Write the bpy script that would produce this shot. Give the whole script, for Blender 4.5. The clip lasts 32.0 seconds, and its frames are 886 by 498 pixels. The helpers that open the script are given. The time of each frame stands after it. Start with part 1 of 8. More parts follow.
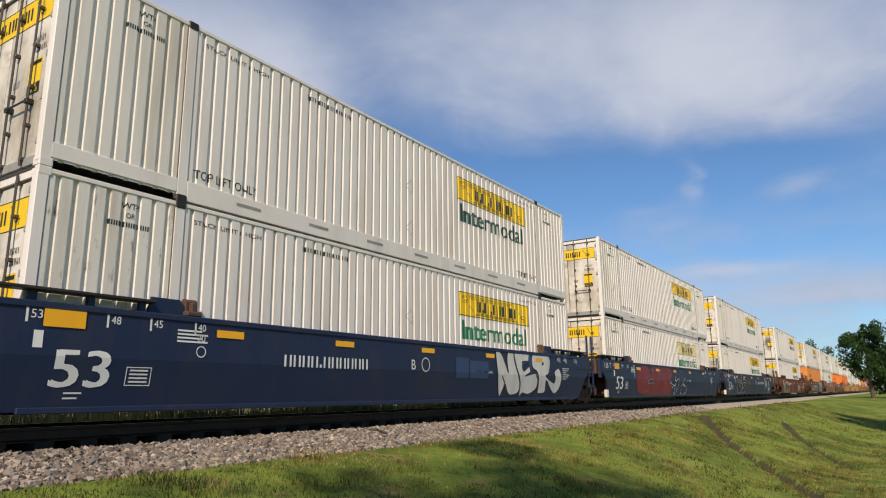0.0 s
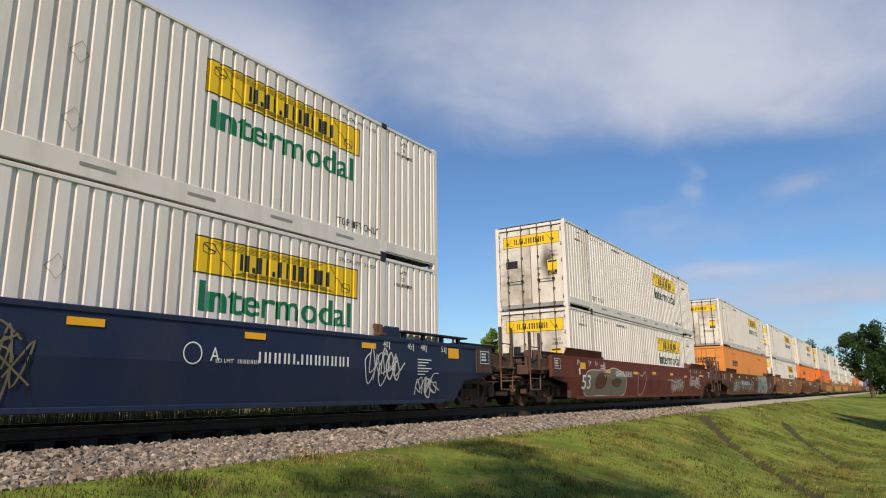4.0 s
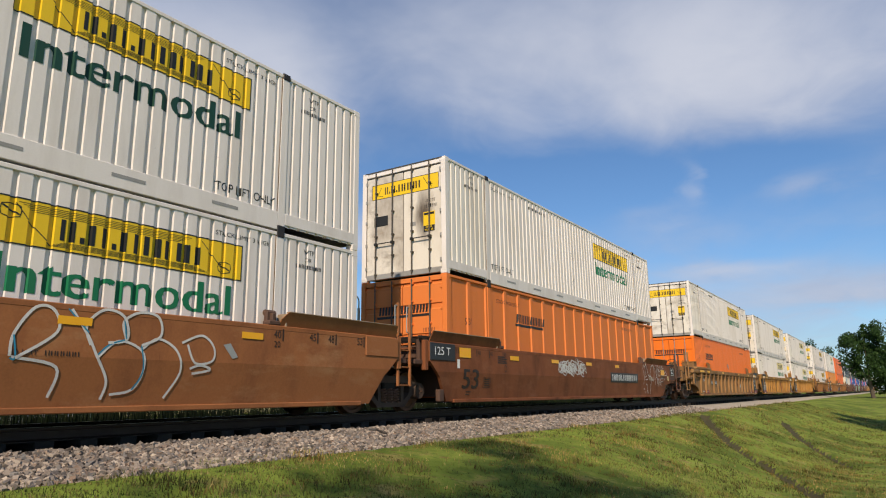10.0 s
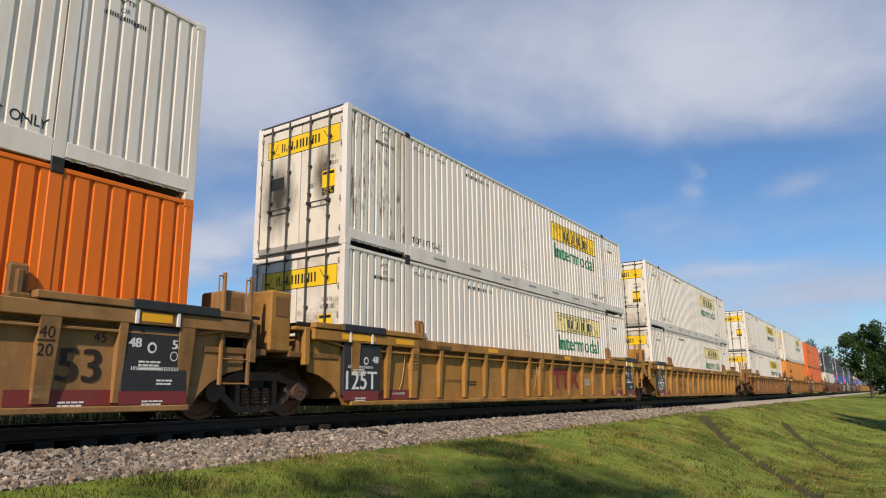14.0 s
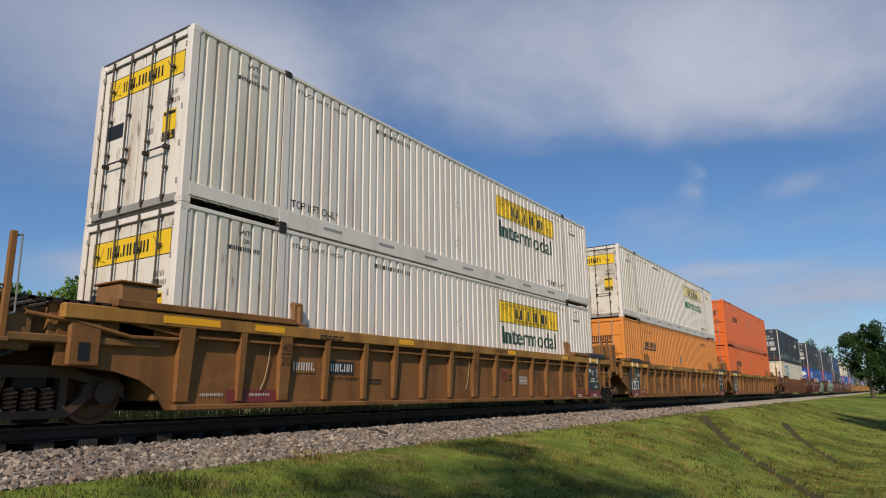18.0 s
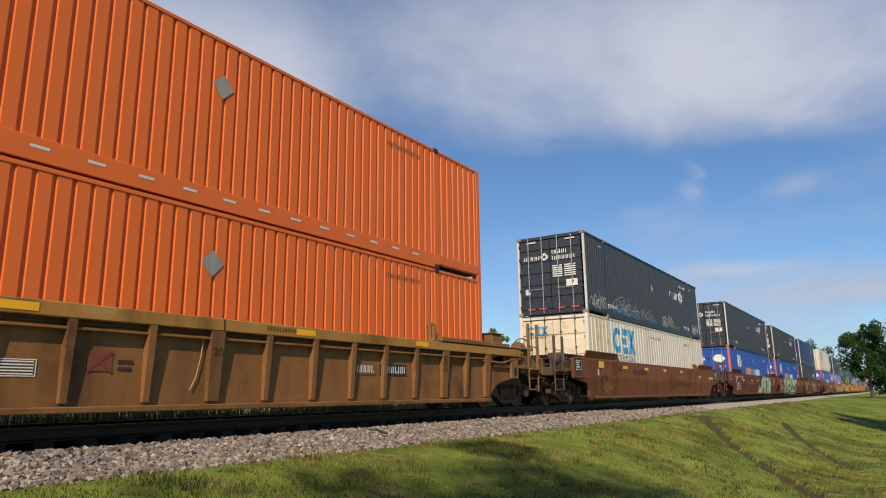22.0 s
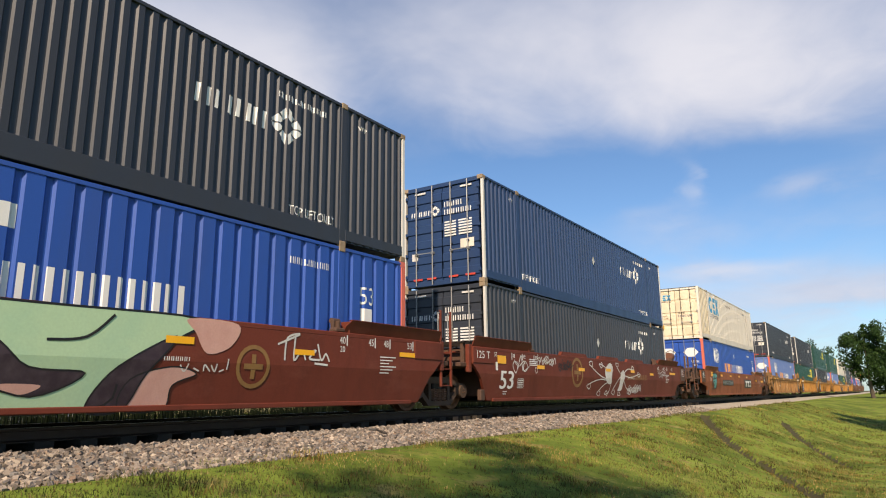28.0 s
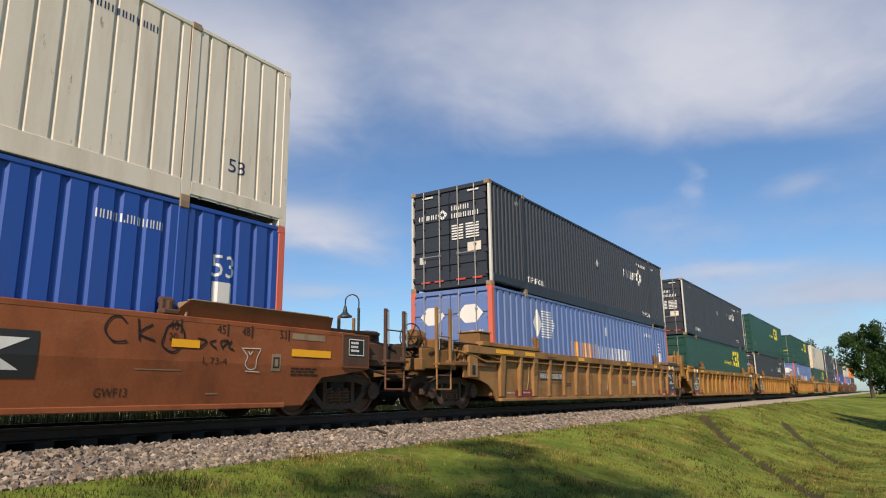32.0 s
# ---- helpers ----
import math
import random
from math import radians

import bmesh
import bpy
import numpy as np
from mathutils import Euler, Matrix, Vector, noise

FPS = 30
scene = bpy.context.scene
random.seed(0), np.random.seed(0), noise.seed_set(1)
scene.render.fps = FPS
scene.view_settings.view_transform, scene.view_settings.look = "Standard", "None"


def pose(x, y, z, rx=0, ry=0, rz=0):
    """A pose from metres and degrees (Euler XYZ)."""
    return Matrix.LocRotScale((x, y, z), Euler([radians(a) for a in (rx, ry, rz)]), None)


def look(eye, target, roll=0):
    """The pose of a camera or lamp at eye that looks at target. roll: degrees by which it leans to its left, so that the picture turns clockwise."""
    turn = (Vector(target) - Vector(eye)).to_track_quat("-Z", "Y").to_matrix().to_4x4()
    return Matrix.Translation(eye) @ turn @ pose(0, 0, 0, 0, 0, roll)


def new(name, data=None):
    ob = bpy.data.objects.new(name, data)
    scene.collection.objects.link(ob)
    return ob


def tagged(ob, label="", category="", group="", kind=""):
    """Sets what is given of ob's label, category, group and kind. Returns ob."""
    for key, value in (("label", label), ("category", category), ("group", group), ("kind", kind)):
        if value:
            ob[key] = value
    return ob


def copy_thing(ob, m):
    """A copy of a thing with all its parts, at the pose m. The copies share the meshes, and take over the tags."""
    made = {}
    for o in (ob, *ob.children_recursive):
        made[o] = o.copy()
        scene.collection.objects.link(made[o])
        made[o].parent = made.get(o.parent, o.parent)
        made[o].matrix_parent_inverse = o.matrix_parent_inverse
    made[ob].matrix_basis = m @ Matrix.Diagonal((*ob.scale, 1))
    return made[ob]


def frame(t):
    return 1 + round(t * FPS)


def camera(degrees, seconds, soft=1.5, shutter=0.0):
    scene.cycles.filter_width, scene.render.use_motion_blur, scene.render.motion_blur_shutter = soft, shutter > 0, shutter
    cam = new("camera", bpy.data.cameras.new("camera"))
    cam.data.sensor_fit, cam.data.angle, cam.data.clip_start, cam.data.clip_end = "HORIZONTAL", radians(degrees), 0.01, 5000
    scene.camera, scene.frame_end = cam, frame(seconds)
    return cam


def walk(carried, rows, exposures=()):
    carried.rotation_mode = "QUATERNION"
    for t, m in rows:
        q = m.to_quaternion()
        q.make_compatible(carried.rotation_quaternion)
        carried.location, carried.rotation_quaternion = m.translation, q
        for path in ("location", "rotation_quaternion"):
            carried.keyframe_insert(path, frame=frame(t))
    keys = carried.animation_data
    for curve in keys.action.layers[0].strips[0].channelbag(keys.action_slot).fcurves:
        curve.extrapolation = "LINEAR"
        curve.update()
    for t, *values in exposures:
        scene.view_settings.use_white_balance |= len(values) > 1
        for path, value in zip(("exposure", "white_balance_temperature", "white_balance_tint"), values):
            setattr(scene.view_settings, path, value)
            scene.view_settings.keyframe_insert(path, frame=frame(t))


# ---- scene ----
cam = camera(66.91, 32.0, soft=1.1)
EYE = pose(0.0, 0.0, 0.334, 90 + 12.312, 0.652, 33.521)
walk(cam, [(0.0, EYE), (32.0, EYE)], [(0.0, -0.04, 6450, 10), (13.0, -0.04, 6450, 10), (15.0, -0.10, 6400, 10), (18.0, -0.32, 6300, 10), (20.0, -0.32, 6250, 10), (22.0, -0.05, 6500, 10), (24.0, -0.04, 6550, 10), (25.0, 0.16, 6900, 11), (28.0, 0.32, 7000, 12), (30.0, 0.28, 7000, 12), (31.0, 0.06, 6850, 12), (32.0, 0.03, 6700, 11)])

# The track runs along y; the top of the rail is z = 0, its middle line x = XC.
XC = -9.735
LONG, HALF, TALL = 16.15, 1.295, 2.896
LOW, HIGH = 0.245, 3.141
# seconds and metres that the train has gone
GONE = [(0, -0.1), (1, 11.47), (2, 23.0), (3, 34.67), (6, 69.4), (7, 81.1), (8, 92.52), (9, 104.18), (10, 115.7), (11, 127.36), (12, 138.83), (13, 150.51), (14, 162.18), (15, 173.67), (18, 208.52), (19, 220.02), (20, 231.65), (21, 243.47), (22, 255.03), (23, 266.33), (24, 277.97), (25, 289.74), (28, 324.68), (29, 336.24), (30, 347.83), (31, 359.4), (32, 371.28)]

# ---- light ----
SUN = Vector((0.30, -0.71, 0.61)).normalized()
sun = new("sun", bpy.data.lights.new("sun", "SUN"))
sun.data.energy, sun.data.angle, sun.data.color = 5.0, radians(0.6), (1.0, 0.84, 0.66)
sun.matrix_world = look(SUN * 60, (0, 0, 0))


def nodes_of(tree):
    tree.nodes.clear()

    def add(kind, **values):
        n = tree.nodes.new(kind)
        for key, value in values.items():
            if key == "inputs":
                for k, v in value.items():
                    if isinstance(v, bpy.types.NodeSocket):
                        tree.links.new(v, n.inputs[k])
                    else:
                        n.inputs[k].default_value = v
            else:
                setattr(n, key, value)
        return n
    return add


def sky_world():
    """Blue sky with a high veil and a few long cloud banks, given by bearing and height."""
    w = bpy.data.worlds.new("sky")
    w.use_nodes = True
    add = nodes_of(w.node_tree)

    def m(op, a, b=0.0, c=0.0):
        return add("ShaderNodeMath", operation=op, inputs={0: a, 1: b, 2: c}).outputs[0]
    sky = add("ShaderNodeTexSky", sky_type="NISHITA", sun_disc=False, sun_elevation=math.asin(SUN.z),
              sun_rotation=math.atan2(SUN.x, SUN.y), altitude=50, air_density=1.0, dust_density=0.5, ozone_density=2.0)
    way = add("ShaderNodeTexCoord").outputs["Generated"]
    xyz = add("ShaderNodeSeparateXYZ", inputs={0: way})
    up = m("MAXIMUM", xyz.outputs[2], 0.0)
    flat = m("ADD", up, 0.22)
    plane = add("ShaderNodeCombineXYZ", inputs={0: m("DIVIDE", xyz.outputs[0], flat), 1: m("DIVIDE", xyz.outputs[1], flat), 2: 0.0}).outputs[0]
    big = add("ShaderNodeTexNoise", inputs={"Vector": plane, "Scale": 1.3, "Detail": 5.0, "Roughness": 0.55, "Distortion": 0.6}).outputs[0]
    fine = add("ShaderNodeTexNoise", inputs={"Vector": plane, "Scale": 4.2, "Detail": 5.0, "Roughness": 0.56, "Distortion": 0.5}).outputs[0]
    bearing = m("MULTIPLY", m("ARCTAN2", m("MULTIPLY", xyz.outputs[0], -1.0), xyz.outputs[1]), 57.2958)
    height = m("MULTIPLY", m("ARCSINE", xyz.outputs[2]), 57.2958)
    # ragged edges: the bearings and heights wander with the noise
    bearing = m("ADD", bearing, m("MULTIPLY", m("SUBTRACT", fine, 0.5), 6.0))
    height = m("ADD", height, m("MULTIPLY", m("SUBTRACT", fine, 0.5), 2.0))
    cover = m("ADD", m("MULTIPLY", big, 0.66), m("MULTIPLY", fine, 0.18))
    bright = 0.0
    for a, e, wide, tall, gain, light in BANKS:
        p, q = m("DIVIDE", m("SUBTRACT", bearing, a), wide), m("DIVIDE", m("SUBTRACT", height, e), tall)
        g = m("EXPONENT", m("MULTIPLY", m("ADD", m("MULTIPLY", p, p), m("MULTIPLY", q, q)), -1.0))
        cover = m("ADD", cover, m("MULTIPLY", g, gain))
        if light:
            bright = m("ADD", bright, m("MULTIPLY", g, light))
    cloud = add("ShaderNodeMapRange", interpolation_type="SMOOTHSTEP", inputs={0: cover, 1: 0.38, 2: 0.98, 3: 0.0, 4: 0.90}).outputs[0]
    low = add("ShaderNodeMapRange", interpolation_type="SMOOTHSTEP", inputs={0: up, 1: 0.0, 2: 0.16, 3: 0.20, 4: 0.0}).outputs[0]
    veil = m("MAXIMUM", cloud, low)
    gain = add("ShaderNodeMix", data_type="RGBA", blend_type="MULTIPLY", inputs={0: 1.0, 6: sky.outputs[0], 7: SKY_TINT})
    tone = add("ShaderNodeMix", data_type="RGBA", inputs={0: m("MINIMUM", m("ADD", m("MULTIPLY", fine, 0.5), bright), 1.0), 6: (3.2, 3.9, 5.6, 1), 7: (6.6, 6.8, 7.6, 1)})
    mix = add("ShaderNodeMix", data_type="RGBA", inputs={0: veil, 6: gain.outputs[2], 7: tone.outputs[2]})
    back = add("ShaderNodeBackground", inputs={0: mix.outputs[2], 1: 0.10})
    add("ShaderNodeOutputWorld", inputs={0: back.outputs[0]})
    scene.world = w


# cloud banks: bearing and height in degrees, width, depth, cover, light
BANKS = [(18, 28, 36, 8.5, 0.42, 0.75), (50, 24.0, 8, 4.5, 0.26, 0.2), (62, 27, 14, 7, 0.34, 0.15), (40, 23.0, 4, 3.0, -0.08, 0.0), (4, 23, 12, 4, 0.22, 0.1),
         (23, 17.4, 10, 2.6, -0.34, 0.0), (7.5, 17.4, 4.5, 1.8, -0.26, 0.0), (11.6, 17.3, 1.0, 0.9, 0.26, 0.3), (12.9, 16.2, 1.1, 0.9, 0.26, 0.3), (15.5, 14.4, 3.0, 1.0, 0.14, 0.2), (4.5, 15.4, 3.2, 1.1, 0.26, 0.2),
         (12, 12.6, 12, 1.5, 0.14, 0.1), (3, 7.4, 15, 1.6, 0.46, 0.25), (10, 9.4, 6, 0.8, 0.30, 0.4), (8, 4, 16, 1.6, 0.25, 0.1),
         (60, 9.6, 5, 1.7, 0.42, 0.5), (53.5, 12.0, 5, 1.9, 0.46, 0.55), (47, 14.4, 5, 1.9, 0.44, 0.5), (41, 13.0, 5, 2.0, 0.30, 0.4), (44, 8.6, 6, 0.9, 0.26, 0.35),
         (60, 18.0, 10, 3.0, 0.06, 0.0), (52, 5.4, 1.6, 0.9, 0.5, 0.7), (20, 5, 7, 2.5, 0.12, 0.1)]
SKY_TINT = (0.74, 0.97, 1.19, 1)
sky_world()


# ---- materials ----
MATS = {}


def surface(name, colour, rough=0.6, metal=0.0, dirt=(0.12, 0.09, 0.06), dirty=0.25, grain=0.12, streak=6.0, rust=0.0, bump=0.02, scale=2.0, spread=0.0, spec=0.4, vary=0.0, worn=None, soot=None):
    """Paint or bare stuff: broad stains, fine grain, streaks that run down, rust spots, relief."""
    if name in MATS:
        return MATS[name]
    mat = MATS[name] = bpy.data.materials.new(name)
    mat.use_nodes = True
    add = nodes_of(mat.node_tree)

    def m(op, a, b=0.0):
        return add("ShaderNodeMath", operation=op, inputs={0: a, 1: b}).outputs[0]
    where = add("ShaderNodeTexCoord").outputs["Object"]
    info = add("ShaderNodeObjectInfo").outputs["Random"]
    shift = add("ShaderNodeVectorMath", operation="ADD", inputs={0: where, 1: add("ShaderNodeCombineXYZ", inputs={0: m("MULTIPLY", info, 31.0), 1: m("MULTIPLY", info, 57.0), 2: m("MULTIPLY", info, 13.0)}).outputs[0]}).outputs[0]
    tall = add("ShaderNodeVectorMath", operation="MULTIPLY", inputs={0: shift, 1: (1.0, 1.0, 1.0 / streak)}).outputs[0]
    broad = add("ShaderNodeTexNoise", inputs={"Vector": tall, "Scale": scale, "Detail": 5.0, "Roughness": 0.62}).outputs[0]
    fine = add("ShaderNodeTexNoise", inputs={"Vector": shift, "Scale": scale * 22, "Detail": 3.0, "Roughness": 0.6}).outputs[0]
    stain = add("ShaderNodeMapRange", inputs={0: broad, 1: 0.46, 2: 0.78, 3: 0.0, 4: dirty}).outputs[0]
    c = add("ShaderNodeMix", data_type="RGBA", inputs={0: stain, 6: (*colour, 1), 7: (*dirt, 1)}).outputs[2]
    value = m("ADD", m("MULTIPLY", m("SUBTRACT", fine, 0.5), grain * 2), 1.0)
    if spread:
        value = m("ADD", value, m("MULTIPLY", m("SUBTRACT", info, 0.5), spread))
    if worn:
        scuffs = add("ShaderNodeTexNoise", inputs={"Vector": add("ShaderNodeVectorMath", operation="MULTIPLY", inputs={0: shift, 1: (1.0, 0.8, 2.2)}).outputs[0], "Scale": 1.3, "Detail": 6.0, "Roughness": 0.68}).outputs[0]
        k = add("ShaderNodeMapRange", inputs={0: scuffs, 1: 0.53, 2: 0.72, 3: 0.0, 4: 0.75}).outputs[0]
        c = add("ShaderNodeMix", data_type="RGBA", inputs={0: k, 6: c, 7: (*worn, 1)}).outputs[2]
    if soot:
        # a smoky stain round one spot of the door, torn by the noise
        at = add("ShaderNodeSeparateXYZ", inputs={0: where})
        p, q = m("DIVIDE", m("SUBTRACT", at.outputs[0], soot[0]), soot[2]), m("DIVIDE", m("SUBTRACT", at.outputs[2], soot[1]), soot[3])
        g = m("EXPONENT", m("MULTIPLY", m("ADD", m("MULTIPLY", p, p), m("MULTIPLY", q, q)), -1.0))
        torn = add("ShaderNodeTexNoise", inputs={"Vector": add("ShaderNodeVectorMath", operation="MULTIPLY", inputs={0: where, 1: (1.0, 1.0, 0.35)}).outputs[0], "Scale": 5.0, "Detail": 6.0, "Roughness": 0.7}).outputs[0]
        k = add("ShaderNodeMapRange", inputs={0: m("ADD", m("MULTIPLY", g, 0.75), m("MULTIPLY", torn, 0.5)), 1: 0.45, 2: 0.95, 3: 0.0, 4: soot[4]}).outputs[0]
        c = add("ShaderNodeMix", data_type="RGBA", inputs={0: k, 6: c, 7: (*soot[5], 1)}).outputs[2]
    c = add("ShaderNodeHueSaturation", inputs={"Value": value, "Color": c}).outputs[0]
    if rust:
        spots = add("ShaderNodeTexNoise", inputs={"Vector": add("ShaderNodeVectorMath", operation="MULTIPLY", inputs={0: shift, 1: (1, 1, 0.22)}).outputs[0], "Scale": scale * 4.0, "Detail": 7.0, "Roughness": 0.72}).outputs[0]
        if vary:
            spots = m("ADD", spots, m("MULTIPLY", m("SUBTRACT", info, 0.7), vary))
        k = add("ShaderNodeMapRange", inputs={0: spots, 1: 0.72 - 0.13 * rust, 2: 0.80 - 0.12 * rust, 3: 0.0, 4: 0.85}).outputs[0]
        c = add("ShaderNodeMix", data_type="RGBA", inputs={0: k, 6: c, 7: (0.13, 0.05, 0.022, 1)}).outputs[2]
    r = m("ADD", m("MULTIPLY", broad, 0.25), rough - 0.12)
    relief = add("ShaderNodeBump", inputs={"Strength": 0.35, "Distance": bump, "Height": m("ADD", fine, m("MULTIPLY", broad, 2.0))}).outputs[0]
    s = add("ShaderNodeBsdfPrincipled", inputs={"Base Color": c, "Roughness": r, "Metallic": metal, "Normal": relief, "Specular IOR Level": spec})
    add("ShaderNodeOutputMaterial", inputs={0: s.outputs[0]})
    return mat


WHITE = surface("white_container_paint", (0.755, 0.695, 0.635), 0.55, dirty=0.40, dirt=(0.36, 0.29, 0.21), grain=0.05, rust=0.3, vary=0.10, bump=0.002)
CREAM = surface("cream_container_paint", (0.71, 0.645, 0.55), 0.55, dirty=0.45, dirt=(0.36, 0.28, 0.19), grain=0.05, rust=0.75, bump=0.002)
ORANGE = surface("orange_container_paint", (0.78, 0.165, 0.007), 0.5, dirty=0.25, dirt=(0.36, 0.12, 0.04), grain=0.06, rust=0.1, bump=0.002)
REDORANGE = surface("red_orange_container_paint", (0.72, 0.145, 0.022), 0.5, dirty=0.2, dirt=(0.36, 0.10, 0.04), grain=0.06, bump=0.002)
AMBER = surface("amber_container_paint", (0.70, 0.255, 0.045), 0.55, dirty=0.3, dirt=(0.36, 0.15, 0.04), grain=0.06, rust=0.1, bump=0.002)
PALE = surface("faded_orange_container_paint", (0.70, 0.19, 0.035), 0.6, dirty=0.4, dirt=(0.5, 0.17, 0.05), grain=0.06, rust=0.2, bump=0.002)
BLACK = surface("charcoal_container_paint", (0.028, 0.033, 0.045), 0.5, dirty=0.3, dirt=(0.034, 0.032, 0.032), grain=0.12, bump=0.002, spec=0.5)
NAVY = surface("navy_container_paint", (0.017, 0.042, 0.115), 0.45, dirty=0.25, dirt=(0.025, 0.03, 0.045), grain=0.12, bump=0.002, spec=0.5)
BLUE = surface("blue_container_paint", (0.020, 0.078, 0.35), 0.5, dirty=0.3, dirt=(0.05, 0.07, 0.16), grain=0.08, rust=0.12, bump=0.002)
FADED = surface("faded_blue_container_paint", (0.12, 0.19, 0.42), 0.6, dirty=0.4, dirt=(0.22, 0.25, 0.36), grain=0.08, rust=0.12, bump=0.002)
GREEN = surface("dark_green_container_paint", (0.014, 0.062, 0.05), 0.45, dirty=0.25, dirt=(0.05, 0.06, 0.05), grain=0.08, bump=0.002)
RED = surface("salmon_red_post_paint", (0.62, 0.14, 0.09), 0.5, dirty=0.2, grain=0.06, bump=0.002)
POSTW = surface("off_white_post_paint", (0.62, 0.60, 0.56), 0.55, dirty=0.35, grain=0.06, rust=0.2, bump=0.002)
STEEL = surface("galvanised_rod", (0.36, 0.35, 0.33), 0.45, 0.6, dirty=0.4, rust=0.3, bump=0.002)
DARK = surface("dark_fitting_steel", (0.03, 0.028, 0.026), 0.55, 0.3, dirty=0.4, dirt=(0.09, 0.06, 0.04), bump=0.003)
CARBLUE = surface("navy_car_paint", (0.015, 0.024, 0.060), 0.5, dirty=0.5, dirt=(0.05, 0.045, 0.05), grain=0.14, streak=3, bump=0.003, spec=0.3)
MAROON = surface("maroon_car_paint", (0.150, 0.035, 0.020), 0.6, dirty=0.7, dirt=(0.075, 0.024, 0.015), grain=0.14, streak=3, bump=0.003, spec=0.2, worn=(0.18, 0.052, 0.034), scale=1.4)
BROWN = surface("rusty_brown_car_paint", (0.210, 0.071, 0.027), 0.65, dirty=0.9, dirt=(0.075, 0.028, 0.015), grain=0.18, streak=2, rust=0.5, bump=0.003, spec=0.2, worn=(0.25, 0.105, 0.050), scale=1.4)
UMBER = surface("dark_brown_car_paint", (0.115, 0.046, 0.023), 0.65, dirty=0.7, dirt=(0.055, 0.026, 0.016), grain=0.16, streak=3, rust=0.2, bump=0.003, spec=0.2, worn=(0.17, 0.085, 0.045), scale=1.4)
YELLOW = surface("weathered_yellow_car_paint", (0.38, 0.188, 0.045), 0.6, dirty=1.0, dirt=(0.11, 0.058, 0.025), grain=0.16, streak=3, rust=0.5, bump=0.003, spec=0.2, worn=(0.43, 0.25, 0.085), scale=1.5)
OCHRE = surface("dirty_ochre_car_paint", (0.235, 0.108, 0.036), 0.65, dirty=0.9, dirt=(0.075, 0.036, 0.018), grain=0.14, streak=3, rust=0.4, bump=0.003, spec=0.2, worn=(0.28, 0.145, 0.055), scale=1.5)
GRIME = surface("running_gear_grime", (0.022, 0.017, 0.014), 0.75, 0.1, dirty=0.5, dirt=(0.045, 0.028, 0.018), grain=0.25, streak=1.5, bump=0.006)
RUSTY = surface("rusty_wheel_steel", (0.16, 0.078, 0.045), 0.6, 0.3, dirty=0.5, dirt=(0.05, 0.03, 0.022), grain=0.2, streak=1, bump=0.003)
SIGNY = surface("yellow_sign_paint", (0.80, 0.52, 0.012), 0.5, dirty=0.15, dirt=(0.4, 0.26, 0.05), grain=0.05, bump=0.001)
REFLECT = surface("amber_reflector", (0.88, 0.42, 0.010), 0.35, dirty=0.2, dirt=(0.5, 0.22, 0.02), grain=0.05, bump=0.001)
INK = surface("black_lettering", (0.015, 0.016, 0.016), 0.5, dirty=0.1, grain=0.05, bump=0.001)
INKG = surface("green_lettering", (0.01, 0.16, 0.065), 0.5, dirty=0.1, grain=0.05, bump=0.001)
INKD = surface("dark_green_lettering", (0.012, 0.055, 0.035), 0.5, dirty=0.1, grain=0.05, bump=0.001)
INKW = surface("white_lettering", (0.74, 0.73, 0.70), 0.55, dirty=0.25, dirt=(0.4, 0.36, 0.3), grain=0.06, bump=0.001)
INKB = surface("sky_blue_lettering", (0.025, 0.27, 0.50), 0.5, dirty=0.15, dirt=(0.2, 0.4, 0.5), grain=0.06, bump=0.001)
INKN = surface("navy_lettering", (0.02, 0.035, 0.10), 0.5, dirty=0.15, grain=0.06, bump=0.001)
INKY = surface("yellow_lettering", (0.72, 0.60, 0.02), 0.5, dirty=0.15, grain=0.06, bump=0.001)
INKO = surface("orange_lettering", (0.80, 0.36, 0.08), 0.5, dirty=0.15, grain=0.06, bump=0.001)


# ---- building helpers ----
def mesh_of(name, bm, mat, smooth=False):
    me = bpy.data.meshes.new(name)
    bm.to_mesh(me)
    bm.free()
    if smooth:
        for p in me.polygons:
            p.use_smooth = True
    me.materials.append(mat)
    return me


def part(name, bm, mat, parent, label="", smooth=False):
    ob = new(name, mesh_of(name, bm, mat, smooth) if isinstance(bm, bmesh.types.BMesh) else bm)
    ob.parent = parent
    if label:
        ob["label"] = label
    if name.endswith("_bar") or name in ("running_board", "emblem_line", "emblem_diamond", "rod_bracket", "hinge", "border", "graffiti_line"):
        ob["kind"] = "stuff"
    return ob


def thing(name, m, label, category, group=""):
    ob = new(name)
    ob.empty_display_size = 0.2
    ob.matrix_basis = m
    return tagged(ob, label, category, group)


def box(x0, x1, y0, y1, z0, z1, bevel=0.0, bm=None):
    bm = bm or bmesh.new()
    made = bmesh.ops.create_cube(bm, size=1.0)["verts"]
    for v in made:
        v.co = (x0 if v.co.x < 0 else x1, y0 if v.co.y < 0 else y1, z0 if v.co.z < 0 else z1)
    if bevel:
        edges = list({e for v in made for e in v.link_edges})
        bmesh.ops.bevel(bm, geom=edges, offset=bevel, segments=1, affect="EDGES")
    return bm


def rod(a, b, r, bm=None, sides=8):
    bm = bm or bmesh.new()
    a, b = Vector(a), Vector(b)
    q = (b - a).to_track_quat("Z", "Y").to_matrix().to_4x4()
    bmesh.ops.create_cone(bm, cap_ends=True, segments=sides, radius1=r, radius2=r, depth=(b - a).length, matrix=Matrix.Translation((a + b) / 2) @ q)
    return bm


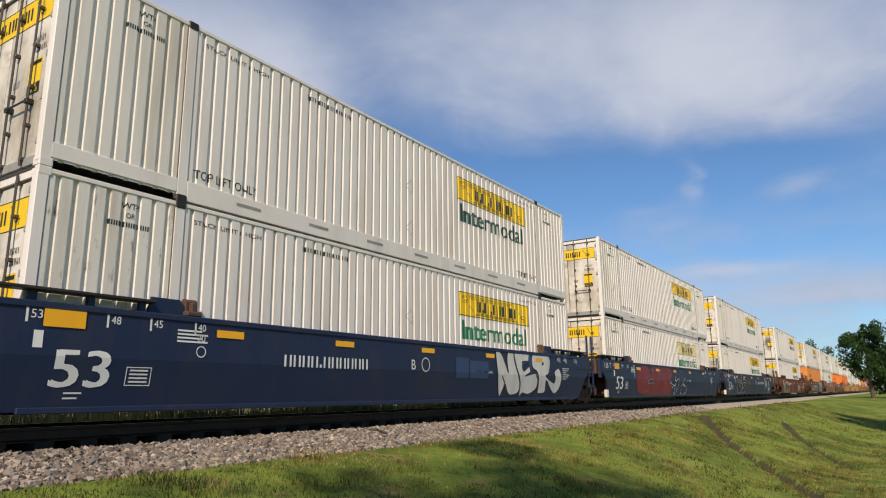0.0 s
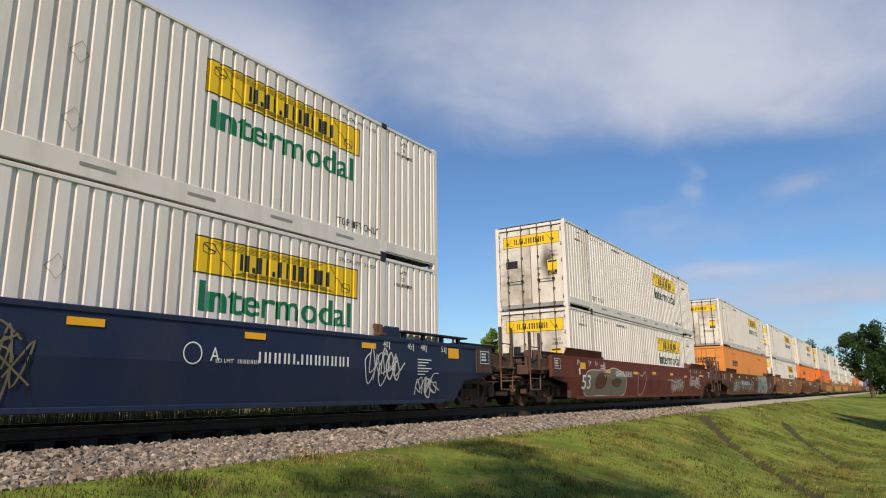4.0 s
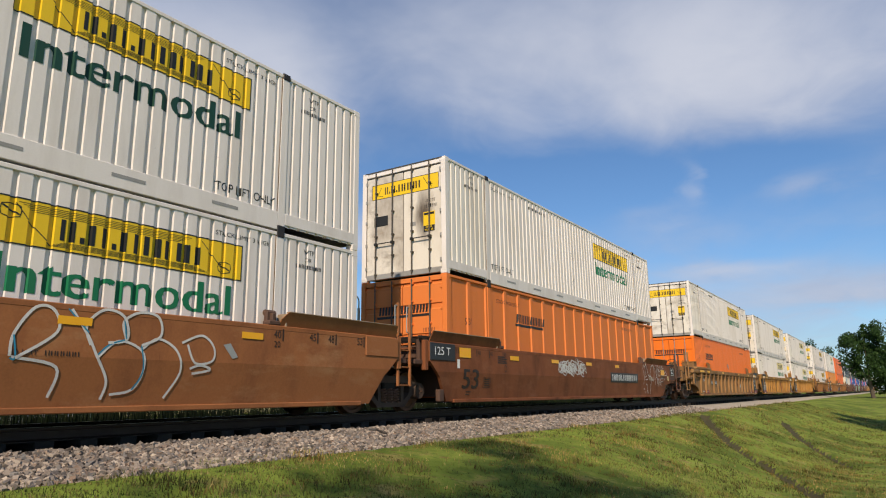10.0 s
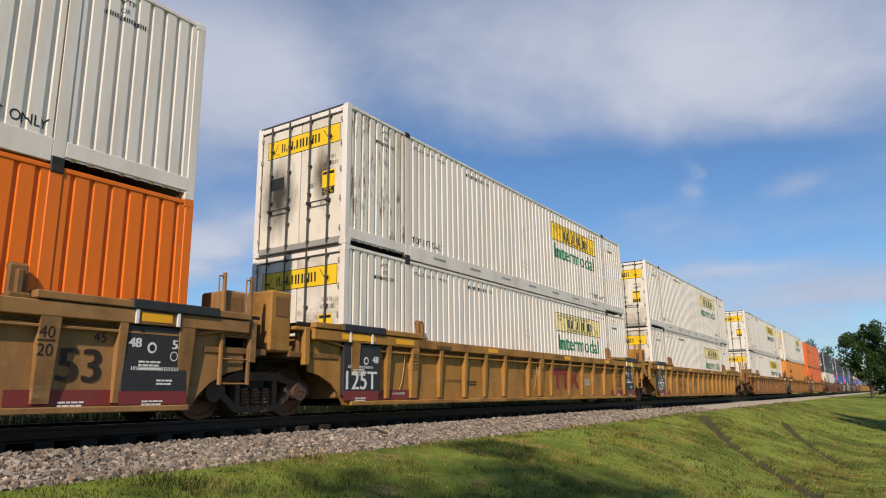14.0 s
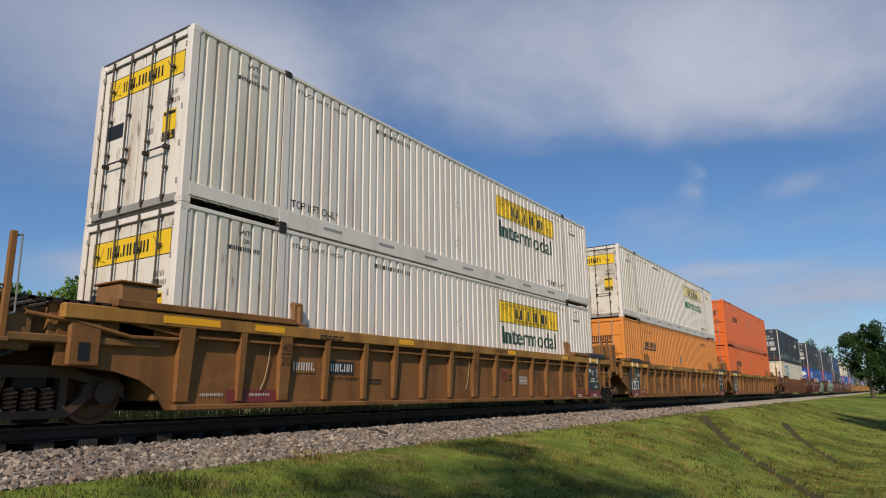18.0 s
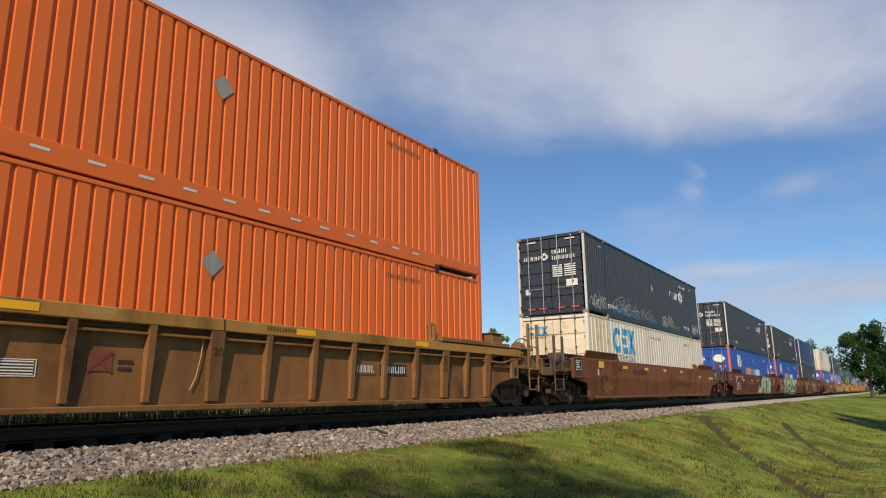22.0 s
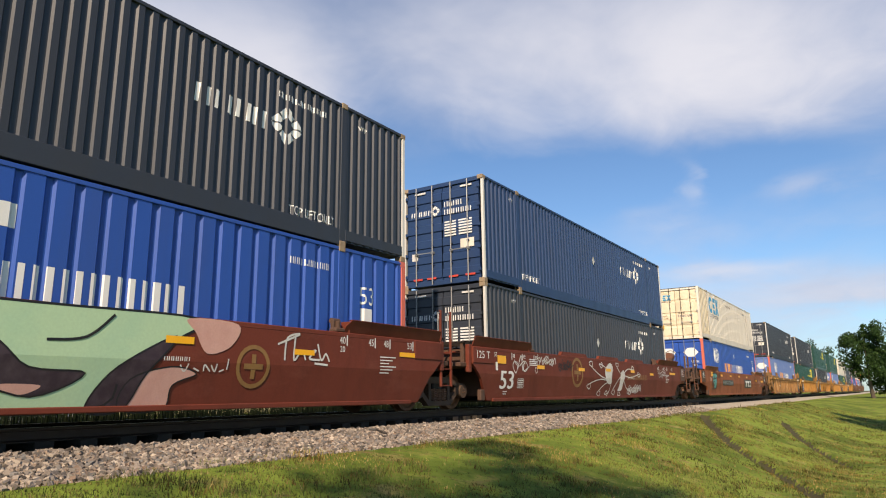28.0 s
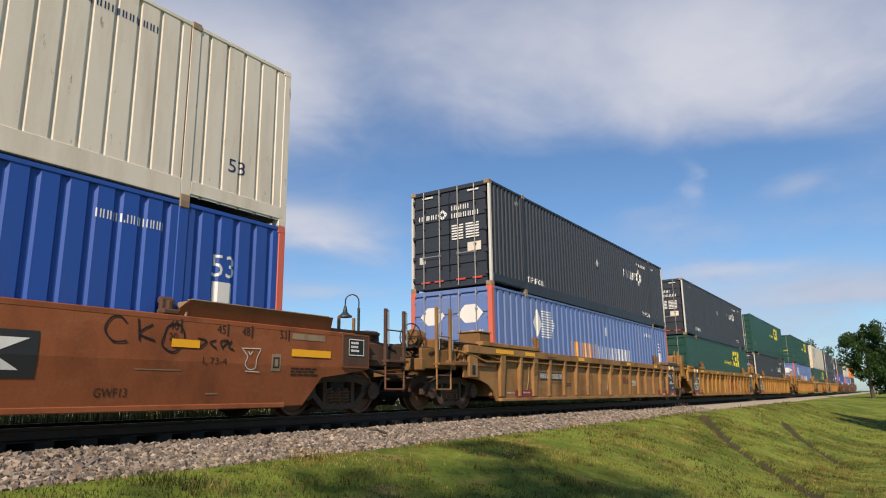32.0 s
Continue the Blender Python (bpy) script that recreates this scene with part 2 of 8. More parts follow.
def pipe(points, r, bm=None, sides=6):
    bm = bm or bmesh.new()
    for a, b in zip(points, points[1:]):
        rod(a, b, r, bm, sides)
    return bm


def plate(outline, x0, x1, bm=None):
    """A flat plate with an outline in y and z, from x0 to x1 thick."""
    bm = bm or bmesh.new()
    lo = [bm.verts.new((x0, y, z)) for y, z in outline]
    hi = [bm.verts.new((x1, y, z)) for y, z in outline]
    bm.faces.new(lo)
    bm.faces.new(hi[::-1])
    n = len(lo)
    for i in range(n):
        bm.faces.new((lo[i], hi[i], hi[(i + 1) % n], lo[(i + 1) % n]))
    bmesh.ops.recalc_face_normals(bm, faces=bm.faces)
    return bm


def text_mesh(words, height, width=None):
    """Letters as flat faces in the u, v plane, standing on v = 0, from u = 0."""
    cu = bpy.data.curves.new("letters", "FONT")
    cu.body, cu.size, cu.resolution_u = words, height / 0.69, 3
    ob = new("letters", cu)
    dg = bpy.context.evaluated_depsgraph_get()
    me = bpy.data.meshes.new_from_object(ob.evaluated_get(dg))
    bpy.data.objects.remove(ob)
    bpy.data.curves.remove(cu)
    bm = bmesh.new()
    bm.from_mesh(me)
    bpy.data.meshes.remove(me)
    if bm.verts:
        u0 = min(v.co.x for v in bm.verts)
        u1 = max(v.co.x for v in bm.verts)
        k = width / (u1 - u0) if width else 1.0
        for v in bm.verts:
            v.co.x = (v.co.x - u0) * k
    return bm


def bars(widths, height, total, stroke=0.34, slant=0.0):
    """Plain upright bars in place of writing: a pair for each sign."""
    bm = bmesh.new()
    gap = 0.22
    whole = sum(widths) + gap * (len(widths) - 1)
    k = total / whole
    u = 0.0
    for w in widths:
        spans = [(u, u + w)] if w < 0.5 else [(u, u + w * stroke), (u + w * (1 - stroke), u + w)]
        for a, b in spans:
            h = height * (0.3 if w < 0.3 else 1.0)
            bm.faces.new([bm.verts.new((p * k + q * slant, q, 0)) for p, q in ((a, 0), (b, 0), (b, h), (a, h))])
        u += w + gap
    return bm


def area_of(points):
    bm = bmesh.new()
    bm.faces.new([bm.verts.new((p, q, 0)) for p, q in points])
    return bm


def text_rows(n, width, pitch):
    """Rows of plain dashes in place of small print."""
    bm = bmesh.new()
    for i in range(n):
        u = 0.0
        for k in range(5):
            w = width * (0.24, 0.12, 0.20, 0.15, 0.18)[(k + i) % 5]
            if u + w > width:
                break
            bm.faces.new([bm.verts.new((p, q - i * pitch, 0)) for p, q in ((u, 0), (u + w, 0), (u + w, pitch * 0.55), (u, pitch * 0.55))])
            u += w + width * 0.03
    return bm


def panel(w, h):
    bm = bmesh.new()
    bm.faces.new([bm.verts.new((p, q, 0)) for p, q in ((0, 0), (w, 0), (w, h), (0, h))])
    return bm


def outline(w, h, line, x=0.0, z=0.0, bm=None):
    bm = bm or bmesh.new()
    for a, b, c, d in ((0, w, 0, line), (0, w, h - line, h), (0, line, line, h - line), (w - line, w, line, h - line)):
        bm.faces.new([bm.verts.new((x + p, z + q, 0)) for p, q in ((a, c), (b, c), (b, d), (a, d))])
    return bm


def stroke(points, width, closed=False, bm=None):
    """A painted line through points in the u, v plane."""
    bm = bm or bmesh.new()
    p = [Vector((*a, 0)) for a in points]
    n = len(p)
    for i in range(n):
        p[i].z = 0.004 * i / n
    sides = []
    for i in range(n):
        a = p[(i - 1) % n] if closed or i else p[i]
        b = p[(i + 1) % n] if closed or i < n - 1 else p[i]
        d = (b - a).normalized() if (b - a).length > 1e-6 else Vector((1, 0, 0))
        k = Vector((-d.y, d.x, 0)).normalized() * width / 2
        sides.append((bm.verts.new(p[i] + k), bm.verts.new(p[i] - k)))
    for i in range(n if closed else n - 1):
        (a, b), (c, d) = sides[i], sides[(i + 1) % n]
        bm.faces.new((a, b, d, c))
    return bm


def curve_points(points, closed=False, per=6):
    """A smooth line through a few points."""
    n, out = len(points), []
    for i in range(n if closed else n - 1):
        p = [Vector(points[(i + k) % n] if closed else points[min(max(i + k, 0), n - 1)]) for k in (-1, 0, 1, 2)]
        for j in range(per):
            t = j / per
            out.append(tuple(0.5 * ((2 * p[1]) + (p[2] - p[0]) * t + (2 * p[0] - 5 * p[1] + 4 * p[2] - p[3]) * t * t + (3 * p[1] - p[0] - 3 * p[2] + p[3]) * t ** 3)))
    if not closed:
        out.append(tuple(points[-1]))
    return out


def on_side(bm, y, z, x, ribs=None, lift=0.004):
    """Lay u, v faces on a side wall that looks along +x: u runs along y, v up. ribs: the profile that the paint follows."""
    for v in bm.verts:
        v.co = (x + v.co.z, y + v.co.x, z + v.co.y)
    if ribs:
        ys = [v.co.y for v in bm.verts]
        for b in ribs.breaks:
            if min(ys) < b < max(ys):
                bmesh.ops.bisect_plane(bm, geom=bm.verts[:] + bm.edges[:] + bm.faces[:], dist=1e-5, plane_co=(0, b, 0), plane_no=(0, 1, 0))
        for v in bm.verts:
            v.co.x = x - ribs.depth(v.co.y)
    for v in bm.verts:
        v.co.x += lift
    bmesh.ops.recalc_face_normals(bm, faces=bm.faces)
    for f in bm.faces:
        if f.normal.x < 0:
            f.normal_flip()
    return bm


def on_end(bm, x, z, y=0.0, lift=0.004):
    """Lay u, v faces on an end wall that looks along -y."""
    for v in bm.verts:
        v.co = (x + v.co.x, y - lift, z + v.co.y)
    for f in bm.faces:
        f.normal_update()
        if f.normal.y > 0:
            f.normal_flip()
    return bm


class Ribs:
    """Folded sheet: outer flats, slopes and inner flats between y0 and y1."""

    def __init__(self, spans, pitch, outer, slope, deep):
        self.points, self.deep = [], deep
        for y0, y1 in spans:
            n = max(1, round((y1 - y0) / pitch))
            p = (y1 - y0) / n
            self.points.append((y0, 0.0))
            for i in range(n):
                a = y0 + i * p
                self.points += [(a + outer * p / 2, 0.0), (a + (outer / 2 + slope) * p, deep), (a + (1 - outer / 2 - slope) * p, deep), (a + (1 - outer / 2) * p, 0.0)]
            self.points.append((y1, 0.0))
        self.breaks = [a for a, _ in self.points]
        self.depths = [d for _, d in self.points]

    def depth(self, y):
        return float(np.interp(y, self.breaks, self.depths))

    def sheet(self, x, z0, z1, flip=1, lo=-1.0, hi=99.0):
        bm = bmesh.new()
        cols = [(bm.verts.new((flip * (x - d), y, z0)), bm.verts.new((flip * (x - d), y, z1))) for y, d in self.points if lo <= y <= hi]
        for (a, b), (c, d) in zip(cols, cols[1:]):
            bm.faces.new((a, c, d, b) if flip > 0 else (a, b, d, c))
        return bm


MESHES = {}


# ---- ground, ballast, track ----
RUTS = [[(-6.6, 29.0), (-5.8, 26.3), (-5.17, 24.5), (-4.03, 21.6), (-3.3, 20.4), (-2.5, 18.5), (-1.73, 16.4), (-1.2, 14.6)], [(-4.6, 36.0), (-3.4, 31.5), (-2.4, 28.5), (-1.4, 25.5)]]


def rut(x, y):
    """Depth of the worn ruts that cross the bank."""
    d = 9.0
    for line in RUTS:
        for (a, b), (c, e) in zip(line, line[1:]):
            t = max(0.0, min(1.0, ((x - a) * (c - a) + (y - b) * (e - b)) / ((c - a) ** 2 + (e - b) ** 2)))
            d = min(d, math.hypot(x - a - t * (c - a), y - b - t * (e - b)))
    return 0.26 * math.exp(-(d / 0.20) ** 2)


def grass_level(x, y):
    """Height of the ground between the track and the camera, and beyond."""
    dip = float(np.interp(y, [-30, 0, 10, 22, 40, 58, 80, 140, 300], [0.75, 0.75, 0.95, 1.55, 1.75, 1.15, 0.25, 0.10, 0.08]))
    if x > -7.15:
        t = min(1.0, (x + 7.15) / 6.0)
        z = -0.47 - dip * (t * t * (3 - 2 * t) * 0.75 + 0.25 * t)
        if x > 3:
            z += min(1.2, (x - 3) * 0.06)
        if x < 3 and 5 < y < 50:
            z -= rut(x, y)
    elif x < -12.5:
        t = min(1.0, (-12.5 - x) / 4.0)
        z = -0.47 - 0.35 * t
    else:
        z = -0.47 - 0.25
    if -7.0 < x < 20 and y < 120:
        z += max(0.0, min(1.0, (36 - y) / 10)) * 0.014 * noise.noise((x * 0.35, y * 0.2, 0.0)) + max(0.0, min(1.0, (30 - y) / 8)) * 0.005 * noise.noise((x * 2.1, y * 1.6, 4.0))
    return z


def ground():
    xs = sorted(set([-3000, -1200, -500, -250, -140, -90, -60, -40, -28, -20, -16.5, -15, -14, -13, -12.5, -12.3] + [-7.15 + 0.125 * i for i in range(0, 66)] + [-7.4, 2, 3, 4, 5, 7, 10, 15, 25, 45, 90, 200, 600, 3000]))
    ys = sorted(set([-3000, -800, -200, -80, -30, -10] + [0.25 * i for i in range(-8, 130)] + [32.5 + 0.5 * i for i in range(0, 60)] + [63 + 1.0 * i for i in range(0, 45)] + [110, 125, 145, 180, 230, 300, 420, 700, 1200, 3500]))
    verts = [(x, y, grass_level(x, y)) for y in ys for x in xs]
    n = len(xs)
    faces = [(j * n + i, j * n + i + 1, (j + 1) * n + i + 1, (j + 1) * n + i) for j in range(len(ys) - 1) for i in range(n - 1)]
    me = bpy.data.meshes.new("ground")
    me.from_pydata(verts, [], faces)
    me.materials.append(GRASS)
    me.materials.append(SOIL)
    bare = [int(5 < verts[f[0]][1] < 50 and -7.0 < verts[f[0]][0] < 1 and rut(verts[f[0]][0] + 0.06, verts[f[0]][1] + 0.12) > 0.085) for f in faces]
    me.polygons.foreach_set("material_index", bare)
    me.polygons.foreach_set("use_smooth", [True] * len(faces))
    tagged(new("ground", me), "mown green grass bank with worn straw-coloured patches", "ground", kind="structure")


def grass():
    """Short blades, thick on the bank that lies before the camera."""
    rng = np.random.default_rng(11)
    verts, faces, count = [], [], 0
    for lo, hi, n, tall, wide in ((3.0, 13, 46000, 0.050, 0.007), (13, 28, 40000, 0.055, 0.011), (28, 60, 20000, 0.06, 0.02)):
        xs = rng.uniform(-7.35, 1.0, n)
        ys = lo + (hi - lo) * rng.uniform(0, 1, n)
        for x, y in zip(xs, ys):
            patch = noise.noise((x * 0.7, y * 0.5, 9.0)) + 0.5 * noise.noise((x * 2.3, y * 2.0, 2.0))
            if patch < -0.16 and rng.uniform() < 0.85 or rut(x, y) > 0.10 and rng.uniform() < 0.8:
                continue
            h = tall * rng.uniform(0.5, 1.3) * (0.75 + 2.0 * max(0.0, noise.noise((x * 1.7, y * 1.2, 6.0))) + 0.3 * patch)
            if x < -7.0:
                h *= 1.5
            a = rng.uniform(0, 6.283)
            lean = rng.uniform(-0.5, 0.5, 2) * h
            z = grass_level(x, y) - 0.004
            dx, dy = wide * math.cos(a), wide * math.sin(a)
            verts += [(x - dx, y - dy, z), (x + dx, y + dy, z), (x + lean[0], y + lean[1], z + h)]
            faces.append((count, count + 1, count + 2))
            count += 3
    me = bpy.data.meshes.new("grass_blades")
    me.from_pydata(verts, [], faces)
    me.materials.append(BLADES)
    tagged(new("grass_blades", me), "short green and straw-coloured grass blades", "grass", kind="stuff")


def stone_shapes(rng, n):
    """A few angular stones of eight corners."""
    base = np.array([(-1, -1, -1), (1, -1, -1), (1, 1, -1), (-1, 1, -1), (-1, -1, 1), (1, -1, 1), (1, 1, 1), (-1, 1, 1)], float)
    return [base * rng.uniform(0.45, 1.0, (8, 3)) for _ in range(n)]


QUADS = np.array([(0, 3, 2, 1), (4, 5, 6, 7), (0, 1, 5, 4), (1, 2, 6, 5), (2, 3, 7, 6), (3, 0, 4, 7)])


def bed_level(x):
    """Top of the crushed stone across the track."""
    d = abs(x - XC)
    return -0.285 if d < 1.35 else -0.285 - (d - 1.35) * 0.165


def ballast():
    bm = bmesh.new()
    cross = [(-2.75, -0.60), (-1.35, -0.285), (1.35, -0.285), (2.66, -0.50), (2.9, -0.62)]
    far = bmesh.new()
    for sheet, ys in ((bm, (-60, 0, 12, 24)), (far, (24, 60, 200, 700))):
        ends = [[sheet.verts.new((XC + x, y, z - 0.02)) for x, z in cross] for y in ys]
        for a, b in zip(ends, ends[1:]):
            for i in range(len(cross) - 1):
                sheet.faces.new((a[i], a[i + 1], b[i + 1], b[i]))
    tagged(new("ballast_far", mesh_of("ballast_far", far, FINESTONE)), "pale stone bed of the distant track", "ballast", kind="structure")
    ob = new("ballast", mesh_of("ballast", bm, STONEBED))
    tagged(ob, "bed of crushed stone under the railway track, darkened for shade between stones", "ballast", kind="structure")
    rng = np.random.default_rng(5)
    shapes = stone_shapes(rng, 24)
    verts, faces, count = [], [], 0
    for lo, hi, n, size in ((-1.0, 14, 27000, 0.029), (14, 24, 11000, 0.035), (24, 34, 900, 0.026)):
        for _ in range(n):
            x = XC + rng.uniform(1.3, 2.78)
            y = rng.uniform(lo, hi)
            v = shapes[rng.integers(24)] * size * rng.uniform(0.6, 1.45)
            a, b, c = rng.uniform(0, 6.28, 3)
            r = np.array(Euler((a, b, c)).to_matrix())
            z = bed_level(x) + rng.uniform(-0.022, 0.034 if y < 24 else 0.0)
            if x > XC + 2.5:
                z += 0.02
            verts.append(v @ r.T + (x, y, z))
            faces.append(QUADS + count)
            count += 8
    me = bpy.data.meshes.new("ballast_stones")
    me.from_pydata(np.concatenate(verts).tolist(), [], np.concatenate(faces).tolist())
    me.materials.append(STONE)
    tagged(new("ballast_stones", me), "loose angular pale grey and pinkish ballast stones", "gravel", kind="stuff")


def rails():
    profile = [(-0.07, -0.172), (0.07, -0.172), (0.07, -0.16), (0.012, -0.14), (0.009, -0.045), (0.036, -0.035), (0.036, -0.006), (0.028, 0.0), (-0.028, 0.0), (-0.036, -0.006), (-0.036, -0.035), (-0.009, -0.045), (-0.012, -0.14), (-0.07, -0.16)]
    for side in (-1, 1):
        bm = bmesh.new()
        cols = [[bm.verts.new((XC + side * 0.7535 + x, y, z)) for x, z in profile] for y in (-60, 30, 120, 300, 700)]
        for a, b in zip(cols, cols[1:]):
            for i in range(len(profile)):
                bm.faces.new((a[i], a[(i + 1) % len(profile)], b[(i + 1) % len(profile)], b[i]))
        bmesh.ops.recalc_face_normals(bm, faces=bm.faces)
        ob = new("rail", mesh_of("rail", bm, RAIL))
        tagged(ob, "rusty steel rail with a bright worn top", "rail", group="rails of the track", kind="structure")
        part("rail_head", box(XC + side * 0.7535 - 0.024, XC + side * 0.7535 + 0.024, -60, 700, -0.004, 0.002), POLISHED, ob)
    verts, faces, count = [], [], 0
    box8 = np.array([(-1, -1, -1), (1, -1, -1), (1, 1, -1), (-1, 1, -1), (-1, -1, 1), (1, -1, 1), (1, 1, 1), (-1, 1, 1)], float)
    for i in range(-30, 420):
        verts.append(box8 * (0.98, 0.115, 0.08) + (XC, i * 0.55, -0.245))
        faces.append(QUADS + count)
        count += 8
    me = bpy.data.meshes.new("sleepers")
    me.from_pydata(np.concatenate(verts).tolist(), [], np.concatenate(faces).tolist())
    me.materials.append(TIMBER)
    tagged(new("sleepers", me), "dark tarred timber sleepers half buried in stone", "sleepers", kind="stuff")


GRASS = None
SOIL = surface("damp_rut_soil", (0.060, 0.052, 0.022), 0.95, dirty=0.6, dirt=(0.035, 0.045, 0.014), grain=0.4, streak=1.0, bump=0.03, scale=5.0)
# Shade in the gaps between loose stones is put into this near-black bed colour.
STONEBED = surface("gap_shaded_stone_bed", (0.035, 0.031, 0.027), 0.9, dirty=0.4, dirt=(0.12, 0.11, 0.10), grain=0.5, streak=1.0, bump=0.03, scale=3.0)
# Paler copy of the bed for far off, without gap shade in its colour.
FINESTONE = surface("merged_pale_stone", (0.40, 0.345, 0.27), 0.9, dirty=0.5, dirt=(0.22, 0.19, 0.15), grain=0.45, streak=1.0, bump=0.03, scale=2.0)
POLISHED = surface("polished_rail_steel", (0.36, 0.34, 0.33), 0.3, 0.9, dirty=0.1, grain=0.05, streak=1.0, bump=0.0005)
RAIL = surface("rail_steel", (0.045, 0.026, 0.019), 0.6, 0.3, dirty=0.4, grain=0.15, streak=1.0, bump=0.002)
TIMBER = surface("tarred_timber", (0.022, 0.018, 0.015), 0.9, dirty=0.5, grain=0.3, streak=1.0, bump=0.01)


def island_material(name, colours, rough=0.85, patchy=False):
    """One colour for each loose piece of a joined mesh."""
    mat = bpy.data.materials.new(name)
    mat.use_nodes = True
    add = nodes_of(mat.node_tree)
    rnd = add("ShaderNodeNewGeometry").outputs["Random Per Island"]
    ramp = add("ShaderNodeValToRGB", inputs={0: rnd})
    el = ramp.color_ramp.elements
    while len(el) < len(colours):
        el.new(0.5)
    for i, c in enumerate(colours):
        el[i].position = i / (len(colours) - 1)
        el[i].color = (*c, 1)
    fine = add("ShaderNodeTexNoise", inputs={"Vector": add("ShaderNodeTexCoord").outputs["Object"], "Scale": 60.0, "Detail": 3.0}).outputs[0]
    c = add("ShaderNodeMix", data_type="RGBA", blend_type="MULTIPLY", inputs={0: 0.5, 6: ramp.outputs[0], 7: add("ShaderNodeCombineColor", inputs={0: fine, 1: fine, 2: fine}).outputs[0]}).outputs[2]
    if patchy:
        where = add("ShaderNodeTexCoord").outputs["Object"]
        for scale, tint in ((0.42, (0.45, 0.52, 0.42, 1)), (1.7, (0.62, 0.46, 0.40, 1)), (0.7, (1.75, 1.40, 1.40, 1)), (3.6, (0.42, 0.48, 0.42, 1))):
            n = add("ShaderNodeTexNoise", inputs={"Vector": where, "Scale": scale, "Detail": 4.0, "Roughness": 0.65}).outputs[0]
            k = add("ShaderNodeMapRange", interpolation_type="SMOOTHSTEP", inputs={0: n, 1: 0.46, 2: 0.60, 3: 0.0, 4: 0.95}).outputs[0]
            c = add("ShaderNodeMix", data_type="RGBA", blend_type="MULTIPLY", inputs={0: k, 6: c, 7: tint}).outputs[2]
    s = add("ShaderNodeBsdfPrincipled", inputs={"Base Color": c, "Roughness": rough, "Specular IOR Level": 0.2})
    add("ShaderNodeOutputMaterial", inputs={0: s.outputs[0]})
    return mat


def lawn_material():
    """Turf: patches of dark green, bright green, straw and bare brown at several sizes."""
    mat = bpy.data.materials.new("turf")
    mat.use_nodes = True
    add = nodes_of(mat.node_tree)
    where = add("ShaderNodeTexCoord").outputs["Object"]

    def n(scale, detail=4.0, rough=0.6):
        return add("ShaderNodeTexNoise", inputs={"Vector": where, "Scale": scale, "Detail": detail, "Roughness": rough}).outputs[0]

    def rng(v, a, b, hi=1.0):
        return add("ShaderNodeMapRange", interpolation_type="SMOOTHSTEP", inputs={0: v, 1: a, 2: b, 3: 0.0, 4: hi}).outputs[0]

    def mix(f, a, b):
        return add("ShaderNodeMix", data_type="RGBA", inputs={0: f, 6: a, 7: b}).outputs[2]
    c = mix(rng(n(0.55), 0.40, 0.62), (0.095, 0.135, 0.021, 1), (0.190, 0.235, 0.040, 1))
    c = mix(rng(n(0.16, 3.0), 0.46, 0.60, 0.8), c, (0.195, 0.255, 0.040, 1))
    c = mix(rng(n(1.3, 5.0), 0.54, 0.72, 0.8), c, (0.33, 0.255, 0.095, 1))
    c = mix(rng(n(2.6, 5.0), 0.57, 0.72, 0.75), c, (0.120, 0.078, 0.034, 1))
    c = mix(rng(n(7.0, 4.0), 0.50, 0.74, 0.6), c, (0.032, 0.056, 0.010, 1))
    relief = add("ShaderNodeBump", inputs={"Strength": 0.6, "Distance": 0.05, "Height": n(14.0, 5.0)}).outputs[0]
    s = add("ShaderNodeBsdfPrincipled", inputs={"Base Color": c, "Roughness": 0.95, "Specular IOR Level": 0.1, "Normal": relief})
    add("ShaderNodeOutputMaterial", inputs={0: s.outputs[0]})
    return mat


GRASS = lawn_material()
STONE = island_material("crushed_stone", [(0.20, 0.165, 0.135), (0.44, 0.36, 0.29), (0.06, 0.05, 0.042), (0.56, 0.47, 0.375), (0.27, 0.185, 0.13), (0.22, 0.205, 0.19), (0.12, 0.10, 0.085), (0.42, 0.35, 0.285)])
BLADES = island_material("grass_blade", [(0.125, 0.165, 0.029), (0.220, 0.250, 0.052), (0.085, 0.115, 0.022), (0.42, 0.34, 0.14), (0.165, 0.205, 0.036), (0.30, 0.29, 0.08), (0.19, 0.125, 0.052)], 0.75, True)
ground()
grass()
ballast()
rails()


def stick():
    """A dark bent iron bar that lies on the stones."""
    bm = pipe([(-7.92, 9.55, -0.245), (-7.80, 9.62, -0.25), (-7.66, 9.60, -0.29), (-7.56, 9.62, -0.31)], 0.018, None, 7)
    ob = new("iron_bar", mesh_of("iron_bar", bm, DARK))
    tagged(ob, "dark bent iron bar lying on the ballast stones", "scrap metal")


stick()


